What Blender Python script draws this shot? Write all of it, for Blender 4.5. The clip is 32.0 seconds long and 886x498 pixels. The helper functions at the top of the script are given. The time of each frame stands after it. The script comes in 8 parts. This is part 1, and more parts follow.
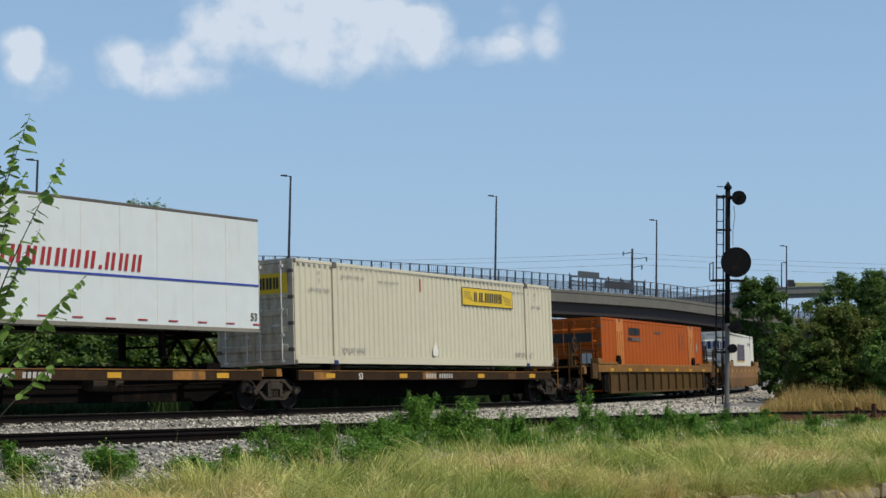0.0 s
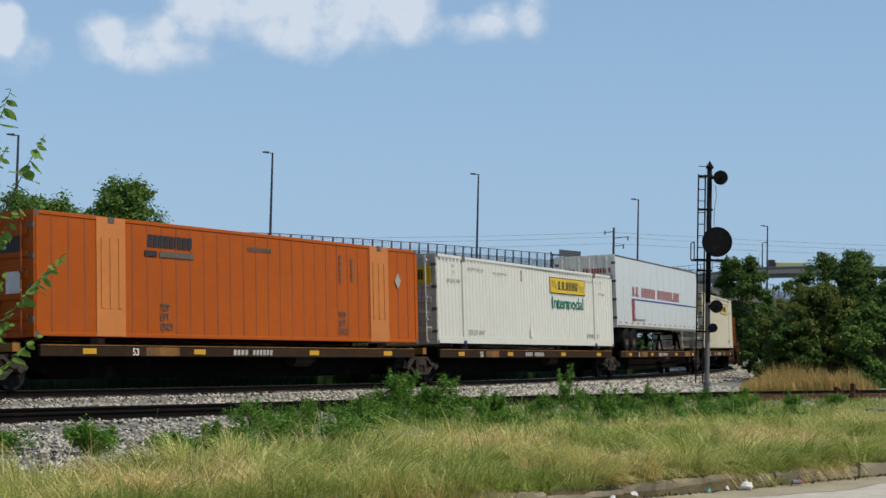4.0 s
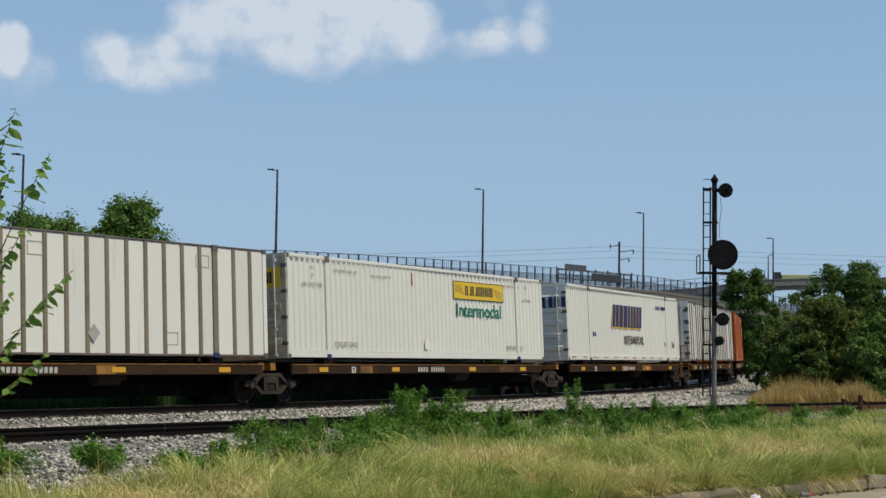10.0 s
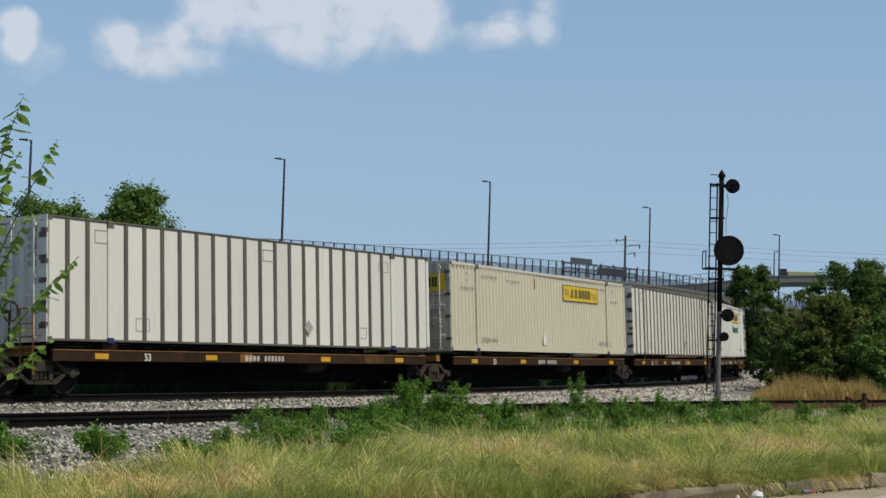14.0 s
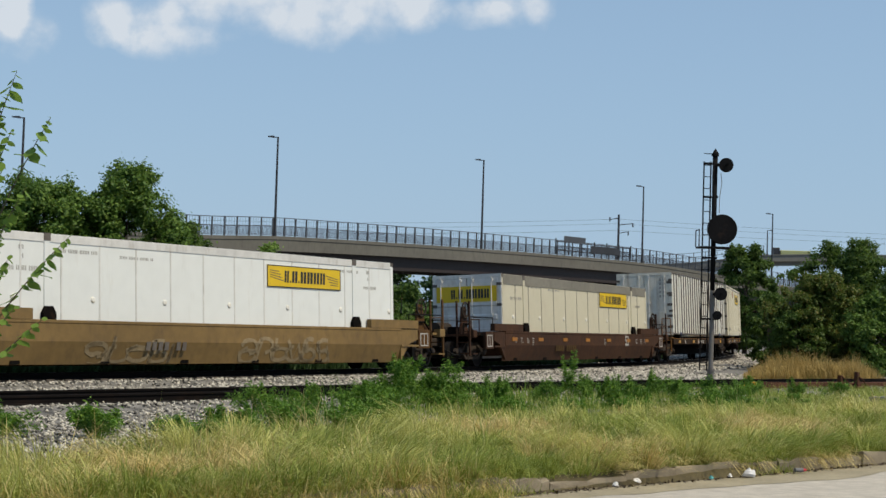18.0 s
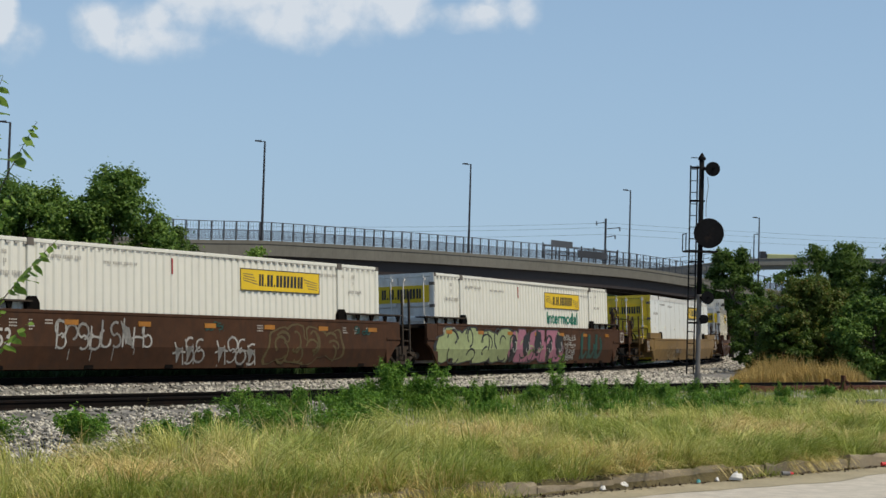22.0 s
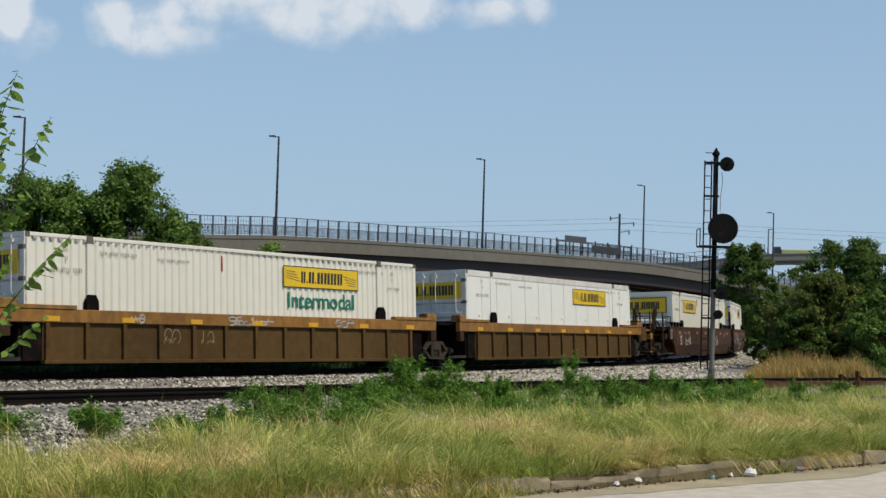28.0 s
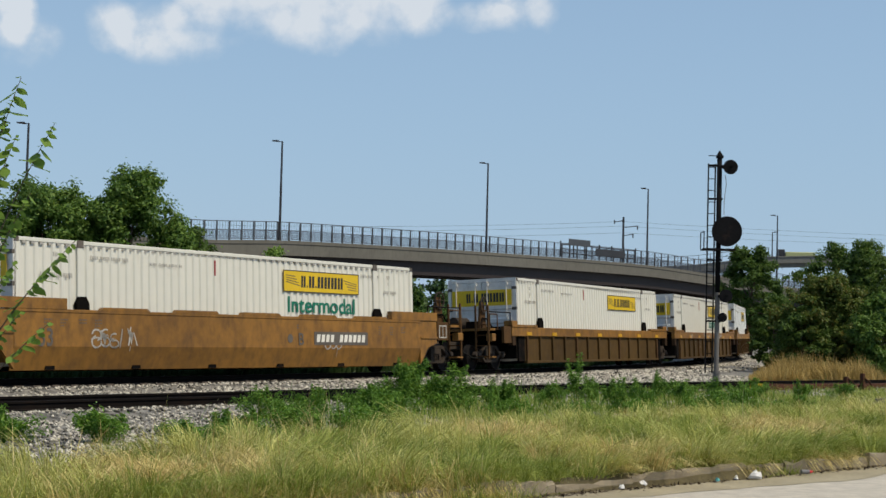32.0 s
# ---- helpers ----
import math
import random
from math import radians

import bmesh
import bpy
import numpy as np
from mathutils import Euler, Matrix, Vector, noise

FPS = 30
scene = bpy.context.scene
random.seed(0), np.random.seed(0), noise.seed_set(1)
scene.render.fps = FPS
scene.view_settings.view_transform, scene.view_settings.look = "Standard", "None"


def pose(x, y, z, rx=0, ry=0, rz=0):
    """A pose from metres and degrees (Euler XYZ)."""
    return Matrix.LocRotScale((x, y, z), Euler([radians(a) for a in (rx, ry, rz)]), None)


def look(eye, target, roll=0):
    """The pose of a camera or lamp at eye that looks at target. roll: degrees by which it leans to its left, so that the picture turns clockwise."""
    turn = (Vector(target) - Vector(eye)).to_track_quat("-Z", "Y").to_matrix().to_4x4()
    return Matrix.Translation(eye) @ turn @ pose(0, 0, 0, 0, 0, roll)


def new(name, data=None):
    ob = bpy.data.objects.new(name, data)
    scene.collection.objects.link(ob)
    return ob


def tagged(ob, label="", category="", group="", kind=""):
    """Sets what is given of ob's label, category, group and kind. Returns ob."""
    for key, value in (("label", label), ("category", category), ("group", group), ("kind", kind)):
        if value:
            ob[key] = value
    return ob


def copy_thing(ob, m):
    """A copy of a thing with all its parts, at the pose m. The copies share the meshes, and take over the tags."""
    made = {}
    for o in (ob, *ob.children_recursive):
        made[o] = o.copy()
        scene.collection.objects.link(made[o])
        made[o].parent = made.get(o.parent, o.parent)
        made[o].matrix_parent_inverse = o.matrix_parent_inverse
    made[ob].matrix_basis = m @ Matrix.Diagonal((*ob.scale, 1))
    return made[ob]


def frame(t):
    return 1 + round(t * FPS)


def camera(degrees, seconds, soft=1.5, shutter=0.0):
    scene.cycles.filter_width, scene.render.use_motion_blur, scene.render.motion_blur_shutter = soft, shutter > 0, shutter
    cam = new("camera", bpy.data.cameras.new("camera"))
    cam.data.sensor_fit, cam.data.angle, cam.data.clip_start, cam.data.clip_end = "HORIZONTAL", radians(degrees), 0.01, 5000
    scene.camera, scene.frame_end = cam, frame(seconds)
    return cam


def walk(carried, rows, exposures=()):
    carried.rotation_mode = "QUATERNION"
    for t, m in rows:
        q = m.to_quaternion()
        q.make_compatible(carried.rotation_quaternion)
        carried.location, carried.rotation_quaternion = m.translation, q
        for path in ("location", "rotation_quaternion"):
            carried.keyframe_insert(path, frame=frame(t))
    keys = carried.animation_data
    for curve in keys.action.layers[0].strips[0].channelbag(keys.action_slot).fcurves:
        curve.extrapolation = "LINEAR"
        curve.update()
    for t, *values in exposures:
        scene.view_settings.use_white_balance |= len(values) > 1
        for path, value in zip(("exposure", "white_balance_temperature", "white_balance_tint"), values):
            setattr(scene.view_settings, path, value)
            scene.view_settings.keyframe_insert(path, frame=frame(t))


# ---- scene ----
cam = camera(30.66, 32.0)
EYE = (0.0, 0.0, 1.7)
# seconds, yaw, pitch, roll: a tripod head that is nudged now and then
PATH = [
    (0, 1.102, 3.965, -0.971),
    (0.5, 1.031, 4.014, -1.321),
    (1, 1.037, 4.144, -1.268),
    (1.5, 1.182, 3.957, -1.127),
    (2, 0.974, 3.692, -0.979),
    (2.5, 0.265, 3.985, -1.124),
    (3, 0.274, 3.864, -1.157),
    (3.5, 0.342, 3.533, -1.613),
    (4, 0.431, 3.195, -1.290),
    (4.5, 1.291, 2.659, -1.340),
    (6.5, 1.319, 3.005, -0.921),
    (7, 0.868, 3.148, -0.503),
    (7.5, 0.482, 3.312, -0.481),
    (8, 0.370, 3.481, -0.692),
    (8.5, 0.450, 3.617, -0.742),
    (9, 0.488, 3.707, -0.639),
    (9.5, 0.594, 3.653, -0.568),
    (10, 0.659, 3.738, -0.762),
    (10.5, 0.893, 3.766, -0.910),
    (11, 0.938, 3.724, -1.224),
    (11.5, 0.729, 3.723, -1.196),
    (12, 0.875, 3.683, -1.147),
    (12.5, 0.906, 3.585, -1.241),
    (13, 0.851, 3.579, -1.520),
    (13.5, 0.881, 3.537, -1.529),
    (14, 0.815, 3.438, -1.623),
    (14.5, 0.953, 3.283, -1.582),
    (14.8, 0.911, 3.141, -1.435),
    (15, 0.991, 3.128, -1.771),
    (15.5, 0.819, 2.970, -1.709),
    (17.5, 0.522, 2.795, -1.598),
    (18, 0.579, 2.679, -1.711),
    (18.5, 0.366, 2.382, -1.266),
    (19, -0.000, 2.266, -1.210),
    (19.5, -0.114, 2.459, -1.236),
    (20, -0.023, 2.557, -1.332),
    (20.5, 0.178, 2.682, -1.416),
    (21, 0.132, 2.752, -1.478),
    (21.5, 0.090, 2.805, -1.578),
    (22, 0.126, 2.841, -1.612),
    (22.5, 0.104, 2.719, -1.617),
    (23, -0.076, 2.476, -1.515),
    (23.5, -0.201, 2.165, -1.601),
    (24, -0.383, 1.987, -1.589),
    (24.5, -0.394, 1.795, -1.654),
    (25, -0.216, 1.837, -1.708),
    (25.5, 0.090, 1.872, -1.662),
    (27.5, 0.560, 2.663, -1.679),
    (28, 0.612, 2.656, -1.657),
    (28.5, 0.700, 2.581, -1.676),
    (29, 0.782, 2.599, -1.458),
    (29.5, 0.830, 2.663, -1.324),
    (30, 0.856, 2.613, -1.379),
    (30.5, 0.940, 2.622, -1.449),
    (31, 0.949, 2.787, -1.318),
    (31.5, 0.831, 2.950, -1.470),
    (32, 0.762, 2.795, -1.422),
]
walk(cam, [(t, pose(*EYE, 90 + pitch, roll, yaw)) for t, yaw, pitch, roll in PATH],
     [(0, -0.13, 6280, 10), (4.5, -0.16, 6280, 10), (6.5, -0.14, 6330, 10), (9, -0.18, 6350, 10), (11, -0.25, 6380, 10), (15.5, -0.23, 6470, 10), (17.5, -0.14, 6620, 10), (32, -0.12, 6650, 10)])

# ---- world, sun ----
SUN_AZ, SUN_EL = 115.0, 57.0          # degrees; azimuth clockwise from +y
scene.view_settings.exposure = 0.0


def make_world():
    w = bpy.data.worlds.new("sky")
    scene.world = w
    w.use_nodes = True
    nt = w.node_tree
    nt.nodes.clear()
    N = nt.nodes.new
    out, bg = N("ShaderNodeOutputWorld"), N("ShaderNodeBackground")
    sky = N("ShaderNodeTexSky")
    sky.sky_type = "NISHITA"
    sky.sun_disc = False
    sky.sun_elevation, sky.sun_rotation = radians(SUN_EL), radians(SUN_AZ)
    sky.air_density, sky.dust_density, sky.ozone_density = 1.15, 0.35, 2.6
    # fair-weather clouds: noise in the flat coordinates x/y, z/y of the sky's dome
    tc, sep = N("ShaderNodeTexCoord"), N("ShaderNodeSeparateXYZ")
    nt.links.new(tc.outputs["Generated"], sep.inputs[0])

    def math_node(op, a, b=None, c=None, clamp=False):
        m = N("ShaderNodeMath")
        m.operation, m.use_clamp = op, clamp
        for i, v in enumerate((a, b, c)):
            if v is None:
                continue
            if isinstance(v, (int, float)):
                m.inputs[i].default_value = v
            else:
                nt.links.new(v, m.inputs[i])
        return m.outputs[0]

    ay = math_node("MAXIMUM", math_node("ABSOLUTE", sep.outputs[1]), 0.02)
    u = math_node("DIVIDE", sep.outputs[0], ay)
    v = math_node("DIVIDE", sep.outputs[2], ay)
    comb = N("ShaderNodeCombineXYZ")
    nt.links.new(u, comb.inputs[0])
    nt.links.new(v, comb.inputs[1])
    noise_a = N("ShaderNodeTexNoise")
    noise_a.inputs["Scale"].default_value = 9.0
    noise_a.inputs["Detail"].default_value = 7.0
    noise_a.inputs["Roughness"].default_value = 0.56
    noise_a.inputs["Distortion"].default_value = 0.25
    nt.links.new(comb.outputs[0], noise_a.inputs["Vector"])

    def bump_at(cu, cv, ru, rv, weight):
        """A heap of cloud: a firm top and a long, thin base."""
        du = math_node("DIVIDE", math_node("SUBTRACT", u, cu), ru)
        d = math_node("SUBTRACT", v, cv)
        dv = math_node("ADD", math_node("DIVIDE", math_node("MAXIMUM", d, 0.0), rv), math_node("DIVIDE", math_node("MINIMUM", d, 0.0), rv * 1.75))
        r2 = math_node("ADD", math_node("MULTIPLY", du, du), math_node("MULTIPLY", dv, dv))
        return math_node("MULTIPLY", math_node("SUBTRACT", 1.0, r2, clamp=True), weight)

    mask = None
    for c in CLOUDS:
        b = bump_at(*c)
        mask = b if mask is None else math_node("ADD", mask, math_node("MULTIPLY", b, 0.8), clamp=True)
    fine = N("ShaderNodeTexNoise")
    fine.inputs["Scale"].default_value, fine.inputs["Detail"].default_value = 52.0, 9.0
    fine.inputs["Roughness"].default_value = 0.55
    nt.links.new(comb.outputs[0], fine.inputs["Vector"])
    wisps = math_node("ADD", math_node("MULTIPLY", math_node("SUBTRACT", noise_a.outputs[0], 0.5), 1.1), math_node("MULTIPLY", math_node("SUBTRACT", fine.outputs[0], 0.5), 0.95))
    dens = math_node("ADD", math_node("SUBTRACT", math_node("POWER", mask, 0.7), 0.20), wisps)
    dens = math_node("MULTIPLY", dens, math_node("MULTIPLY", mask, 6.0, clamp=True))
    dens = math_node("MULTIPLY", dens, 1.35, clamp=True)
    dens = math_node("MULTIPLY", math_node("POWER", dens, 1.6), 0.68)
    # a milky haze towards the horizon
    haze = math_node("MAXIMUM", math_node("SUBTRACT", 0.85, math_node("MULTIPLY", math_node("ABSOLUTE", sep.outputs[2]), 1.3)), 0.25)
    mix_h, mix_c = N("ShaderNodeMixRGB"), N("ShaderNodeMixRGB")
    nt.links.new(haze, mix_h.inputs[0])
    nt.links.new(sky.outputs[0], mix_h.inputs[1])
    mix_h.inputs[2].default_value = (3.02, 4.65, 6.75, 1)
    nt.links.new(dens, mix_c.inputs[0])
    nt.links.new(mix_h.outputs[0], mix_c.inputs[1])
    tone = N("ShaderNodeMixRGB")
    nt.links.new(math_node("MULTIPLY", math_node("SUBTRACT", math_node("ADD", fine.outputs[0], math_node("MULTIPLY", mask, 0.35)), 0.42), 3.0, clamp=True), tone.inputs[0])
    tone.inputs[1].default_value, tone.inputs[2].default_value = (5.6, 6.4, 7.2, 1), (7.6, 7.85, 8.1, 1)
    nt.links.new(tone.outputs[0], mix_c.inputs[2])
    nt.links.new(mix_c.outputs[0], bg.inputs[0])
    bg.inputs[1].default_value = 0.115
    nt.links.new(bg.outputs[0], out.inputs[0])


CLOUDS = [(-0.2881, 0.1932, 0.0182, 0.0154, 1), (-0.2776, 0.1767, 0.0262, 0.0157, 0.5), (-0.2269, 0.1894, 0.0182, 0.0147, 0.85), (-0.2017, 0.1853, 0.028, 0.0168, 0.9), (-0.1727, 0.2015, 0.0231, 0.0217, 1), (-0.1395, 0.2123, 0.0332, 0.0252, 1), (-0.0976, 0.2115, 0.042, 0.028, 0.95), (-0.0591, 0.2084, 0.0367, 0.0231, 1), (-0.0304, 0.2079, 0.0217, 0.0182, 0.95), (-0.1815, 0.1726, 0.0455, 0.0098, 0.5), (-0.0976, 0.1863, 0.0455, 0.0126, 0.55), (0.0021, 0.1966, 0.0262, 0.0084, 0.72), (0.0266, 0.2019, 0.0245, 0.0112, 0.8), (0.0451, 0.2115, 0.0133, 0.0182, 0.85), (-0.1115, 0.2411, 0.1154, 0.028, 0.7), (0.0178, 0.217, 0.014, 0.014, 0.3)]
make_world()
sun = new("sun", bpy.data.lights.new("sun", "SUN"))
sun.data.energy, sun.data.angle, sun.data.color = 4.2, radians(0.6), (1.0, 0.905, 0.715)
az, el = radians(SUN_AZ), radians(SUN_EL)
SUN_WAY = Vector((math.sin(az) * math.cos(el), math.cos(az) * math.cos(el), math.sin(el)))
sun.matrix_world = look(SUN_WAY * 60, (0, 0, 0))


# ---- materials ----
def material(name, colour, rough=0.6, metal=0.0, vary=0.25, scale=4.0, dirt=None, dirt_amount=0.0, bump=0.0, bump_scale=40.0,
             island=0.0, per_object=0.0, streak=0.0, spec=0.4, hue=None):
    """Base colour with variation at two scales, dirt in patches or run-down streaks, and fine relief."""
    m = bpy.data.materials.new(name)
    m.use_nodes = True
    nt = m.node_tree
    N, bsdf = nt.nodes.new, nt.nodes["Principled BSDF"]
    bsdf.inputs["Roughness"].default_value = rough
    bsdf.inputs["Metallic"].default_value = metal
    bsdf.inputs["Specular IOR Level"].default_value = spec
    tc = N("ShaderNodeTexCoord")
    n1, n2 = N("ShaderNodeTexNoise"), N("ShaderNodeTexNoise")
    n1.inputs["Scale"].default_value, n2.inputs["Scale"].default_value = scale * 0.35, scale * 5
    n1.inputs["Detail"].default_value, n2.inputs["Detail"].default_value = 4, 3
    nt.links.new(tc.outputs["Object"], n1.inputs["Vector"])
    nt.links.new(tc.outputs["Object"], n2.inputs["Vector"])

    def mul(a, b, op="MULTIPLY"):
        k = N("ShaderNodeMath")
        k.operation = op
        for i, v in enumerate((a, b)):
            if isinstance(v, (int, float)):
                k.inputs[i].default_value = v
            else:
                nt.links.new(v, k.inputs[i])
        return k.outputs[0]

    value = mul(mul(n1.outputs[0], 0.6), mul(n2.outputs[0], 0.4), "ADD")
    if island:
        g = N("ShaderNodeNewGeometry")
        value = mul(mul(value, 1 - island), mul(g.outputs["Random Per Island"], island), "ADD")
    if per_object:
        o = N("ShaderNodeObjectInfo")
        value = mul(mul(value, 1 - per_object), mul(o.outputs["Random"], per_object), "ADD")
    ramp = N("ShaderNodeValToRGB")
    c = Vector(colour[:3])
    lo, hi = c * (1 - vary), c * (1 + vary)
    e = ramp.color_ramp.elements
    span = 0.12 if (island or per_object) else 0.32
    e[0].position, e[1].position = span, 1 - span
    if hue:
        e[0].color, e[1].color = (*hue[0], 1), (*hue[1], 1)
        for i, h in enumerate(hue[2:]):
            k = e.new(span + (1 - 2 * span) * (i + 1) / (len(hue) - 1))
            k.color = (*h, 1)
    else:
        e[0].color, e[1].color = (*lo, 1), (*hi, 1)
    nt.links.new(value, ramp.inputs[0])
    colour_out = ramp.outputs[0]
    if dirt:
        n3 = N("ShaderNodeTexNoise")
        n3.inputs["Scale"].default_value, n3.inputs["Detail"].default_value = 1.0, 6
        n3.inputs["Roughness"].default_value = 0.65
        mp = N("ShaderNodeMapping")
        mp.inputs["Scale"].default_value = (2.2, 2.2, 2.2) if not streak else (3.5, 3.5, 3.5 * (1 - streak))
        nt.links.new(tc.outputs["Object"], mp.inputs[0])
        nt.links.new(mp.outputs[0], n3.inputs["Vector"])
        r3 = N("ShaderNodeValToRGB")
        r3.color_ramp.elements[0].position = 0.62 - 0.3 * dirt_amount
        r3.color_ramp.elements[1].position = 0.86 - 0.2 * dirt_amount
        nt.links.new(n3.outputs[0], r3.inputs[0])
        mix = N("ShaderNodeMixRGB")
        nt.links.new(mul(r3.outputs[0], min(1.0, 0.35 + dirt_amount)), mix.inputs[0])
        nt.links.new(colour_out, mix.inputs[1])
        mix.inputs[2].default_value = (*dirt, 1)
        colour_out = mix.outputs[0]
    nt.links.new(colour_out, bsdf.inputs["Base Color"])
    if bump:
        n4, b = N("ShaderNodeTexNoise"), N("ShaderNodeBump")
        n4.inputs["Scale"].default_value, n4.inputs["Detail"].default_value = bump_scale, 4
        nt.links.new(tc.outputs["Object"], n4.inputs["Vector"])
        b.inputs["Strength"].default_value, b.inputs["Distance"].default_value = bump, 0.02
        nt.links.new(n4.outputs[0], b.inputs["Height"])
        nt.links.new(b.outputs[0], bsdf.inputs["Normal"])
    return m


def leaf_material(name, tones, rough=0.55, through_leaf=0.25, scale=1.2, island=0.6):
    m = material(name, tones[0], rough, vary=0.3, scale=scale, island=island, hue=tones, spec=0.3)
    nt = m.node_tree
    bsdf, out = nt.nodes["Principled BSDF"], nt.nodes["Material Output"]
    tr, mix = nt.nodes.new("ShaderNodeBsdfTranslucent"), nt.nodes.new("ShaderNodeMixShader")
    nt.links.new(bsdf.inputs["Base Color"].links[0].from_socket, tr.inputs[0])
    mix.inputs[0].default_value = through_leaf
    nt.links.new(bsdf.outputs[0], mix.inputs[1])
    nt.links.new(tr.outputs[0], mix.inputs[2])
    nt.links.new(mix.outputs[0], out.inputs[0])
    return m


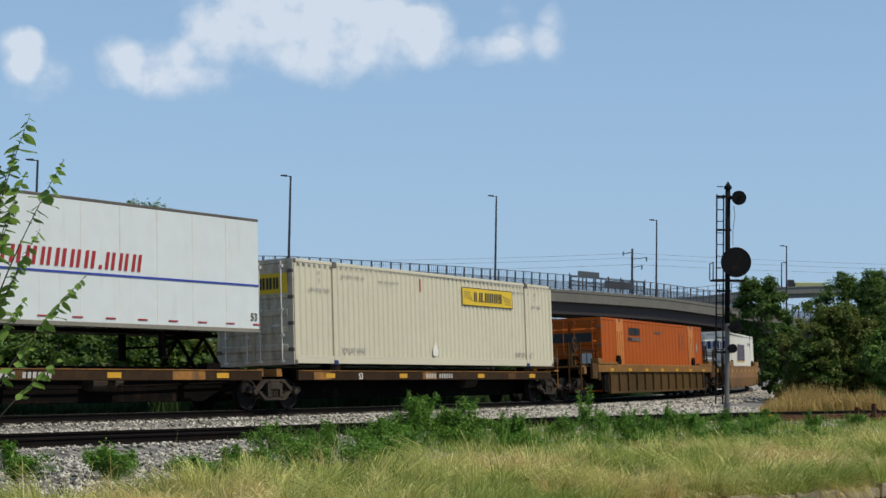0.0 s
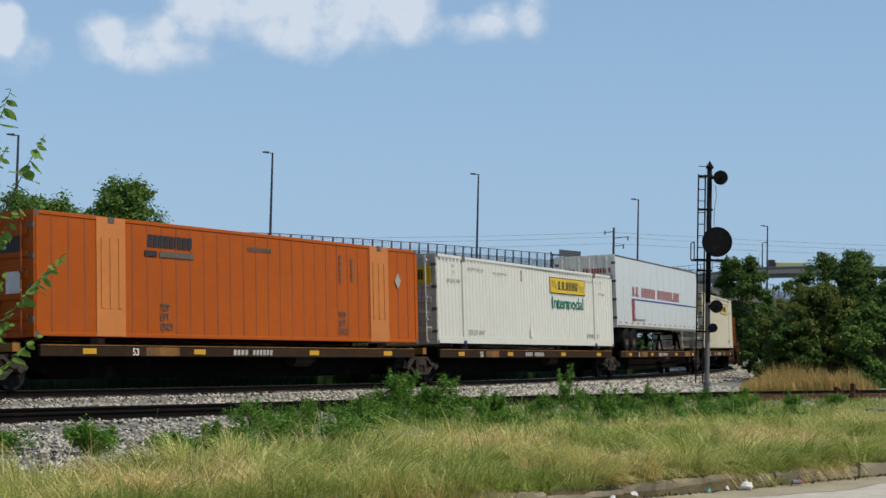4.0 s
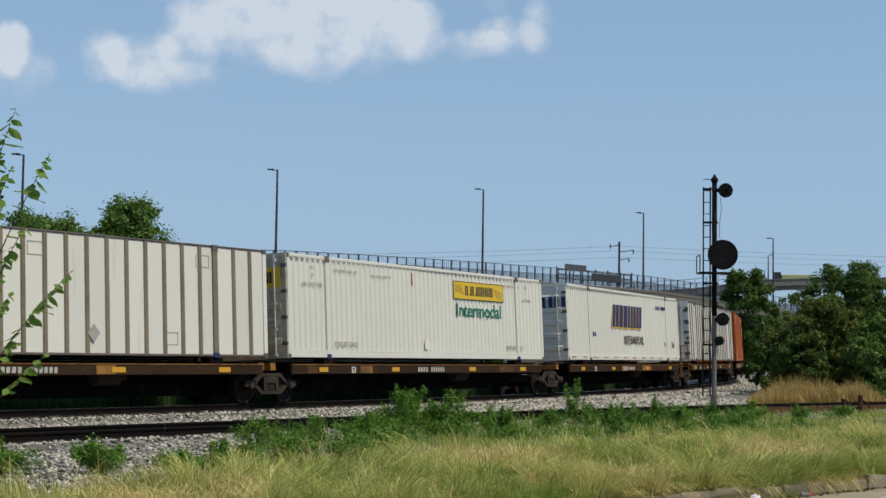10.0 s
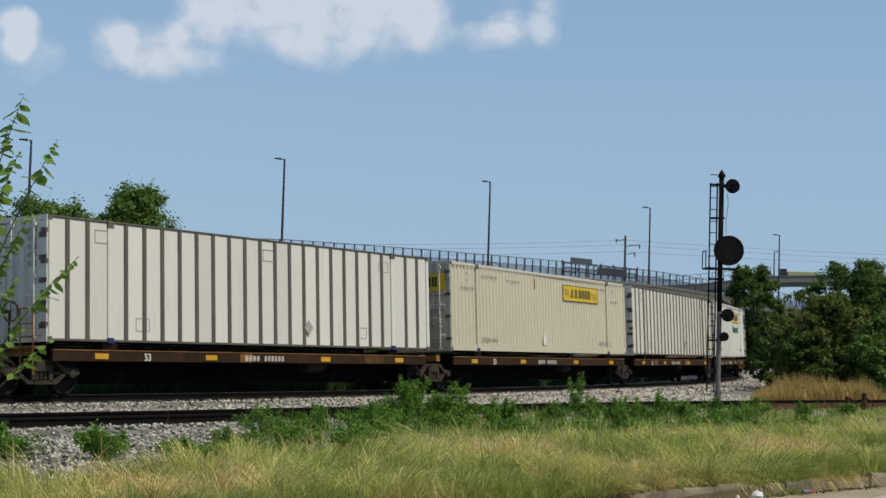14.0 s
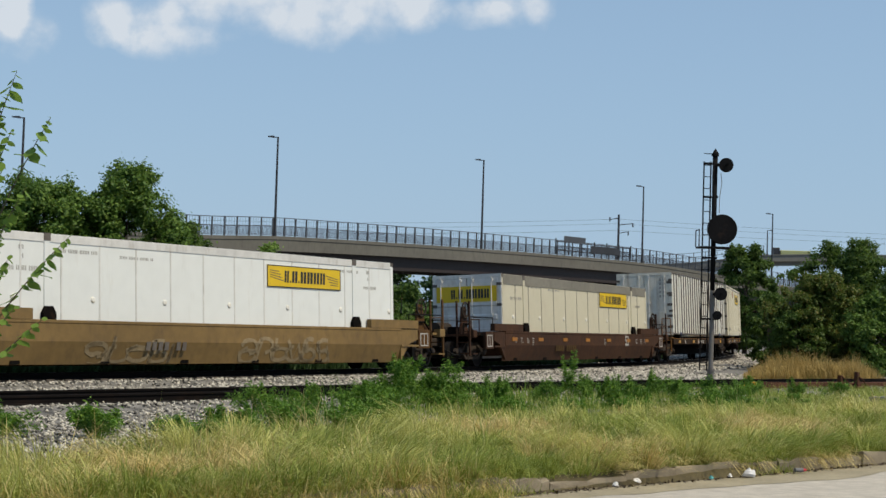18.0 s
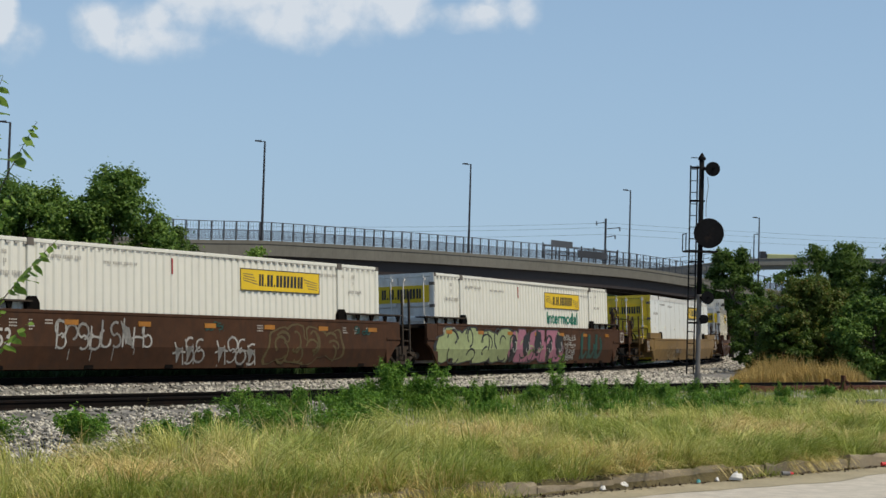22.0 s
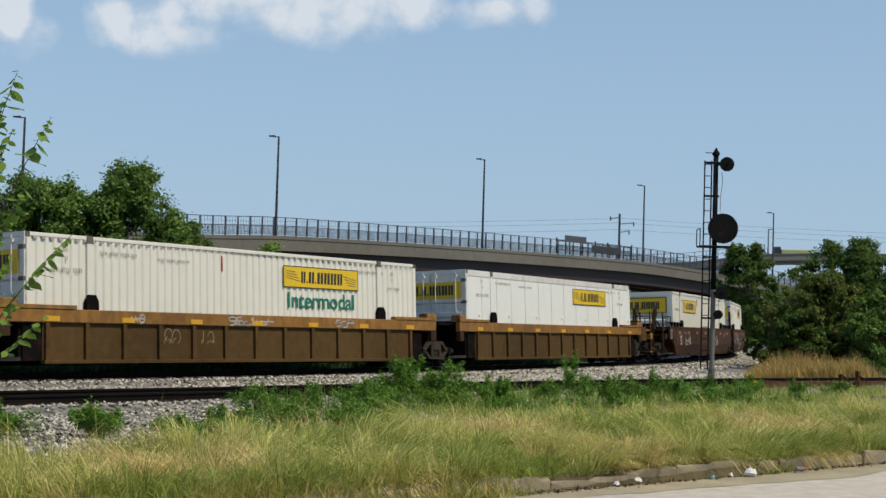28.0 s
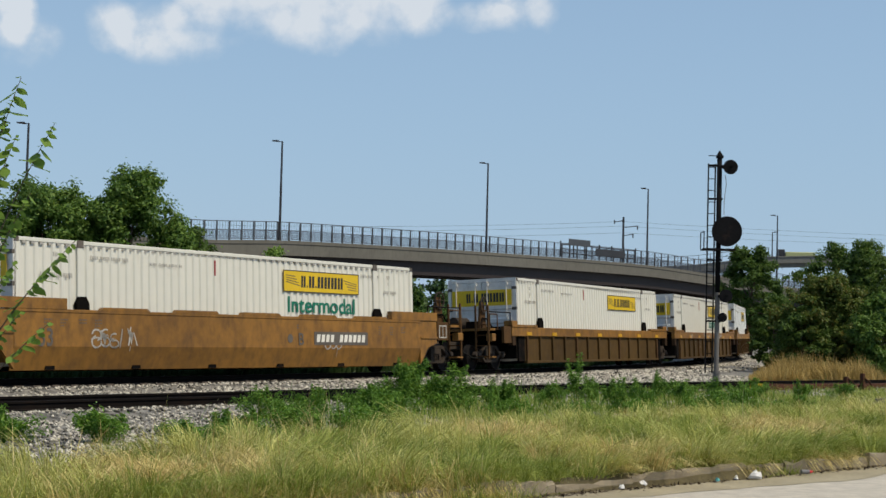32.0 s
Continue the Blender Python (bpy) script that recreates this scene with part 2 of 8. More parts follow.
RUST, SOOT = (0.07, 0.035, 0.02), (0.045, 0.04, 0.035)
M = {
    "cream": material("cream paint", (0.55, 0.505, 0.375), 0.45, vary=0.06, scale=0.6, dirt=(0.33, 0.26, 0.17), dirt_amount=0.12, streak=0.8),
    "white": material("white paint", (0.635, 0.62, 0.55), 0.42, vary=0.05, scale=0.6, dirt=(0.45, 0.40, 0.33), dirt_amount=0.10, streak=0.85),
    "trailerwhite": material("glossy trailer skin", (0.57, 0.60, 0.59), 0.35, vary=0.06, scale=0.5, dirt=(0.44, 0.41, 0.36), dirt_amount=0.14, streak=0.85),
    "plywhite": material("glossy white panel", (0.70, 0.71, 0.68), 0.35, vary=0.05, scale=0.5, dirt=(0.5, 0.46, 0.4), dirt_amount=0.1, streak=0.8),
    "orange": material("orange paint", (0.37, 0.076, 0.004), 0.6, spec=0.2, vary=0.12, scale=0.6, dirt=(0.30, 0.075, 0.012), dirt_amount=0.25, streak=0.8),
    "ribpanel": material("weathered white sheet", (0.63, 0.61, 0.54), 0.5, vary=0.09, scale=0.7, per_object=0.6, dirt=(0.40, 0.33, 0.22), dirt_amount=0.12, streak=0.85),
    "orangeseam": material("soiled orange seam", (0.24, 0.055, 0.008), 0.6, vary=0.3, scale=2),
    "palorange": material("faded orange post paint", (0.50, 0.17, 0.035), 0.5, vary=0.12, scale=1, dirt=(0.45, 0.18, 0.06), dirt_amount=0.2),
    "ribtan": material("stained tan rib", (0.17, 0.145, 0.095), 0.6, vary=0.3, scale=2, dirt=RUST, dirt_amount=0.2),
    "wood": leaf_material("distant woods", [(0.03, 0.07, 0.02), (0.09, 0.15, 0.05), (0.05, 0.10, 0.03)]),
    "rib": material("dark steel rib", (0.10, 0.085, 0.07), 0.6, vary=0.3, scale=2, dirt=RUST, dirt_amount=0.2),
    "doorgrey": material("galvanised door", (0.62, 0.60, 0.56), 0.45, 0.1, vary=0.15, scale=1.0, dirt=(0.28, 0.22, 0.15), dirt_amount=0.25, streak=0.7),
    "doorcream": material("soiled cream door", (0.46, 0.41, 0.31), 0.55, vary=0.2, scale=1.0, dirt=(0.12, 0.085, 0.05), dirt_amount=0.5, streak=0.7),
    "dooryellow": material("yellow door", (0.58, 0.42, 0.03), 0.5, vary=0.15, scale=1.0, dirt=(0.3, 0.2, 0.04), dirt_amount=0.3, streak=0.7),
    "seam": material("soiled panel seam", (0.22, 0.20, 0.16), 0.6, vary=0.35, scale=2),
    "topband": material("dull grey top rail", (0.19, 0.175, 0.14), 0.6, vary=0.2, scale=1.2, dirt=(0.11, 0.095, 0.07), dirt_amount=0.3),
    "doorsoiled": material("rust-streaked white door", (0.60, 0.58, 0.50), 0.5, vary=0.12, scale=0.8, dirt=(0.17, 0.105, 0.05), dirt_amount=0.42, streak=0.85),
    "sign": material("yellow sign", (0.64, 0.43, 0.012), 0.45, vary=0.08, scale=1.0, dirt=(0.5, 0.33, 0.03), dirt_amount=0.1),
    "black": material("black paint", (0.02, 0.02, 0.02), 0.5, vary=0.2, scale=3),
    "navy": material("navy paint", (0.015, 0.025, 0.10), 0.45, vary=0.1, scale=3),
    "gold": material("gold paint", (0.70, 0.42, 0.02), 0.45, vary=0.1, scale=3),
    "red": material("red paint", (0.30, 0.018, 0.02), 0.45, vary=0.1, scale=3),
    "blue": material("blue paint", (0.03, 0.05, 0.30), 0.45, vary=0.1, scale=3),
    "green": material("green paint", (0.005, 0.14, 0.085), 0.45, vary=0.1, scale=3),
    # for grey print, and for the painted shadows below top rails
    "printshade": material("faded grey print and scallop shade", (0.33, 0.315, 0.285), 0.6, vary=0.2, scale=3),
    "whiteprint": material("white print", (0.70, 0.67, 0.60), 0.6, vary=0.15, scale=3),
    "sill": material("sooty sill paint", (0.032, 0.018, 0.009), 0.8, spec=0.12, vary=0.45, scale=1.5, dirt=(0.085, 0.045, 0.014), dirt_amount=0.15),
    "yellowcar": material("weathered yellow car paint", (0.24, 0.105, 0.018), 0.65, vary=0.3, scale=0.9, dirt=(0.06, 0.035, 0.02), dirt_amount=0.6, streak=0.5),
    "ochrecar": material("ochre car paint", (0.215, 0.100, 0.016), 0.6, vary=0.35, scale=0.9, dirt=(0.085, 0.042, 0.014), dirt_amount=0.55, streak=0.5),
    "browncar": material("oxide brown car paint", (0.050, 0.022, 0.0105), 0.8, spec=0.2, vary=0.35, scale=0.9, dirt=(0.026, 0.016, 0.011), dirt_amount=0.5, streak=0.6),
    "rustgear": material("rusty ochre fittings", (0.085, 0.043, 0.015), 0.75, spec=0.15, vary=0.4, scale=2.5, dirt=(0.03, 0.018, 0.01), dirt_amount=0.5),
    "rustbeam": material("red-brown rusty steel", (0.085, 0.038, 0.022), 0.85, spec=0.15, vary=0.5, scale=3, dirt=(0.03, 0.018, 0.012), dirt_amount=0.4, bump=0.4),
    "panelbrown": material("dirty brown well panel", (0.070, 0.040, 0.012), 0.75, spec=0.15, vary=0.35, scale=0.9, dirt=(0.06, 0.04, 0.025), dirt_amount=0.4, streak=0.4),
    "olivecar": material("faded olive-brown car paint", (0.17, 0.105, 0.034), 0.65, vary=0.25, scale=0.9, dirt=(0.085, 0.055, 0.025), dirt_amount=0.4, streak=0.5),
    "olivepaint": material("dull olive spray paint", (0.075, 0.055, 0.020), 0.7, vary=0.3, scale=2),
    "dirtyrim": material("dusty brown wheel rim", (0.055, 0.045, 0.032), 0.7, vary=0.4, scale=4, dirt=RUST, dirt_amount=0.4),
    # oily ballast, darkened further to paint in the shade below the train
    "shadebed": material("shade-dark oily ballast", (0.035, 0.031, 0.027), 0.9, vary=0.6, scale=6, bump=0.8, bump_scale=25),
    "shadestone": material("shade-dark oily stone", (0.06, 0.053, 0.047), 0.9, vary=0.6, scale=3, island=0.8),
    "thatch": material("dead thatch and soil", (0.085, 0.068, 0.030), 0.95, vary=0.5, scale=4, bump=0.8, bump_scale=30),
    "dullmark": material("soiled yellow reflector", (0.30, 0.12, 0.012), 0.5, vary=0.3, scale=3),
    "yelmark": material("yellow reflector", (0.55, 0.29, 0.015), 0.4, vary=0.15, scale=3),
    # near-black: the shade under the cars is put into this colour
    "under": material("sooty shade-dark underframe", (0.006, 0.005, 0.0045), 0.9, spec=0.05, vary=0.4, scale=2, dirt=RUST, dirt_amount=0.25, bump=0.3),
    "truck": material("rusty cast steel", (0.040, 0.031, 0.024), 0.8, spec=0.15, vary=0.4, scale=3, dirt=(0.055, 0.032, 0.02), dirt_amount=0.3, bump=0.3),
    "wheel": material("wheel steel", (0.014, 0.012, 0.011), 0.8, 0.0, spec=0.12, vary=0.3, scale=3, dirt=RUST, dirt_amount=0.2),
    "tread": material("polished tread", (0.35, 0.33, 0.31), 0.3, 0.9, vary=0.1, scale=3),
    "rubber": material("tyre rubber", (0.015, 0.015, 0.014), 0.9, spec=0.1, vary=0.25, scale=3),
    "alu": material("aluminium", (0.55, 0.55, 0.55), 0.35, 0.8, vary=0.15, scale=2),
    # darker than rust alone: shade on the rail sides is in the colour
    "rail": material("shade-dark rusty rail", (0.008, 0.0065, 0.006), 0.85, 0.0, vary=0.3, scale=2, dirt=(0.025, 0.014, 0.009), dirt_amount=0.3, spec=0.08),
    "railhead": material("polished rail head", (0.42, 0.42, 0.43), 0.28, 0.9, vary=0.1, scale=2),
    "tie": material("weathered tie", (0.10, 0.08, 0.065), 0.9, vary=0.35, scale=3, bump=0.5),
    "concrete": material("bridge concrete", (0.128, 0.122, 0.104), 0.85, vary=0.18, scale=0.25, dirt=(0.075, 0.07, 0.058), dirt_amount=0.35, streak=0.75),
    "paleconcrete": material("pale weathered concrete", (0.18, 0.175, 0.155), 0.85, vary=0.15, scale=0.2, dirt=(0.18, 0.165, 0.13), dirt_amount=0.3, streak=0.7),
    "kerb": material("old kerb concrete", (0.26, 0.215, 0.15), 0.9, vary=0.35, scale=3.5, dirt=(0.10, 0.072, 0.048), dirt_amount=0.5, bump=0.6, per_object=0.2),
    "girder": material("brown girder paint", (0.026, 0.018, 0.016), 0.6, vary=0.25, scale=0.3),
    "fence": material("grey fence steel", (0.09, 0.095, 0.105), 0.5, 0.4, vary=0.2, scale=1),
    "mast": material("black signal paint", (0.009, 0.009, 0.010), 0.85, spec=0.1, vary=0.4, scale=3, dirt=(0.08, 0.045, 0.03), dirt_amount=0.15),
    "mastgrey": material("silver mast paint", (0.17, 0.155, 0.14), 0.6, 0.1, vary=0.25, scale=2, dirt=(0.18, 0.13, 0.1), dirt_amount=0.3),
    "lamp": material("dark lamp post", (0.05, 0.05, 0.055), 0.5, 0.4, vary=0.2, scale=1),
    "asphalt": material("bleached asphalt", (0.45, 0.41, 0.345), 0.9, vary=0.2, scale=14, dirt=(0.33, 0.30, 0.26), dirt_amount=0.3, bump=0.5, bump_scale=90),
    "sand": material("gutter silt", (0.30, 0.26, 0.175), 0.95, vary=0.25, scale=3, bump=0.5),
    "paintline": material("yellow road paint", (0.65, 0.42, 0.04), 0.7, vary=0.2, scale=3),
    "stone": material("ballast stone", (0.30, 0.278, 0.235), 0.9, vary=0.95, scale=2, island=0.85),
    "bark": material("bark", (0.11, 0.085, 0.065), 0.9, vary=0.35, scale=4, bump=0.8, bump_scale=12),
    "litterwhite": material("paper litter", (0.75, 0.73, 0.72), 0.6, vary=0.15, scale=8),
    "litterred": material("red can", (0.55, 0.03, 0.03), 0.35, vary=0.2, scale=8),
    "litterteal": material("teal wrapper", (0.12, 0.42, 0.42), 0.4, vary=0.2, scale=8),
    "glassy": material("dark lens", (0.01, 0.012, 0.012), 0.12, vary=0.1, scale=3),
    "leaf": leaf_material("tree leaves", [(0.046, 0.10, 0.017), (0.235, 0.345, 0.064), (0.080, 0.155, 0.026), (0.125, 0.215, 0.040)], through_leaf=0.38),
    "leaflight": leaf_material("mulberry leaves", [(0.10, 0.19, 0.028), (0.28, 0.41, 0.09), (0.17, 0.28, 0.052)], through_leaf=0.45),
    "leafdeep": leaf_material("deep green leaves", [(0.038, 0.080, 0.015), (0.155, 0.235, 0.046), (0.060, 0.116, 0.021), (0.088, 0.152, 0.028)], through_leaf=0.42),
    "leafred": leaf_material("sumac leaves", [(0.046, 0.082, 0.015), (0.34, 0.15, 0.05), (0.075, 0.12, 0.022), (0.10, 0.15, 0.027), (0.12, 0.16, 0.03), (0.15, 0.165, 0.035)], through_leaf=0.4),
    "weed": leaf_material("weed leaves", [(0.040, 0.110, 0.011), (0.24, 0.39, 0.052), (0.10, 0.22, 0.024)], through_leaf=0.35),
    "grass": leaf_material("pale verge grass", [(0.22, 0.23, 0.042), (0.84, 0.80, 0.34), (0.42, 0.42, 0.105), (0.63, 0.62, 0.21)], 0.5, 0.35, 3.0, 0.55),
    "grassgreen": leaf_material("green verge grass", [(0.10, 0.135, 0.016), (0.53, 0.56, 0.165), (0.21, 0.27, 0.04), (0.37, 0.42, 0.098)], 0.5, 0.35, 3.0, 0.55),
    "grasstan": leaf_material("withered verge grass", [(0.26, 0.19, 0.055), (0.98, 0.83, 0.46), (0.50, 0.40, 0.14), (0.75, 0.62, 0.28)], 0.6, 0.3, 3.0, 0.55),
    "straw": leaf_material("dry grass", [(0.20, 0.15, 0.04), (0.72, 0.52, 0.20), (0.42, 0.30, 0.10)], 0.7),
    "tanpaint": material("faded tan spray paint", (0.22, 0.165, 0.09), 0.7, vary=0.3, scale=2),
    "debris": material("dead leaves", (0.06, 0.042, 0.026), 0.9, vary=0.7, scale=6, island=0.7),
    "pinkpaint": material("pink spray paint", (0.27, 0.11, 0.15), 0.5, vary=0.25, scale=1.5),
    "limepaint": material("pale green spray paint", (0.24, 0.28, 0.13), 0.5, vary=0.3, scale=1.2),
    "tealpaint": material("teal spray paint", (0.010, 0.052, 0.042), 0.5, vary=0.3, scale=1.5),
    "greypaint": material("silver spray paint", (0.30, 0.29, 0.27), 0.5, vary=0.3, scale=2),
    "chalk": material("chalk scrawl", (0.38, 0.36, 0.33), 0.8, vary=0.3, scale=4),
    "slate": material("grey slab", (0.15, 0.15, 0.155), 0.8, vary=0.3, scale=2),
    "limecar": material("yellow-green vehicle paint", (0.40, 0.42, 0.20), 0.5, vary=0.1, scale=1),
}


def ground_material():
    m = material("soil and ballast fines", (0.165, 0.155, 0.138), 0.95, vary=0.8, scale=7.0, dirt=(0.10, 0.095, 0.06), dirt_amount=0.3, bump=0.8, bump_scale=25)
    return m


M["ground"] = ground_material()


# ---- mesh helpers ----
class Build:
    """Collects vertices and faces of one mesh."""

    def __init__(self):
        self.v, self.f = [], []

    def add(self, verts, faces):
        n = len(self.v)
        self.v += [tuple(p) for p in verts]
        self.f += [tuple(i + n for i in q) for q in faces]
        return self

    def box(self, x0, x1, y0, y1, z0, z1, c=0.0):
        """A box; c cuts its long edges at the top and the front."""
        if c <= 0:
            v = [(x, y, z) for z in (z0, z1) for x, y in ((x0, y0), (x1, y0), (x1, y1), (x0, y1))]
            return self.add(v, [(3, 2, 1, 0), (4, 5, 6, 7), (0, 1, 5, 4), (1, 2, 6, 5), (2, 3, 7, 6), (3, 0, 4, 7)])
        prof = [(y0 + c, z0), (y1 - c, z0), (y1, z0 + c), (y1, z1 - c), (y1 - c, z1), (y0 + c, z1), (y0, z1 - c), (y0, z0 + c)]
        return self.prism([(x0, p[0], p[1]) for p in prof], (x1 - x0, 0, 0))

    def prism(self, ring, way):
        """A closed ring of points pushed along way."""
        n = len(ring)
        w = Vector(way)
        v = [Vector(p) for p in ring] + [Vector(p) + w for p in ring]
        f = [tuple(range(n))[::-1], tuple(range(n, 2 * n))] + [(i, (i + 1) % n, n + (i + 1) % n, n + i) for i in range(n)]
        return self.add(v, f)

    def cyl(self, a, b, r0, r1=None, n=12, caps=True):
        a, b = Vector(a), Vector(b)
        r1 = r0 if r1 is None else r1
        d = (b - a).normalized()
        s = d.orthogonal().normalized()
        t = d.cross(s)
        ring = [s * math.cos(2 * math.pi * i / n) + t * math.sin(2 * math.pi * i / n) for i in range(n)]
        v = [a + q * r0 for q in ring] + [b + q * r1 for q in ring]
        f = [(i, (i + 1) % n, n + (i + 1) % n, n + i) for i in range(n)]
        if caps:
            f += [tuple(range(n))[::-1], tuple(range(n, 2 * n))]
        return self.add(v, f)

    def tube(self, pts, r, n=8):
        for i in range(len(pts) - 1):
            ra = r[i] if isinstance(r, (list, tuple)) else r
            rb = r[i + 1] if isinstance(r, (list, tuple)) else r
            self.cyl(pts[i], pts[i + 1], ra, rb, n)
        return self

    def lathe(self, prof, centre, axis="y", n=24):
        """(radius, along) profile turned round an axis through centre."""
        cx, cy, cz = centre
        k, v = len(prof), []
        for i in range(n):
            a = 2 * math.pi * i / n
            for r, h in prof:
                if axis == "y":
                    v.append((cx + r * math.cos(a), cy + h, cz + r * math.sin(a)))
                else:
                    v.append((cx + r * math.cos(a), cy + r * math.sin(a), cz + h))
        f = []
        for i in range(n):
            j = (i + 1) % n
            f += [(i * k + q, i * k + q + 1, j * k + q + 1, j * k + q) for q in range(k - 1)]
        return self.add(v, f)

    def mesh(self, name, mat, smooth=False):
        me = bpy.data.meshes.new(name)
        me.from_pydata(self.v, [], self.f)
        me.materials.append(mat)
        bm = bmesh.new()
        bm.from_mesh(me)
        bmesh.ops.recalc_face_normals(bm, faces=bm.faces)
        bm.to_mesh(me)
        bm.free()
        if smooth:
            me.polygons.foreach_set("use_smooth", [True] * len(me.polygons))
        return me


def part(name, build, mat, parent, label="", smooth=False):
    ob = new(name, build.mesh(name, mat, smooth) if isinstance(build, Build) else build)
    ob.parent = parent
    return tagged(ob, label)


def thing(name, label, category, group="", kind=""):
    return tagged(new(name), label, category, group, kind)


def raw_mesh(name, verts, faces, mat):
    me = bpy.data.meshes.new(name)
    me.from_pydata(verts, [], faces)
    me.materials.append(mat)
    return me


GLYPHS = {}


def lettering(text, height, mat, depth=0.004, squeeze=1.0, shear=0.0, bold=True):
    """A flat mesh of readable words, standing in the xz plane, facing -y, lower left corner at 0."""
    key = (text, height, mat.name, squeeze, shear)
    if key not in GLYPHS:
        cu = bpy.data.curves.new("words", "FONT")
        cu.body, cu.size, cu.extrude, cu.shear = text, height / 0.73, depth, shear
        cu.offset = 0.022 * height if bold else 0.0
        ob = bpy.data.objects.new("words", cu)
        scene.collection.objects.link(ob)
        me = bpy.data.meshes.new_from_object(ob.evaluated_get(bpy.context.evaluated_depsgraph_get()))
        bpy.data.objects.remove(ob)
        me.transform(Matrix.Diagonal((squeeze, 1, 1, 1)))
        me.transform(Matrix.Rotation(radians(90), 4, "X"))
        me.materials.clear()
        me.materials.append(mat)
        GLYPHS[key] = me
    return GLYPHS[key]


def words(name, text, height, mat, parent, x, y, z, squeeze=1.0, shear=0.0, turn=0.0):
    ob = new(name, lettering(text, height, mat, 0.003, squeeze, shear))
    ob.parent = parent
    ob.matrix_basis = pose(x, y, z, 0, 0, turn)
    return ob


def bars(b, x, y, z, widths, h, gap, slant=0.0, depth=0.0025):
    """Plain upright bars in the place of letters, on a face that looks to -y."""
    for w in widths:
        if w > 0:
            b.prism([(x, y, z), (x + w, y, z), (x + w + slant * h, y, z + h), (x + slant * h, y, z + h)], (0, -depth, 0))
        x += abs(w) + gap
    return x


# ---- the railway's course ----
RAIL_Z = 0.28        # top of rail of the main track


def course():
    """The line that the near faces of the load follow: place and heading every half metre."""
    step, tab = 0.5, {}
    for sign in (1, -1):
        x, y, s = -0.4621, 52.0, 0.0
        while abs(s) < 440:
            if s > 20:
                h = 68.54 + 0.292 * (s - 20)
            elif s < -40:
                h = 51.2
            else:
                h = 62.06 + 0.3063 * s + 0.00088 * s * s
            h = min(h, 93.0)
            tab[round(s / step)] = (x, y, h)
            x += sign * step * math.cos(radians(h))
            y += sign * step * math.sin(radians(h))
            s += sign * step
    return tab


TAB = course()


def along(s):
    i = math.floor(s * 2)
    u = s * 2 - i
    a, b = TAB[i], TAB[i + 1]
    return tuple(p + (q - p) * u for p, q in zip(a, b))


def run(t):
    """How far the train has gone at t seconds."""
    return 10.8891 * t - 0.00312 * t * t


def unit_pose(s, half, lift=0.0):
    """A car whose ends rest at s - half and s + half."""
    a, b = along(s - half), along(s + half)
    h = math.atan2(b[1] - a[1], b[0] - a[0])
    x, y = (a[0] + b[0]) / 2, (a[1] + b[1]) / 2
    m = pose(x - FACE * math.sin(h), y + FACE * math.cos(h), RAIL_Z, -BANK, 0, math.degrees(h))
    return m @ Matrix.Translation((0, 0, lift))


BANK, FACE = 3.2, 1.085      # superelevation in degrees; the track's middle behind the course
MOVERS = []          # (thing, place in the train, half base, lift)


def rides(ob, u, half, lift=0.0):
    MOVERS.append((ob, u, half, lift))
    return ob


def motions():
    times = [i * 0.5 for i in range(65)]
    for ob, u, half, lift in MOVERS:
        walk(ob, [(t, unit_pose(u + run(t), half, lift)) for t in times])


# ---- ground, road, kerb ----
KERB_A = 46.9
KERB_P, KERB_W = Vector((2.2, 18.06)), Vector((math.cos(radians(KERB_A)), math.sin(radians(KERB_A))))
KERB_N = Vector((-KERB_W.y, KERB_W.x))


def kerb_at(a, d):
    """The place a metres along the kerb line and d metres behind it."""
    p = KERB_P + KERB_W * a + KERB_N * d
    return p.x, p.y


MAIN = []
for i in range(-160, 301):
    x, y, h = along(i * 1.0 if i < 200 else 200 + (i - 200) * 2.0)
    MAIN.append((x - FACE * math.sin(radians(h)), y + FACE * math.cos(radians(h)), RAIL_Z))
NEAR_FRONT = [(-80, -65, .28), (-22, 8.4, .28), (-10.3, 23.5, .28), (-7.35, 27.5, .28), (-3.9, 32.1, .28), (-1.9, 35.0, .28), (3.2, 41.6, .28),
              (7.3, 46.6, .28), (14.5, 54.3, .28), (30, 70, .2), (60, 99, .1)]


def smooth_line(pts, step=0.6):
    """A line that glides through the points (Catmull-Rom)."""
    out = []
    P = [Vector(p) for p in pts]
    for i in range(len(P) - 1):
        a, b, c, d = P[max(i - 1, 0)], P[i], P[i + 1], P[min(i + 2, len(P) - 1)]
        n = max(2, int((c - b).length / step))
        ta, tb = (c - a) * 0.5, (d - b) * 0.5
        if (b - a).length > 0:
            ta *= min(1, 2 * (c - b).length / max((c - b).length + (b - a).length, 1e-6))
        if (d - c).length > 0:
            tb *= min(1, 2 * (c - b).length / max((c - b).length + (d - c).length, 1e-6))
        for k in range(n):
            u = k / n
            out.append((2 * u**3 - 3 * u * u + 1) * b + (u**3 - 2 * u * u + u) * ta + (3 * u * u - 2 * u**3) * c + (u**3 - u * u) * tb)
    return out + [P[-1]]


def shifted(line, d):
    """The line moved d metres to its left."""
    out = []
    for i, p in enumerate(line):
        a, b = Vector(line[max(i - 1, 0)]), Vector(line[min(i + 1, len(line) - 1)])
        w = (b - a).normalized()
        out.append(Vector((p[0] - w.y * d, p[1] + w.x * d, p[2])))
    return out


NEAR = shifted(smooth_line(NEAR_FRONT), 0.75)


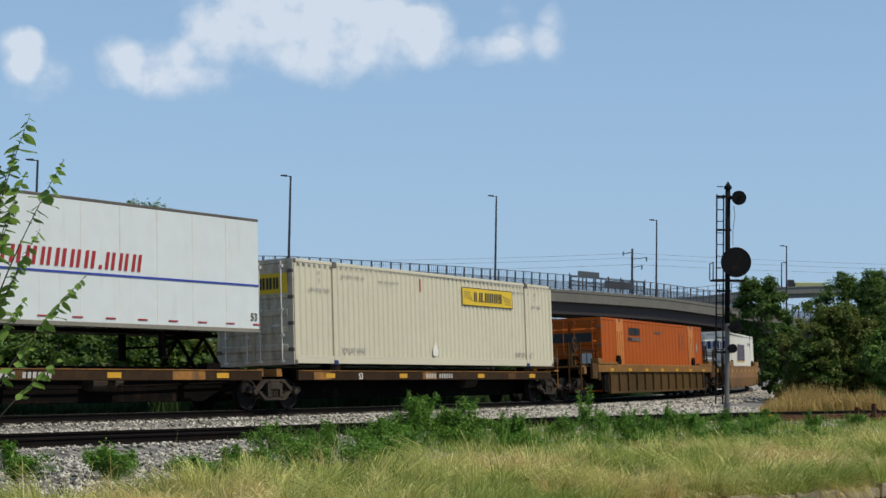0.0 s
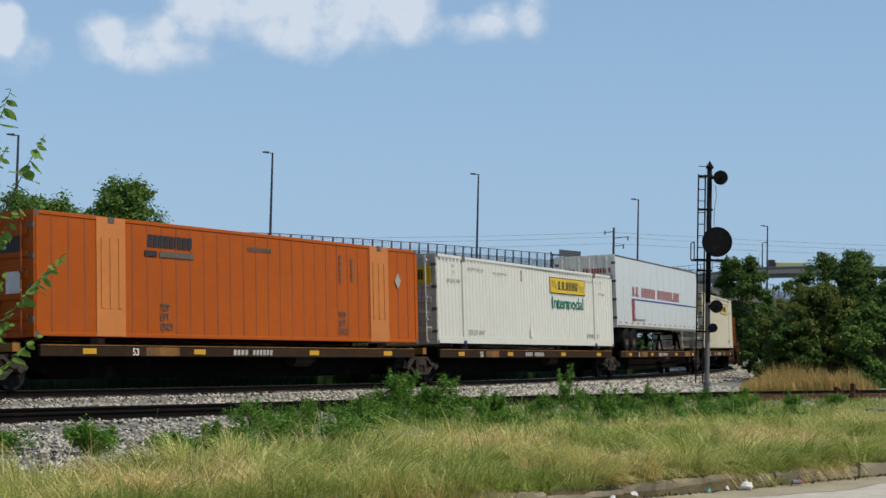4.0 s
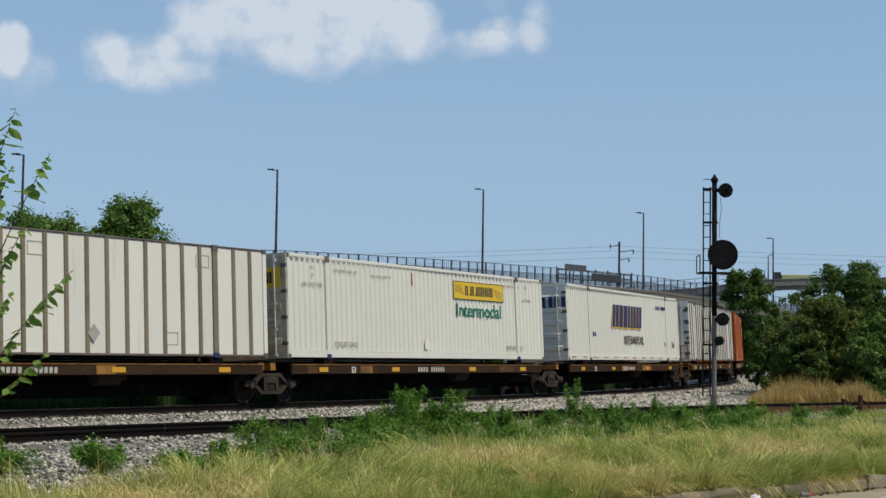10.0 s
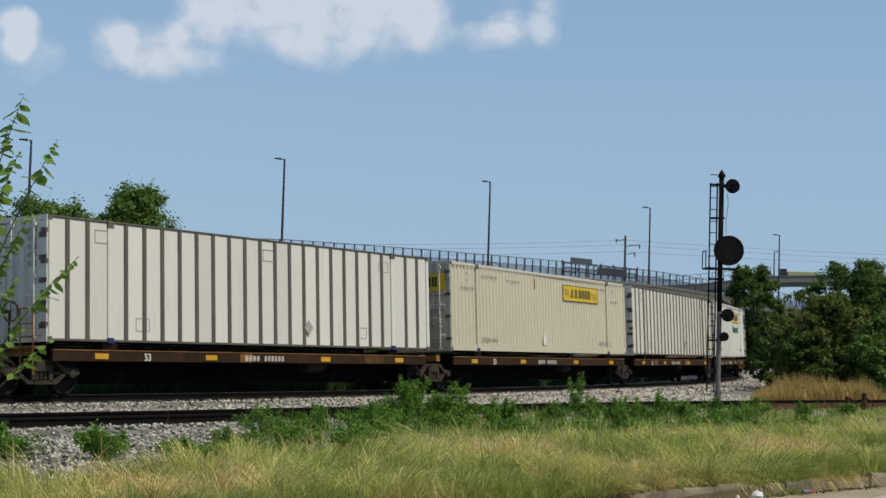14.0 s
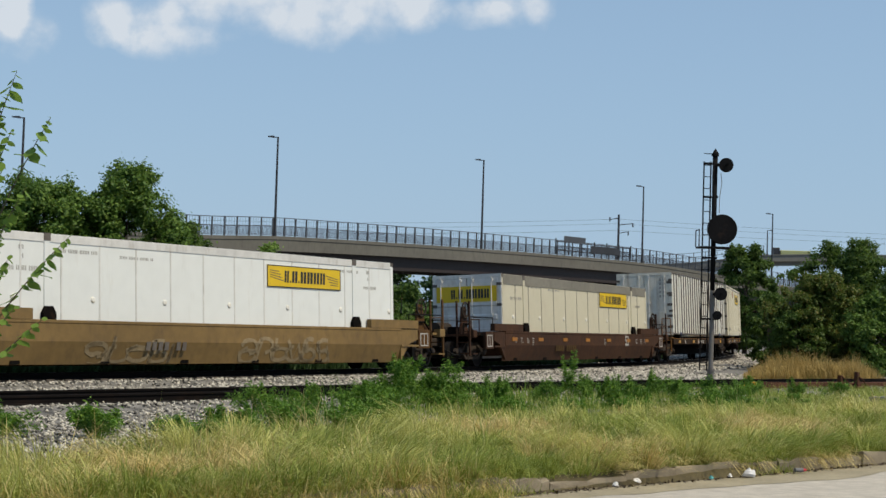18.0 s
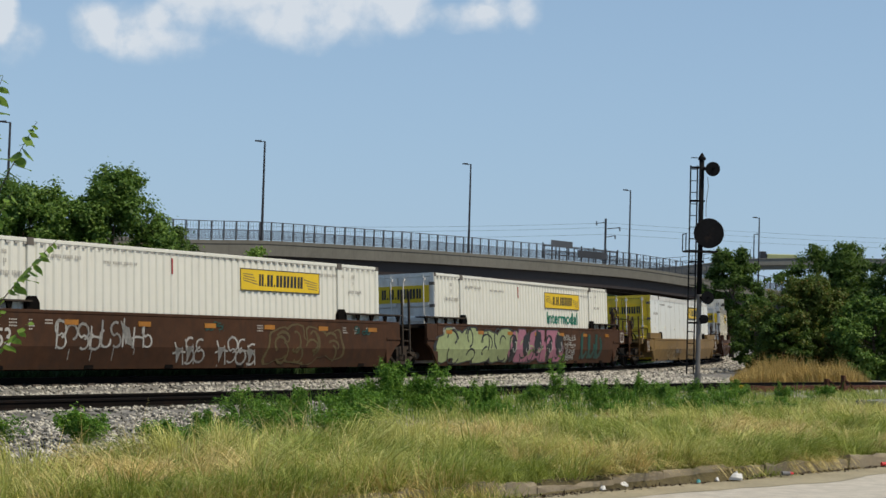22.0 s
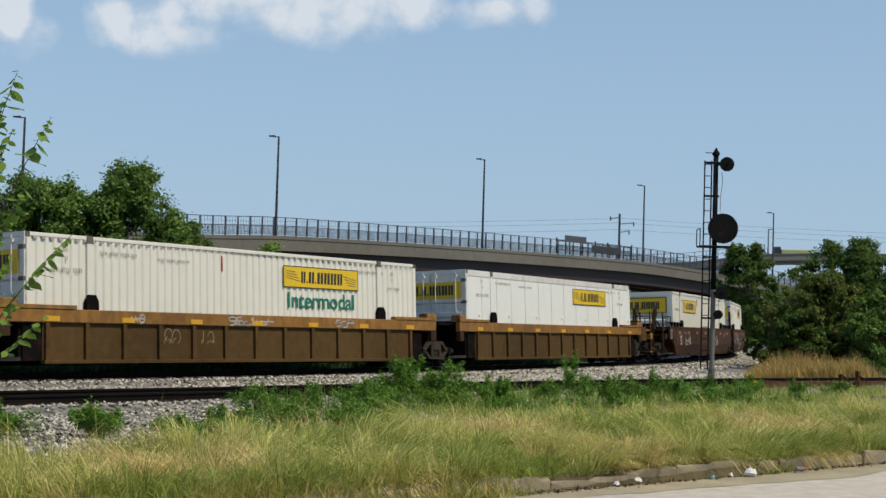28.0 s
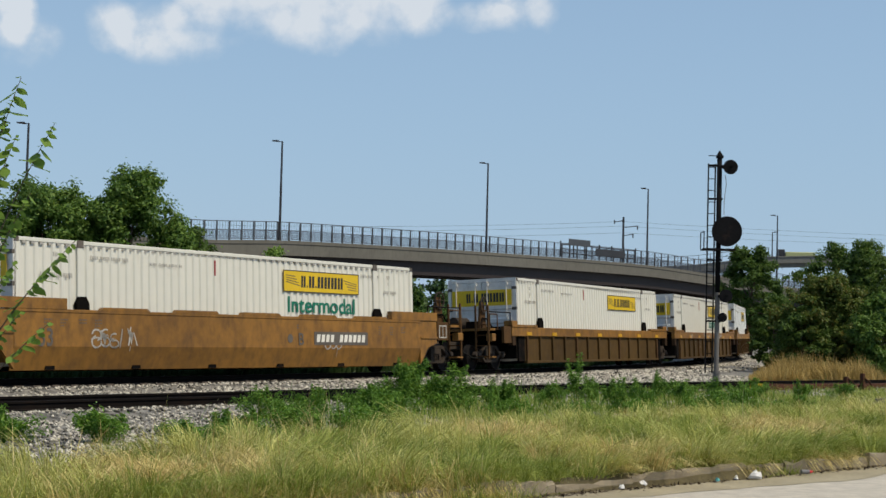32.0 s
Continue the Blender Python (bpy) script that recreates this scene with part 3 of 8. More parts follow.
def track_distance(X, Y, line):
    pts = np.array([(p[0], p[1]) for p in line])
    zs = np.array([p[2] for p in line])
    best = np.full(X.shape, 1e9)
    z = np.zeros(X.shape)
    for i in range(len(pts) - 1):
        a, b = pts[i], pts[i + 1]
        e = b - a
        u = np.clip(((X - a[0]) * e[0] + (Y - a[1]) * e[1]) / (e @ e), 0, 1)
        d = np.hypot(X - a[0] - u * e[0], Y - a[1] - u * e[1])
        near = d < best
        best = np.where(near, d, best)
        z = np.where(near, zs[i] + u * (zs[i + 1] - zs[i]), z)
    return best, z


COARSE_MAIN, COARSE_NEAR = MAIN[::3], NEAR[::3]


def soft(a, b, v):
    t = np.clip((v - a) / (b - a), 0, 1)
    return t * t * (3 - 2 * t)


def height(X, Y):
    """The ground's height: verge, two ballast beds, flat land behind."""
    X, Y = np.asarray(X, float), np.asarray(Y, float)
    d = (X - KERB_P.x) * KERB_N.x + (Y - KERB_P.y) * KERB_N.y
    base = 0.15 - 0.12 * soft(1.0, 9.0, d) + 0.03 * np.sin(X * 1.3 + Y * 0.7) * soft(0.5, 3, d)
    base = np.where(d < 0.02, -0.06, base)
    dn, zn = track_distance(X, Y, COARSE_NEAR)
    dm, zm = track_distance(X, Y, COARSE_MAIN)
    bn = zn - 0.17 - np.clip(dn - 1.5, 0, 9) * 0.45
    bm = zm - 0.15 - np.clip(dm - 1.9, 0, 9) * 0.42
    return np.where(d > 1.5, np.maximum(base, np.maximum(bn, bm)), base)


def make_ground():
    def axis(lo, hi, fine, far):
        a = list(np.arange(lo, hi + 1e-6, fine))
        step, v = fine, hi
        while v < far:
            step *= 1.5
            v += step
            a.append(v)
        step, v = fine, lo
        while v > -far:
            step *= 1.5
            v -= step
            a.insert(0, v)
        return np.array(a)
    xs, ys = axis(-24, 30, 0.4, 3500), axis(8, 66, 0.4, 3500)
    X, Y = np.meshgrid(xs, ys)
    Z = height(X, Y)
    nx, ny = len(xs), len(ys)
    verts = np.stack([X.ravel(), Y.ravel(), Z.ravel()], 1).tolist()
    faces = [(j * nx + i, j * nx + i + 1, (j + 1) * nx + i + 1, (j + 1) * nx + i) for j in range(ny - 1) for i in range(nx - 1)]
    ob = new("ground", raw_mesh("ground", verts, faces, M["ground"]))
    ob.data.polygons.foreach_set("use_smooth", [True] * len(ob.data.polygons))
    # thatch under the verge's tall grass
    ob.data.materials.append(M["thatch"])
    cx, cy = (X[:-1, :-1] + X[1:, 1:]) / 2, (Y[:-1, :-1] + Y[1:, 1:]) / 2
    ca = (cx - KERB_P.x) * KERB_W.x + (cy - KERB_P.y) * KERB_W.y
    cd = (cx - KERB_P.x) * KERB_N.x + (cy - KERB_P.y) * KERB_N.y
    under = (cd > -0.3) & (cd < np.interp(ca, [-14, -5.5, -1, 4, 11, 17, 30], [2.4, 3.3, 5.3, 5.9, 6.7, 7.2, 8.0]) - 0.2)
    ob.data.polygons.foreach_set("material_index", under.astype(np.int32).ravel())
    tagged(ob, "grey-brown soil and ballast fines between verge and tracks", "ground", kind="structure")


make_ground()


def make_road():
    b = Build()
    rows = [-0.02, -0.35, -0.8, -2, -4, -6.5, -10, -16, -26]
    steps = np.linspace(-60, 60, 81)
    vs = []
    for d in rows:
        for a in steps:
            x, y = kerb_at(a, d)
            vs.append((x, y, 0.0 + 0.02 * min(1, max(0, (-d - 0.35) / 3)) + (0.004 if d > -0.5 else 0)))
    n = len(steps)
    b.add(vs, [(j * n + i, j * n + i + 1, (j + 1) * n + i + 1, (j + 1) * n + i) for j in range(len(rows) - 1) for i in range(n - 1)])
    tagged(new("road", b.mesh("road", M["asphalt"])), "sun-bleached grey asphalt road with a silty gutter", "road", kind="structure")
    s = Build()
    rng = random.Random(4)
    top, bot = [], []
    for i in range(241):
        a = -60 + i * 0.5
        x0, y0 = kerb_at(a, -0.02)
        x1, y1 = kerb_at(a, -0.55 - 0.18 * rng.random() - 0.15 * math.sin(a * 0.7))
        top.append((x0, y0, 0.02))
        bot.append((x1, y1, 0.0075))
    s.add(top + bot, [(i, i + 1, 241 + i + 1, 241 + i) for i in range(240)])
    tagged(new("gutter_silt", s.mesh("gutter_silt", M["sand"])), "pale brown silt and grit along the gutter", "silt", kind="stuff")
    l = Build()
    for k in (0.0, 0.22):
        q = [kerb_at(-60, -3.55 - k), kerb_at(60, -3.55 - k), kerb_at(60, -3.67 - k), kerb_at(-60, -3.67 - k)]
        l.add([(x, y, 0.026) for x, y in q], [(0, 1, 2, 3)])
    tagged(new("road_marking", l.mesh("road_marking", M["paintline"])), "worn double yellow line painted on the road", "road marking", kind="structure")


make_road()


def make_kerb():
    kerb = tagged(new("kerb"), "crumbling grey concrete kerb half buried by grass", "kerb", kind="structure")
    rng = random.Random(8)
    shapes = []
    for k in range(7):
        b = Build()
        h, ln = 0.19 + 0.05 * rng.random(), (1.0, .8, 1.15, .6, 1.3, .9, 1.05)[k]
        pr = [(0, -0.1), (0, h - 0.02), (0.02, h), (0.16, h - 0.01), (0.16, -0.1)]
        rows = []
        n = 5
        for i in range(n + 1):
            x = -ln / 2 + ln * i / n
            w = 0.008 if i in (0, n) else 0
            rows.append([(x, q[0] + w + rng.uniform(-.02, .02), q[1] - w * (q[1] > 0) + rng.uniform(-.018, .018) - (.07 * rng.random() ** 2 if q[1] > .1 else 0)) for q in pr])
        v = [p for r in rows for p in r]
        f = [(i * 5 + j, i * 5 + (j + 1) % 5, (i + 1) * 5 + (j + 1) % 5, (i + 1) * 5 + j) for i in range(n) for j in range(5)] + [(0, 1, 2, 3, 4), tuple(n * 5 + j for j in (4, 3, 2, 1, 0))]
        b.add(v, f)
        shapes.append((b.mesh("kerb_stone", M["kerb"]), ln))
    a = -14.0
    while a < 22:
        me, ln = shapes[rng.randrange(7)]
        x, y = kerb_at(a + ln / 2, rng.uniform(-0.012, 0.012))
        ob = new("kerb_stone", me)
        ob.parent = kerb
        ob.matrix_basis = pose(x, y, rng.uniform(-0.09, -0.01), rng.uniform(-5, 3), rng.uniform(-1, 1), KERB_A + rng.uniform(-.8, .8))
        a += ln + rng.choice((0.006, 0.01, 0.012, 0.05))


make_kerb()


# ---- tracks ----
RAIL_PROFILE = [(-0.07, 0), (0.07, 0), (0.07, 0.012), (0.012, 0.03), (0.012, 0.115), (0.036, 0.125), (0.036, 0.158), (-0.036, 0.158), (-0.036, 0.125), (-0.012, 0.115), (-0.012, 0.03), (-0.07, 0.012)]


def sweep(line, prof, drop):
    v, f, n = [], [], len(prof)
    for i, p in enumerate(line):
        a, b = Vector(line[max(i - 1, 0)]), Vector(line[min(i + 1, len(line) - 1)])
        w = (b - a).normalized()
        for q, z in prof:
            v.append((p[0] - w.y * q, p[1] + w.x * q, p[2] - drop + z))
    for i in range(len(line) - 1):
        f += [(i * n + j, i * n + (j + 1) % n, (i + 1) * n + (j + 1) % n, (i + 1) * n + j) for j in range(n)]
    return Build().add(v, f)


def make_track(name, line, label, shine, spread, bank):
    tr = tagged(new(name), label, "railway track", kind="structure")
    for d in (0.7175, -0.7175):
        side = [p - Vector((0, 0, d * math.tan(radians(bank)))) for p in shifted(line, d)]
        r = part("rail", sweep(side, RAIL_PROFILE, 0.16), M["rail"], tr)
        part("rail_head", sweep(side, [(-0.03, 0), (0.03, 0), (0.026, 0.003), (-0.026, 0.003)], 0.0015), M[shine], r, "worn running surface of the rail")
    tie = Build().box(-0.115, 0.115, -1.3, 1.3, -0.16, 0, 0.012).mesh("tie", M["tie"])
    plate = Build().box(-0.09, 0.09, -0.16, 0.16, 0, 0.012).mesh("tie_plate", M["rail"])
    rng = random.Random(3)
    dist, last = 0.0, Vector(line[0])
    lo, hi = spread
    count = 0
    for i in range(1, len(line)):
        p = Vector(line[i])
        seg = (p - last).length
        w = (p - last) / max(seg, 1e-6)
        while dist < seg:
            q = last + w * dist
            if lo <= q.y <= hi and count < 290:
                count += 1
                t = new("tie", tie)
                t.parent = tr
                t.matrix_basis = pose(q.x, q.y, q.z - 0.165 + rng.uniform(-.01, .004), -bank, 0, math.degrees(math.atan2(w.y, w.x)) + rng.uniform(-1.2, 1.2))
            dist += 0.56
        dist -= seg
        last = p
    return tr


# dark sheet between the rails: oil stain plus painted train shade
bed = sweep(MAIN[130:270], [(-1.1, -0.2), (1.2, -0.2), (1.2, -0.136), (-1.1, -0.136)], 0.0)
tagged(new("oily_bed", bed.mesh("oily_bed", M["shadebed"])), "oily ballast between the main rails, the train's shade in its colour", "ballast", kind="structure")
make_track("railway_track_main", MAIN, "curving main railway track with polished rails on grey ballast", "railhead", (14, 110), BANK)
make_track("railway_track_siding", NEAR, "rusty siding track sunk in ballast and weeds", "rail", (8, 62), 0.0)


# ---- road bridge behind the railway ----
E_Z = 1.7
DECK = smooth_line([(-77, 86, 4.6 + E_Z), (-57, 111, 6.0 + E_Z), (-37.4, 136, 7.2 + E_Z), (-24.4, 152.4, 7.8 + E_Z), (-17.9, 160.5, 8.3 + E_Z), (0.74, 185.4, 8.88 + E_Z), (23.0, 213.0, 8.97 + E_Z),
                    (34.2, 226.2, 8.37 + E_Z), (46.0, 240, 7.5 + E_Z), (75, 270, 5.4 + E_Z)], 2.0)


def deck_at(y):
    for a, b in zip(DECK, DECK[1:]):
        if a.y <= y <= b.y:
            u = (y - a.y) / (b.y - a.y)
            return a + (b - a) * u, (b - a).normalized()
    return DECK[-1], Vector((0.7, 0.7, 0))


def make_bridge():
    br = thing("road_bridge", "long concrete road bridge on dark steel girders with a railing", "bridge")
    line = DECK
    part("parapet", sweep(line, [(-0.25, -1.5), (0.0, -1.5), (0.0, 0), (-0.32, 0), (-0.32, -0.35), (-0.25, -0.38)][::-1], 0.0), M["concrete"], br, "pale concrete edge beam")
    part("deck", sweep(line, [(0.0, -1.45), (11, -1.45), (11, -1.0), (0.0, -1.0)][::-1], 0), M["concrete"], br)
    part("far_parapet", sweep(line, [(11, -1.5), (11.3, -1.5), (11.3, -0.1), (11, -0.1)][::-1], 0), M["concrete"], br)
    for d in (0.5, 5.5, 10.5):
        part("girder", sweep(line, [(d - 0.25, -3.0), (d + 0.25, -3.0), (d + 0.25, -2.92), (d + 0.03, -2.92), (d + 0.03, -1.5), (d - 0.03, -1.5), (d - 0.03, -2.92), (d - 0.25, -2.92)][::-1], 0), M["girder"], br, "dark brown steel girder")
    # railing: posts, rails and thin pickets
    post = Build().box(-0.06, 0.06, -0.06, 0.06, 0, 1.85).mesh("post", M["fence"])
    rail = thing("railing", "grey steel railing with thin pickets on the bridge edge", "railing")
    top = shifted(line, 0.12)
    for z, r in ((1.83, 0.035), (1.0, 0.03), (0.12, 0.03)):
        part("rail", sweep([p + Vector((0, 0, z)) for p in top], [(-r, -r), (r, -r), (r, r), (-r, r)], 0), M["fence"], rail)
    pick = Build()
    s, acc = 0, 0.0
    for a, b in zip(top, top[1:]):
        seg = (b - a).length
        while acc < seg:
            p = a + (b - a) * (acc / seg)
            if s % 9 == 0:
                o = new("post", post)
                o.parent = rail
                o.matrix_basis = pose(p.x, p.y, p.z, 0, 0, math.degrees(math.atan2(b.y - a.y, b.x - a.x)))
            else:
                pick.box(p.x - .028, p.x + .028, p.y - .028, p.y + .028, p.z + 0.1, p.z + 1.0)
                if s % 2:
                    pick.box(p.x - .012, p.x + .012, p.y - .012, p.y + .012, p.z + 1.0, p.z + 1.8)
            s += 1
            acc += 0.18
        acc -= seg
    tagged(part("picket_infill", pick, M["fence"], rail), kind="stuff")
    # piers clear of the track
    for y in (98, 141, 163, 233, 256):
        p, w = deck_at(y)
        n = Vector((-w.y, w.x, 0)).normalized()
        b = Build()
        for d in (1.5, 9.5):
            c = p + n * d
            b.cyl((c.x, c.y, 0.3), (c.x, c.y, p.z - 4.0), 0.55, n=14)
        a, c = p + n * 0.2, p + n * 10.8
        b.prism([(a.x - w.x * .6, a.y - w.y * .6, p.z - 4.1), (a.x + w.x * .6, a.y + w.y * .6, p.z - 4.1), (c.x + w.x * .6, c.y + w.y * .6, p.z - 4.1), (c.x - w.x * .6, c.y - w.y * .6, p.z - 4.1)], (0, 0, 1.05))
        part("pier", b, M["concrete"], br)


make_bridge()


def lamp_post(x, y, z0, h, yaw):
    lp = thing("street_lamp", "tall dark steel street lamp with a short arm and flat head", "street lamp", "lamps along the bridge")
    lp.matrix_basis = pose(x, y, z0, 0, 0, yaw)
    part("pole", Build().cyl((0, 0, 0), (0, 0, h - 0.12), 0.14, 0.09, 10), M["lamp"], lp)
    part("base_plate", Build().box(-.25, .25, -.25, .25, 0, 0.08).cyl((0, 0, 0.08), (0, 0, 0.7), 0.2, 0.18, 10), M["lamp"], lp)
    part("arm", Build().box(-0.55, 0.05, -0.04, 0.04, h - 0.2, h - 0.12), M["lamp"], lp)
    part("lamp_head", Build().add([(-1.0, -.17, h - .14), (-.35, -.17, h - .2), (-.35, .17, h - .2), (-1.0, .17, h - .14), (-1.0, -.17, h - .04), (-.35, -.17, h - .02), (-.35, .17, h - .02), (-1.0, .17, h - .04)],
                                  [(3, 2, 1, 0), (4, 5, 6, 7), (0, 1, 5, 4), (1, 2, 6, 5), (2, 3, 7, 6), (3, 0, 4, 7)]), M["lamp"], lp)
    return lp


LAMPS = [(-37.4, 136.0, 16.6), (-18.55, 159.7, 18.25), (2.29, 187.5, 19.4), (23.93, 214.2, 19.25), (46.05, 240.0, 18.0)]
for lx, ly, lz in LAMPS:
    p, w = deck_at(ly)
    lamp_post(lx, ly, p.z - 0.4, lz + E_Z - p.z + 0.4, 0)


lamp_post(57.6, 305.0, 16.2, 5.2, 180)


def make_viaduct():
    v = thing("viaduct", "distant level concrete viaduct with dark girders", "bridge")
    line = [Vector((30, 300, 13.6)), Vector((42, 300, 14.5)), Vector((56, 300, 16.4)), Vector((70, 300, 17.0)), Vector((330, 300, 18))]
    part("parapet", sweep(line, [(-0.3, -1.3), (0, -1.3), (0, 0), (-0.3, 0)][::-1], 0), M["paleconcrete"], v)
    part("deck", sweep(line, [(0, -1.3), (12, -1.3), (12, -.9), (0, -.9)][::-1], 0), M["paleconcrete"], v)
    part("girder", sweep(line, [(0.4, -2.1), (0.8, -2.1), (0.8, -1.3), (0.4, -1.3)][::-1], 0), M["paleconcrete"], v)
    part("coping", sweep(line, [(-0.42, -.16), (-.302, -.16), (-.302, 0.0), (-0.42, 0.0)][::-1], 0), M["paleconcrete"], v)
    for x in (43, 85, 125, 170, 220):
        part("pier", Build().cyl((x, 305, 0.2), (x, 305, 14.2), 0.9, n=12), M["paleconcrete"], v)
    fl = [p + Vector((0, 0, 1.7)) for p in line[:3]]
    f = thing("viaduct_railing", "thin dark railing along the viaduct", "railing")
    for z in (0, -0.8):
        part("rail", sweep([p + Vector((0, 0, z)) for p in fl], [(-.04, -.04), (.04, -.04), (.04, .04), (-.04, .04)], 0), M["fence"], f)
    for i in range(14):
        p = fl[0] + (fl[1] - fl[0]) * (i / 6.5) if i < 6.5 else fl[1] + (fl[2] - fl[1]) * ((i - 6.5) / 6.5)
        part("post", Build().box(p.x - .05, p.x + .05, p.y - .05, p.y + .05, p.z - 1.7, p.z), M["fence"], f)


make_viaduct()


def make_signal():
    """Railway signal mast with ladder, platform and round targets."""
    sg = thing("railway_signal", "black railway signal mast with round targets, ladder and small platform", "railway signal")
    sg.matrix_basis = pose(7.78, 50.0, 0.11, 0, 0, 0) @ Matrix.Diagonal((1.18, 1.18, 1.18, 1))
    H = 6.08
    part("mast", Build().cyl((0, 0, 2.45), (0.0, 0, H - 0.1), 0.066, 0.066, 14), M["mast"], sg, smooth=True)
    part("mast_foot", Build().cyl((0, 0, 0.36), (0, 0, 2.45), 0.064, 0.064, 14), M["mastgrey"], sg, "weathered silver lower mast")
    part("socket", Build().cyl((0, 0, 0), (0, 0, 0.34), 0.10, 0.09, 14).cyl((0, 0, 0.34), (0, 0, 0.4), 0.11, 0.11, 14), M["mastgrey"], sg)
    part("finial", Build().cyl((0, 0, H - 0.1), (0, 0, H - 0.03), 0.1, 0.1, 12).cyl((0, 0, H - 0.03), (0, 0, H + 0.1), 0.085, 0.01, 12), M["mast"], sg)

    def target(x, z, r, label, hood=3):
        t = part("target", Build().lathe([(0.001, 0.0), (r * 0.97, 0.0), (r, 0.02), (r, 0.05), (r * 0.9, 0.06), (0.001, 0.07)], (x, -0.16, z), n=28), M["mast"], sg, label)
        b = Build()
        b.lathe([(0.001, 0), (r * .3, 0), (r * .3, .12), (0.001, .12)], (x, -0.09, z), n=14)
        part("lamp_housing", b, M["mast"], t)
        spots = [(0, 0)] if hood < 3 else []
        for dx, dz in spots:
            q = Build().lathe([(0.001, -0.02), (r * .13, -0.02), (r * .13, -.01)], (x + dx * r, -0.165, z + dz * r), n=12)
            q.lathe([(r * .15, -0.16), (r * .16, 0.0)], (x + dx * r, -0.165, z + dz * r), n=12)
            part("lens", q, M["glassy"], t)
        part("bracket", Build().box(min(0, x), max(0, x), -0.08, 0.0, z - 0.035, z + 0.035), M["mast"], t)

    target(0.27, H - 0.34, 0.19, "small round black marker target", 1)
    target(0.2, H - 2.03, 0.395, "large round black target disc")
    target(0.2, H - 3.72, 0.17, "small black lower target", 1)
    target(0.12, H - 4.28, 0.12, "small black lower lamp back", 1)
    ladder = Build()
    for x in (-0.29, -0.08 - 0.03):
        ladder.box(x - .015, x + .015, -0.03, 0.03, 0.35, H - 0.25)
    part("ladder", ladder, M["mast"], sg, "narrow black steel ladder")
    for i in range(19):
        z = 0.55 + i * 0.305
        part("rung", Build().cyl((-0.29, 0, z), (-0.11, 0, z), 0.011, n=6), M["mast"], sg)
    for z in (1.7, 3.3, 4.9, H - 0.3):
        part("ladder_clamp", Build().box(-0.29, 0.09, -0.05, 0.05, z - .025, z + .025), M["mast"], sg)
    pl = Build().box(-0.42, 0.42, -0.3, 0.3, 3.55, 3.59)
    part("platform", pl, M["mast"], sg)
    gr = Build()
    for x0, x1 in ((-0.42, -0.42), ):
        gr.tube([(x0, -.3, 3.59), (x0, -.3, 4.02), (x0, .3, 4.02), (x0, .3, 3.59)], 0.014, 6)
    part("guard_rail", gr, M["mast"], sg)
    part("guard_rail", Build().tube([(0.05, .3, 3.59), (0.05, .3, 4.02), (0.62, .3, 4.02)], 0.014, 6), M["mast"], sg)
    cable = Build().tube([(0.14, -.1, H - 0.55), (0.17, -.1, H - 0.8), (0.12, -.1, H - 1.2), (0.12, -.1, H - 1.6)], 0.008, 6)
    part("cable", cable, M["mastgrey"], sg)


make_signal()


def make_bridge_gear():
    """A steel pole with wires, and the back of a sign frame on the bridge."""
    p, w = deck_at(214.0)
    d = 216.0
    pole = thing("utility_pole", "dark steel pole with insulator arms behind the bridge", "pole")
    x = 0.0968 * d
    part("shaft", Build().cyl((x, d, 0.1), (x, d, 17.1), .2, .14, 10), M["lamp"], pole)
    for z, a, b in ((16.4, -1.2, 0), (15.7, 0, 1.9), (14.6, 0, 1.3)):
        part("arm", Build().cyl((x + a, d, z), (x + b, d, z + .25), .05, n=6), M["lamp"], pole)
        e = a if a else b
        part("insulator", Build().cyl((x + e, d, z - .25), (x + e, d, z + .3), .09, n=8), M["fence"], pole)
    for z, z2, z3 in ((16.5, 14.6, 18.4), (15.9, 14.0, 17.6), (15.0, 13.2, 17.0)):
        pts = []
        for (xa, ya, za), (xb, yb, zb) in (((-40, 214, z2), (x, d, z)), ((x, d, z), (100, 260, z3))):
            for i in range(0 if not pts else 1, 13):
                u = i / 12
                pts.append((xa + (xb - xa) * u, ya + (yb - ya) * u, za + (zb - za) * u - 2.0 * u * (1 - u)))
        wr = thing("overhead_wire", "thin overhead wire sagging between poles", "wire", "overhead wires")
        part("strand", sweep([Vector(q) for q in pts], [(-.014, -.014), (.014, -.014), (.014, .014), (-.014, .014)], 0), M["fence"], wr)
    g = thing("sign_frame", "dark steel frame with the back of road signs on the bridge", "sign frame")
    a, wa = deck_at(199.0)
    b, _ = deck_at(212.0)
    a, b = a + Vector((0, 0, .15)), b + Vector((0, 0, .15))
    n = 7
    for i in range(n):
        q = a.lerp(b, i / (n - 1))
        part("upright", Build().box(q.x - .08, q.x + .08, q.y - .08, q.y + .08, q.z, q.z + 1.9), M["lamp"], g)
    for z in (.5, 1.0, 1.55):
        part("crossbar", Build().tube([a + Vector((0, 0, z)), b + Vector((0, 0, z))], .07, 6), M["lamp"], g)
    for k, (u0, u1, z0, z1, m) in enumerate(((.1, .38, 1.5, 2.3, "fence"), (.45, .85, .5, 1.4, "lamp"))):
        q, r = a.lerp(b, u0), a.lerp(b, u1)
        pan = Build().prism([(q.x, q.y - .12, q.z + z0), (r.x, r.y - .12, r.z + z0), (r.x, r.y - .12, r.z + z1), (q.x, q.y - .12, q.z + z1)], (0, -.05, 0))
        part("sign_back", pan, M[m], g)
    v = thing("lorry", "yellow-green lorry body passing on the viaduct", "lorry")
    part("body", Build().box(59.5, 65.0, 301.5, 304, 16.2, 17.45, .1), M["limecar"], v)
    part("cab", Build().box(58.2, 59.3, 301.5, 304, 16.2, 17.9, .1), M["lamp"], v)


make_bridge_gear()


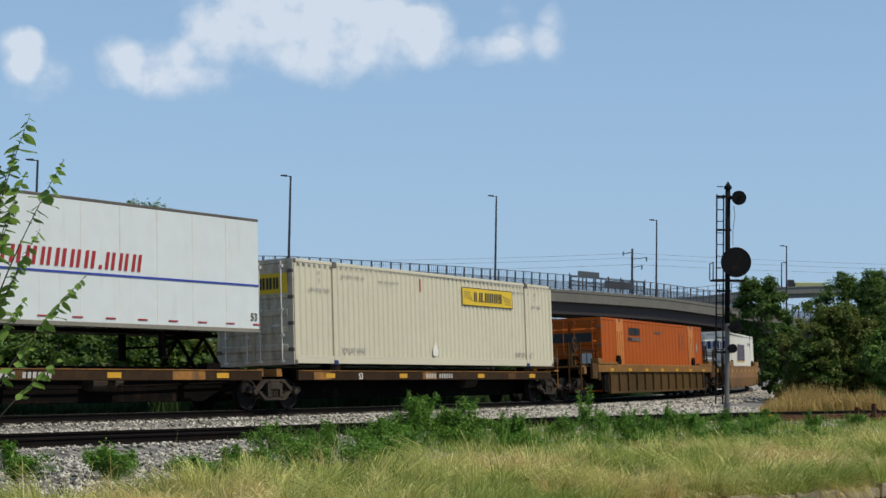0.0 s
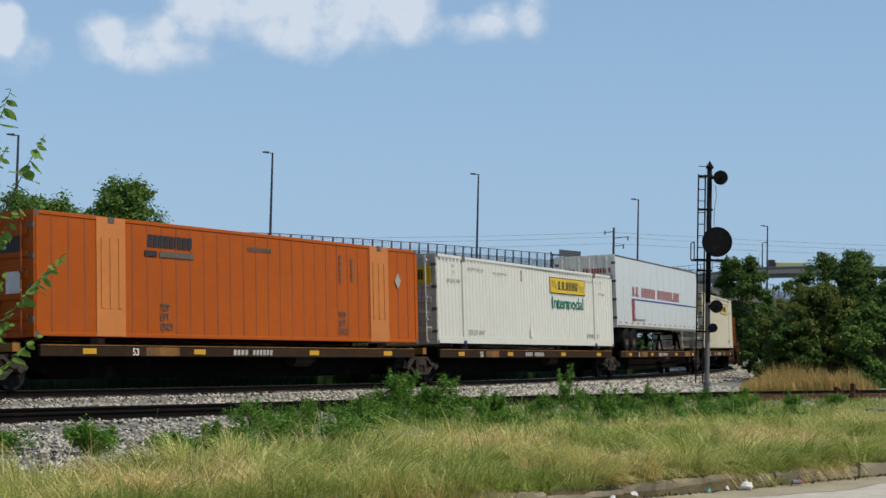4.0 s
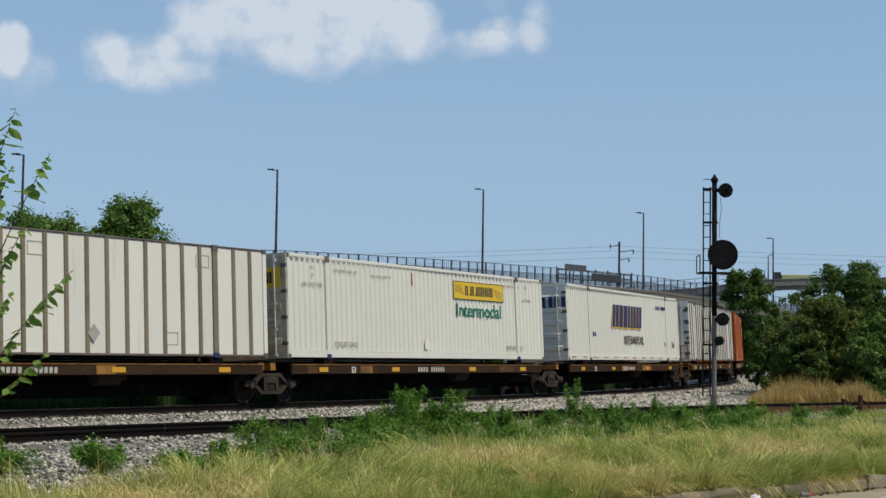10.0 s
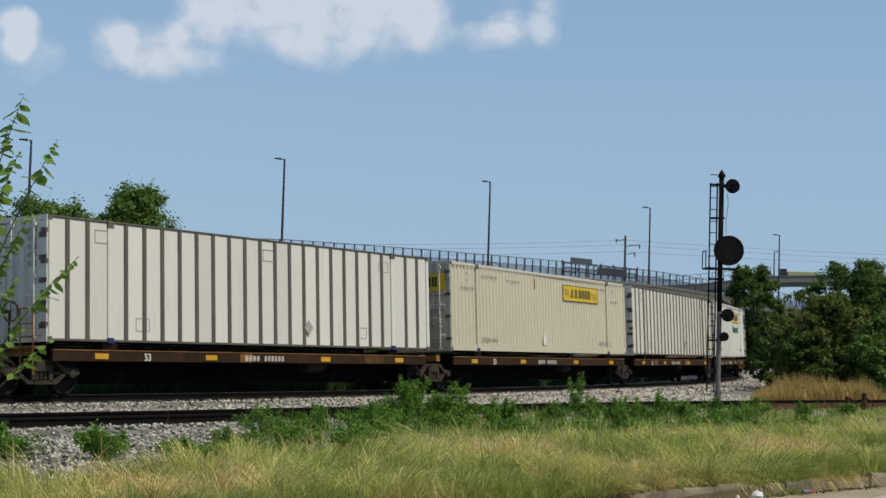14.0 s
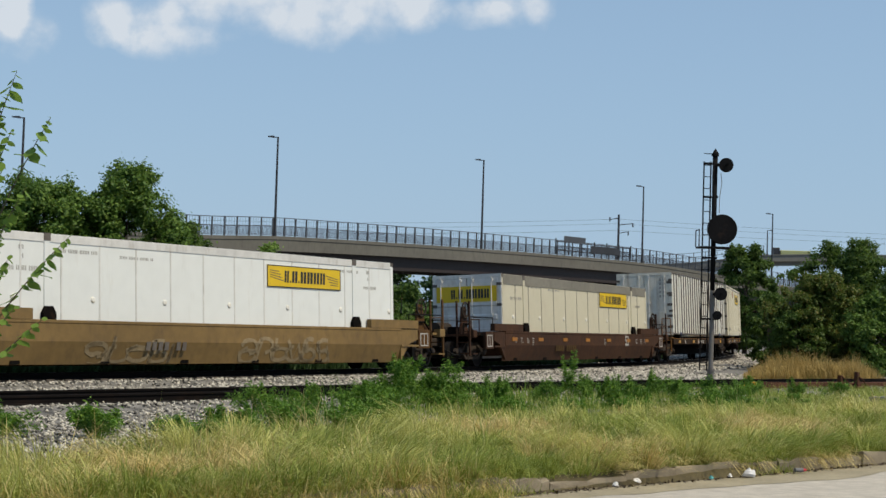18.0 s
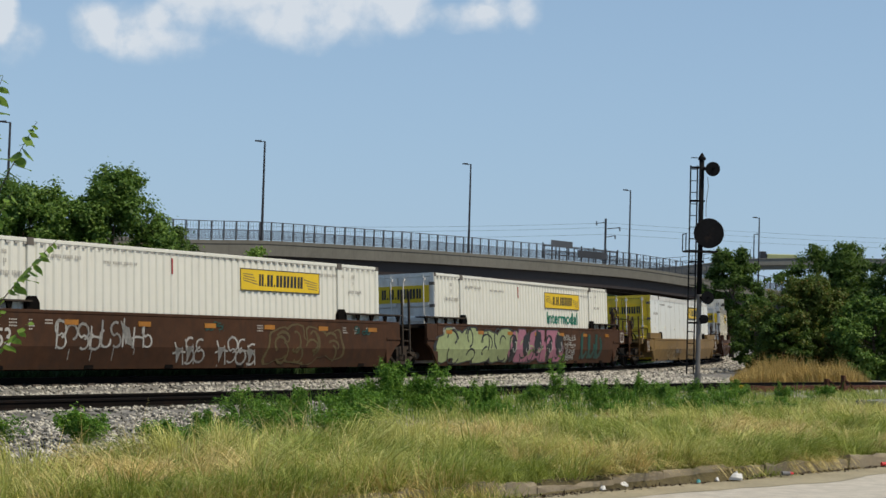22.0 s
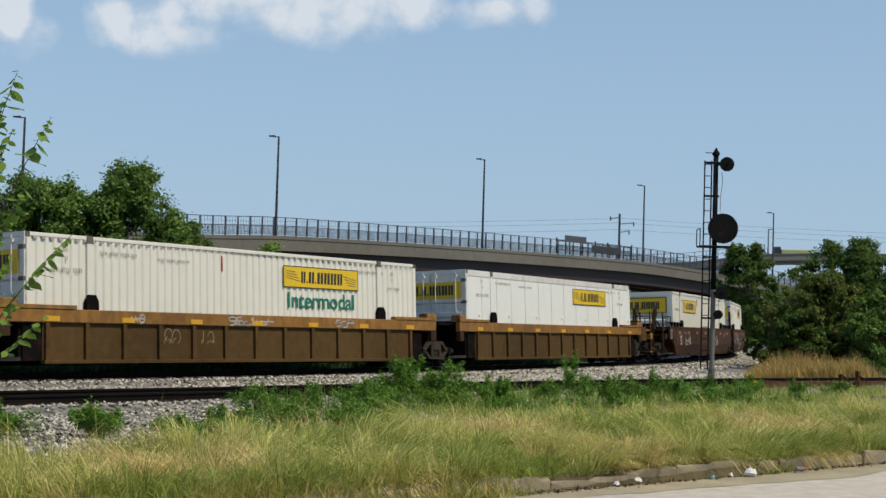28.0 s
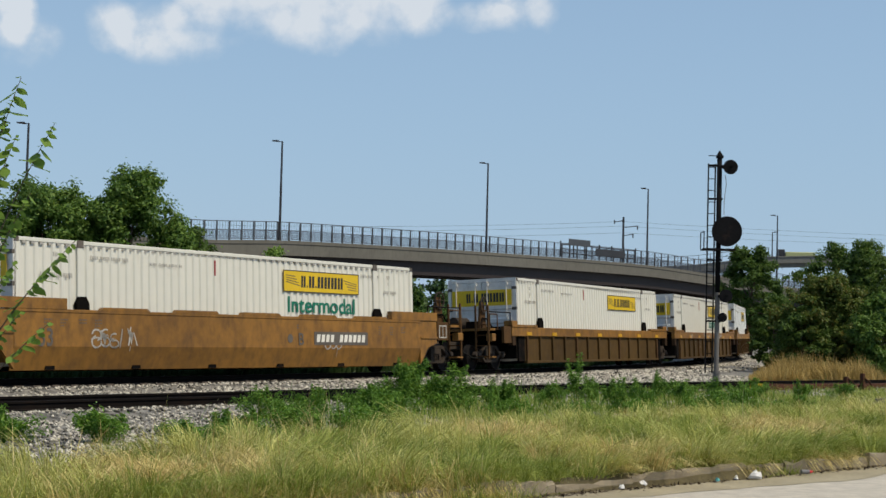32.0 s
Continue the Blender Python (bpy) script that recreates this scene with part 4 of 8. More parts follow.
def make_trackside():
    """Rusty fittings beside the siding, and rubbish in the gutter."""
    d = thing("derail", "rusty derail device with a yellow painted end beside the rail", "derail")
    a = math.degrees(math.atan2(54.3 - 46.6, 14.5 - 7.3))
    d.matrix_basis = pose(8.6, 46.9, .12, 0, 0, a)
    part("rusty_beam", Build().prism([(0, 0, .0), (1.9, 0, .0), (1.9, 0, .16), (.4, 0, .2), (0, 0, .1)], (0, .18, 0)), M["rustbeam"], d)
    part("rusty_beam", Build().box(2.1, 5.2, .05, .2, .02, .17, .02), M["rustbeam"], d)
    part("rusty_beam", Build().box(5.35, 10.5, .04, .2, .0, .15, .02), M["rustbeam"], d)
    part("painted_end", Build().prism([(-.35, 0, .08), (.05, 0, .02), (.05, 0, .2), (-.25, 0, .2)], (0, .2, 0)), M["yelmark"], d, "yellow painted end")
    for k, x in enumerate((4.0, 5.0)):
        st = thing("switch_stand", "short rusty switch stand beside the siding", "switch stand")
        st.matrix_basis = pose(8.6 + math.cos(radians(a)) * x + .3, 46.9 + math.sin(radians(a)) * x - .4, .1, 0, 0, a)
        part("post", Build().box(-.06, .06, -.06, .06, 0, .42 + .1 * k, .01).box(-.1, .1, -.1, .1, .08, .16, .01), M["rustbeam"], st)
        part("lever", Build().tube([(0, -.08, .36), (.22, -.08, .3), (.42, -.08, .12)], .025, 6), M["rustbeam"], st)
        part("foot", Build().box(-.2, .2, -.15, .15, 0, .08, .02), M["rustbeam"], st)
    slab = thing("concrete_slab", "flat grey concrete slab lying in the grass", "slab")
    slab.matrix_basis = pose(11.0, 40.6, .12, 0, 0, 47)
    part("slab_body", Build().box(-.9, .9, -.3, .3, 0, .12, .02), M["slate"], slab)
    rng = random.Random(2)
    for k, (x, y, m, sz, lab) in enumerate(((1.98, 17.82, "litterwhite", .09, "crumpled white paper in the gutter"), (1.72, 17.45, "litterwhite", .07, "torn white paper in the gutter"), (.44, 16.25, "litterwhite", .05, "white paper scrap in the gutter"),
                                            (3.46, 19.1, "litterwhite", .14, "crumpled white plastic bag by the kerb"), (3.2, 18.95, "litterwhite", .06, "white paper scrap by the kerb"), (2.93, 18.62, "litterteal", .09, "teal wrapper by the kerb"),
                                            (2.55, 18.62, "litterwhite", .035, "small paper scrap by the kerb"), (4.75, 20.85, "litterwhite", .035, "small paper scrap by the kerb"))):
        o = thing("litter", lab, "litter", "litter along the kerb")
        b = Build()
        n, sz = 9, sz * (.4 if m == "litterteal" else .62)
        ring = [[(sz * (1 + .4 * rng.uniform(-1, 1)) * math.cos(6.283 * i / n) * q, sz * .7 * (1 + .4 * rng.uniform(-1, 1)) * math.sin(6.283 * i / n) * q, h * sz * (1 + .3 * rng.uniform(-1, 1))) for i in range(n)] for q, h in ((.9, 0), (1.0, .35), (.6, .8), (.1, .95))]
        b.add([p for r in ring for p in r], [(j * n + i, j * n + (i + 1) % n, (j + 1) * n + (i + 1) % n, (j + 1) * n + i) for j in range(3) for i in range(n)] + [tuple(range(n))[::-1], tuple(range(3 * n, 4 * n))])
        part("crumpled_sheet", b, M[m], o)
        o.matrix_basis = pose(x, y, .03, 0, 0, rng.uniform(0, 360))
    for x, y, m, lab in ((4.2, 19.85, "slate", "empty clear bottle lying in the gutter"), (5.95, 21.85, "litterred", "crushed red can in the gutter")):
        o = thing("bottle" if m == "slate" else "drink_can", lab, "litter", "litter along the kerb")
        o.matrix_basis = pose(x, y, .03 + .03, 0, 90, 20) @ Matrix.Scale(.72, 4)
        part("body", Build().cyl((0, 0, -.09), (0, 0, .06), .035, .035, 12), M[m], o)
        part("neck", Build().cyl((0, 0, .06), (0, 0, .13), .033, .014, 12), M[m if m == "litterred" else "litterred"], o)


make_trackside()


# ---- the train ----
L, W, H = 16.3, 2.59, 2.9
HL, HW = L / 2, W / 2
CHORD = 8.15


def wheelset(parent, x, r=0.42):
    for y in (-0.72, 0.72):
        s = -1 if y < 0 else 1
        w = part("wheel", Build().lathe([(0.06, -.05), (r * .45, -.03), (r * .8, -.03), (r * .82, -.065), (r, -.065), (r, .065), (r + .026, .07), (r + .026, .09), (r * .8, .09), (r * .45, .06), (0.06, .09)][::1 if s < 0 else -1] if s < 0 else
                                            [(0.06, .05), (r * .45, .03), (r * .8, .03), (r * .82, .065), (r, .065), (r, -.065), (r + .026, -.07), (r + .026, -.09), (r * .8, -.09), (r * .45, -.06), (0.06, -.09)], (x, y, r), n=28), M["wheel"], parent, smooth=False)
    part("axle", Build().cyl((x, -1.02, r), (x, 1.02, r), 0.08, n=10), M["wheel"], parent)


def make_truck():
    """A two-axle freight truck, centred at its bolster."""
    t = thing("rail_truck", "rusty two-axle freight truck with cast side frames on the rails", "rail truck", "trucks under the train")
    for x in (-0.88, 0.88):
        wheelset(t, x)
    for s in (-1, 1):
        y = s * 0.98
        b = Build()
        up = [(-1.15, .50), (-1.08, .60), (-0.65, .62), (-0.42, .80), (0.42, .80), (0.65, .62), (1.08, .60), (1.15, .50), (1.08, .40), (0.72, .40), (0.44, .24), (-0.44, .24), (-0.72, .40), (-1.08, .40)]
        b.prism([(x, y - .06, z) for x, z in up[:3]] + [(x, y - .06, z) for x, z in [(-0.42, .80), (0.42, .80)]] + [(x, y - .06, z) for x, z in [(0.65, .62), (1.08, .60), (1.15, .50), (1.08, .44), (0.66, .50), (0.42, .70), (-0.42, .70), (-0.66, .50), (-1.08, .44)]], (0, .12, 0))
        b.prism([(x, y - .06, z) for x, z in [(-0.72, .46), (-0.44, .24), (0.44, .24), (0.72, .46), (0.60, .48), (0.40, .33), (-0.40, .33), (-0.60, .48)]], (0, .12, 0))
        for x in (-0.26, 0.26):
            b.box(x - .06, x + .06, y - .06, y + .06, .3, .74)
        f = part("side_frame", b, M["truck"], t)
        for x in (-0.88, 0.88):
            part("bearing_cap", Build().lathe([(0.001, s * .12), (.085, s * .11), (.10, s * .04), (.10, 0)], (x, y, .47), n=14), M["truck"], f)
        for x in (-0.12, 0.0, 0.12):
            part("spring", Build().lathe([(0.052 if i % 2 else 0.04, .34 + i * .018) for i in range(10)], (x, y, 0), "z", 10), M["truck"], f)
    part("bolster", Build().box(-.2, .2, -1.05, 1.05, .5, .72, .04), M["truck"], t)
    part("brake_beam", Build().box(-.42, -.36, -.8, .8, .3, .38).box(.36, .42, -.8, .8, .3, .38), M["truck"], t)
    return t


TRUCK = make_truck()
TRUCK_USED = [False]


def truck_at(u):
    if not TRUCK_USED[0]:
        TRUCK_USED[0] = True
        return rides(TRUCK, u, 0.9)
    return rides(copy_thing(TRUCK, pose(0, 0, 0)), u, 0.9)


def corrugated(x0, x1, y, z0, z1, pitch, depth, face=-1, flat=0.5):
    """A pressed steel wall: trapezoid ribs, standing in the xz plane."""
    b, xs, n = Build(), [], max(1, round((x1 - x0) / pitch))
    p = (x1 - x0) / n
    k = p * (1 - flat) / 2 * 0.6
    for i in range(n):
        a = x0 + i * p
        xs += [(a, 0), (a + p * flat * .5, 0), (a + p * flat * .5 + k, depth), (a + p - k - p * flat * .12, depth), (a + p - p * flat * .12, 0)]
    xs.append((x1, 0))
    v = [(x, y - face * d, z) for x, d in xs for z in (z0, z1)]
    b.add(v, [(2 * i, 2 * i + 2, 2 * i + 3, 2 * i + 1) for i in range(len(xs) - 1)])
    return b


def hunt_sign(c, x, z, w, h, y):
    """The yellow sign plate with its scroll shapes and bars for the name."""
    s = part("sign_plate", Build().box(x, x + w, y - .012, y, z, z + h), M["sign"], c, "yellow sign plate with black bars")
    f = Build()
    for a in ((x, x + w, z, z + .025), (x, x + w, z + h - .025, z + h), (x, x + .025, z, z + h), (x + w - .025, x + w, z, z + h)):
        f.box(a[0], a[1], y - .016, y - .011, a[2], a[3])
    part("sign_border", f, M["black"], s)
    k = w / 3.6
    xx = x + .80 * k
    for q in (.20, .05, .25, .05, .27, .27, .27, .24):
        b = Build()
        bars(b, xx, y - .013, z + h * .23, [q * k * .42, q * k * .42] if q > .1 else [q * k], h * (.54 if q > .1 else .1), q * k * .16, 0.05)
        part("letter_bar", b, M["black"], s)
        xx += (q + .055) * k
    for sx, fl in ((x + .12 * k, 1), (x + w - .12 * k, -1)):
        for i in range(4):
            sc = Build().prism([(sx, y - .013, z + h * (.78 - .1 * i) if fl > 0 else z + h * (.18 + .1 * i)), (sx + fl * (.42 + .07 * i) * k, y - .013, z + h * (.74 - .14 * i) if fl > 0 else z + h * (.22 + .14 * i)),
                      (sx + fl * (.42 + .07 * i) * k, y - .013, z + h * (.70 - .14 * i) if fl > 0 else z + h * (.26 + .14 * i)), (sx, y - .013, z + h * (.75 - .1 * i) if fl > 0 else z + h * (.21 + .1 * i))], (0, -.003, 0))
            part("sign_stripe", sc, M["rib"], s)
    return s


def doors(c, mat, sign, x=-HL, z0=0.0, w=W, h=H, ribs=5):
    """The rear end: two leaves with ribs, lock rods, hinges, and what is painted on them. It looks to -x."""
    hw = w / 2
    part("door_frame", Build().box(x - .03, x + .06, -hw, -hw + .12, z0, z0 + h).box(x - .03, x + .06, hw - .12, hw, z0, z0 + h).box(x - .03, x + .06, -hw + .12, hw - .12, z0 + h - .12, z0 + h).box(x - .03, x + .06, -hw + .12, hw - .12, z0, z0 + .14), mat, c)
    for s in (-1, 1):
        a, b_ = (-hw + .13, -.015) if s < 0 else (.015, hw - .13)
        d = Build().box(x - .02, x + .03, a, b_, z0 + .15, z0 + h - .13)
        leaf = part("door", d, mat, c)
        for i in range(ribs):
            zz = z0 + .35 + i * (h - .7) / 4.6
            part("door_rib", Build().prism([(x - .0195, a + .05, zz), (x - .055, a + .05, zz + .05), (x - .055, a + .05, zz + .17), (x - .0195, a + .05, zz + .22)], (0, b_ - a - .1, 0)), mat, leaf)
        for q in (a + .22, b_ - .2):
            r = Build().cyl((x - .08, q, z0 + .06), (x - .08, q, z0 + h - .06), .018, n=8)
            for zz in (z0 + .1, z0 + .8, z0 + 1.5, z0 + h - .2):
                r.box(x - .1, x - .02, q - .05, q + .05, zz - .04, zz + .04)
            part("lock_rod", r, M["orangeseam"] if mat == M["orange"] else M["doorgrey"], leaf)
            part("rod_handle", Build().box(x - .11, x - .09, q - .02, q + .3, z0 + 1.05, z0 + 1.09), M["doorgrey"], leaf)
        for i in range(4):
            zz = z0 + .35 + i * (h - .75) / 3
            e = -hw if s < 0 else hw
            part("hinge", Build().box(x - .06, x + .02, e - s * .16, e + s * .005, zz, zz + .1), M["rib"], leaf)
    if sign:
        s = part("end_sign", Build().box(x - .066, x - .056, -hw + .16, hw - .16, z0 + h - .95, z0 + h - .4), M["sign"], c, "yellow sign across the doors with black bars")
        b = Build()
        y = hw - .72
        for wd in (.15, .04, .16, .04, .18, .18, .19, .17):
            lb = Build()
            for o in ((0, .43), (.57, 1)) if wd > .1 else ((0, 1),):
                lb.box(x - .071, x - .066, y - wd * o[1], y - wd * o[0], z0 + h - .83, z0 + h - (.51 if wd > .1 else .76))
            part("letter_bar", lb, M["black"], s)
            y -= wd + .045


def nose(c, mat, x=-HL):
    """The closed front wall, turned to the rear: a heavy frame, pressed ribs and a yellow sign. It looks to -x."""
    part("nose_frame", Build().box(x - .04, x + .06, -HW, -HW + .24, 0, H).box(x - .04, x + .06, HW - .24, HW, 0, H).box(x - .04, x + .06, -HW + .24, HW - .24, H - .2, H).box(x - .04, x + .06, -HW + .24, HW - .24, 0, .2), mat, c)
    wall = part("nose_wall", Build().box(x - .005, x + .05, -HW + .24, HW - .24, .2, H - .2), mat, c, "white pressed steel end wall")
    for k in range(4):
        z = .3 + k * .36
        part("pressed_rib", Build().prism([(x - .006, -HW + .26, z), (x - .05, -HW + .26, z + .08), (x - .05, -HW + .26, z + .2), (x - .006, -HW + .26, z + .28)], (0, W - .52, 0)), mat, wall)
    s = part("end_sign", Build().box(x - .03, x - .006, -HW + .27, HW - .27, H - .98, H - .26), M["sign"], c, "yellow sign across the end wall with black bars")
    f = Build()
    for a in ((-HW + .27, HW - .27, H - .98, H - .955), (-HW + .27, HW - .27, H - .285, H - .26), (-HW + .27, -HW + .295, H - .98, H - .26), (HW - .295, HW - .27, H - .98, H - .26)):
        f.box(x - .034, x - .03, *a)
    part("sign_border", f, M["black"], s)
    y = .68
    for wd in (.13, .04, .17, .04, .18, .18, .19, .16):
        lb = Build()
        for o in ((0, .43), (.57, 1)) if wd > .1 else ((0, 1),):
            lb.box(x - .036, x - .03, y - wd * o[1], y - wd * o[0], H - .79, H - (.45 if wd > .1 else .72))
        part("letter_bar", lb, M["black"], s)
        y -= wd + .04


def frame_rails(c, mat, top_h=.10, bottom_h=.16, rail=None):
    """Corner posts, top and bottom rails, corner castings and the roof of a container."""
    for s in (-1, 1):
        y0, y1 = (s * HW, s * (HW - .09)) if s > 0 else (s * (HW - .09), s * HW)
        y0, y1 = min(y0, y1), max(y0, y1)
        part("top_rail", Build().box(-HL + .12, HL - .12, y0, y1, H - top_h, H - .004, .012), rail or mat, c)
        part("bottom_rail", Build().box(-HL + .12, HL - .12, y0, y1, 0.02, bottom_h, .012), rail or mat, c)
        for x in (-HL, HL):
            a, b = (x, x + .14) if x < 0 else (x - .14, x)
            p = part("corner_post", Build().box(a, b, y0 - (.03 if s > 0 else 0), y1 + (.03 if s < 0 else 0), .12, H - .12, .01), mat, c)
            for z in (0, H - .12):
                part("corner_casting", Build().box(a - .004, b + .004, min(s * HW + s * .004, s * (HW - .16)), max(s * HW + s * .004, s * (HW - .16)), z, z + .118), M["rib"], p)
    part("roof", Build().box(-HL + .1, HL - .1, -HW + .05, HW - .05, H - .06, H - .02), mat, c)
    part("floor", Build().box(-HL + .1, HL - .1, -HW + .06, HW - .06, .1, .18), M["under"], c)
    part("front_wall", Build().box(HL - .08, HL - .03, -HW + .06, HW - .06, .12, H - .1), mat, c)


def lift_posts(c, mat, xs=(-6.1, 6.1), y=-HW, z=(0, H)):
    for x in xs:
        part("lift_post", Build().box(x - .09, x + .09, y - .012, y + .06, z[0], z[1], .01), mat, c)
        part("lift_casting", Build().box(x - .1, x + .1, y - .02, y + .05, H - .17, H + .006), M["rib"], c)
        part("lift_casting", Build().box(x - .1, x + .1, y - .02, y + .05, -.005, .12), M["navy"], c)


def small_print(c, y=-HW + .010, col="printshade"):
    """Rows of small unreadable print, as bars, on the side."""
    b = Build()
    for x, z, n, h in ((-5.75, .42, 24, .085), (-3.7, .47, 22, .07), (5.05, .40, 24, .08), (-7.35, .88, 19, .11), (6.6, .85, 12, .09)):
        bars(b, x, y, H - z, [.028 if k % 7 != 5 else -.03 for k in range(n)], h, .026)
    for x, z, w in ((-6.95, .40, .20), (-6.90, .60, .12), (-6.90, .68, .03), (6.75, .40, .18), (6.8, .6, .08)):
        bars(b, x, y, H - z, [.03] * max(1, int(w / .055)), .1, .025)
    tagged(part("small_print", b, M[col], c), kind="stuff")


def hunt_box(u, lift, mat, label, word=False, sign_x=9.45, ply=False, end="doorgrey", sign_len=3.6):
    """A 53 foot domestic container with corrugated (or plain panel) sides and yellow signs."""
    c = thing("container", label, "container", "containers on the train")
    m = M[mat]
    frame_rails(c, m, bottom_h=.2)
    if ply:
        for s in (-1, 1):
            part("side_wall", Build().box(-HL + .12, HL - .12, min(s * (HW - .05), s * (HW - .012)), max(s * (HW - .05), s * (HW - .012)), .18, H - .09), m, c)
        n = 13
        for i in range(1, n):
            x = -HL + L * i / n
            part("panel_seam", Build().box(x - .022, x + .022, -HW + .004, -HW + .013, .2, H - .1), M["seam"] if mat == "cream" else M["doorgrey"], c)
        for i in range(0, n, 2):
            x = -HL + L * (i + .82) / n
            for z in (.42, 1.42):
                part("rivet_plate", Build().lathe([(.001, -.02), (.05, -.018), (.075, .0), (.075, .012)], (x, -HW, z), n=10), M["whiteprint"], c)
        part("top_band", Build().box(-HL + .14, HL - .14, -HW - .004, -HW, H - (.36 if mat == "cream" else .2), H - .01), M["topband" if mat == "cream" else "doorgrey"], c, "grey aluminium top rail")
    else:
        part("side_wall", corrugated(-HL + .13, HL - .13, -HW + .012, .19, H - .09, 0.27, 0.036), m, c)
        part("side_wall", Build().box(-HL + .12, HL - .12, HW - .05, HW - .012, .18, H - .09), m, c)
        # grey dashes paint the scalloped shadows of the ribs below the top rail
        ap = Build()
        for i in range(60):
            x = -HL + .3 + i * (L - .6) / 59
            ap.box(x - .04, x + .07, -HW + .006, -HW + .02, H - .15, H - .10)
        tagged(part("top_trim", ap, M["printshade"], c), kind="stuff")
        part("kick_rail", Build().box(-HL + .14, HL - .14, -HW - .004, -HW + .01, .19, .24), m, c)
    lift_posts(c, m)
    small_print(c)
    if end == "nose":
        nose(c, m)
    else:
        doors(c, M[end], True)
    hunt_sign(c, -HL + sign_x + .15, H - .93, sign_len, .60, -HW - .001 if ply else -HW + .009)
    if word:
        words("painted_word", "Intermodal", .45, M["green"], c, -HL + sign_x + .3, -HW + .006, H - 1.48, squeeze=1.2)
    if not ply:
        for x in (-HL + 2.35, HL - 2.95):
            words("painted_word", "TOP LIFT ONLY", .16, M["printshade"], c, x, -HW + .006, .33, squeeze=.85)
        part("sticker", Build().prism([(-HL + 7.6, -HW, .33), (-HL + 7.75, -HW, .28), (-HL + 7.9, -HW, .33), (-HL + 7.92, -HW, .5), (-HL + 7.75, -HW, .75), (-HL + 7.6, -HW, .5)], (0, -.006, 0)), M["whiteprint"], c)
        part("red_tag", Build().box(-HL + 6.9, -HL + 6.94, -HW - .004, -HW + .02, H - .62, H - .22), M["red"], c)
    return rides(c, u, CHORD, lift)


def rib_box(u, lift, label, mat="white", rib="rib"):
    """A sheet-and-post container with dark upright ribs."""
    c = thing("container", label, "container", "containers on the train")
    m = M[mat]
    frame_rails(c, m, top_h=.05, bottom_h=.08, rail=M["rib"])
    part("side_wall", Build().box(-HL + .12, HL - .12, HW - .06, HW - .03, .08, H - .06), m, c)
    n = 25
    for i in range(n):
        x0, x1 = max(-HL + .13, -HL + L * i / n), min(HL - .13, -HL + L * (i + 1) / n)
        part("side_panel", Build().box(x0, x1, -HW + .03, -HW + .06, .08, H - .055), M["ribpanel"], c)
    for i in range(1, n):
        x = -HL + L * i / n
        if abs(abs(x) - 6.1) < .2:
            continue
        part("rib", Build().prism([(x - .075, -HW + .03, .06), (x - .05, -HW - .002, .06), (x + .05, -HW - .002, .06), (x + .075, -HW + .03, .06)], (0, 0, H - .11)), M[rib], c)
    lift_posts(c, M["ribtan"] if rib == "ribtan" else m)
    doors(c, M["doorsoiled"], False, ribs=0)
    b = Build()
    for k in range(5):
        b.box(-HL - .035, -HL - .028, -HW + .32, -HW + .42, H - .4 - k * .19, H - .27 - k * .19)
        b.box(-HL - .035, -HL - .028, -HW + .5, -HW + .6, H - .4 - k * .19, H - .27 - k * .19)
    part("end_print", b, M["printshade"], c)
    for i in range(5):
        part("corner_patch", Build().box(-HL - .035, -HL - .02, -HW + .0, -HW + .24, .3 + i * .52, .42 + i * .52), M["rib"], c)
    part("placard", Build().prism([(1.6, -HW - .01, .55), (1.8, -HW - .01, .33), (2.0, -HW - .01, .55), (1.8, -HW - .01, .77)], (0, -.006, 0)), M["printshade"], c)
    for x, z in ((-6.6, 2.35), (-.2, 2.3), (5.4, 2.3), (-5.2, .3), (4.2, .3)):
        f = Build()
        for a in ((x, x + .5, z, z + .02), (x, x + .5, z + .3, z + .32), (x, x + .02, z, z + .32), (x + .48, x + .5, z, z + .32)):
            f.box(a[0], a[1], -HW + .02, -HW + .03, a[2], a[3])
        part("label_frame", f, M["printshade"], c)
    return rides(c, u, CHORD, lift)


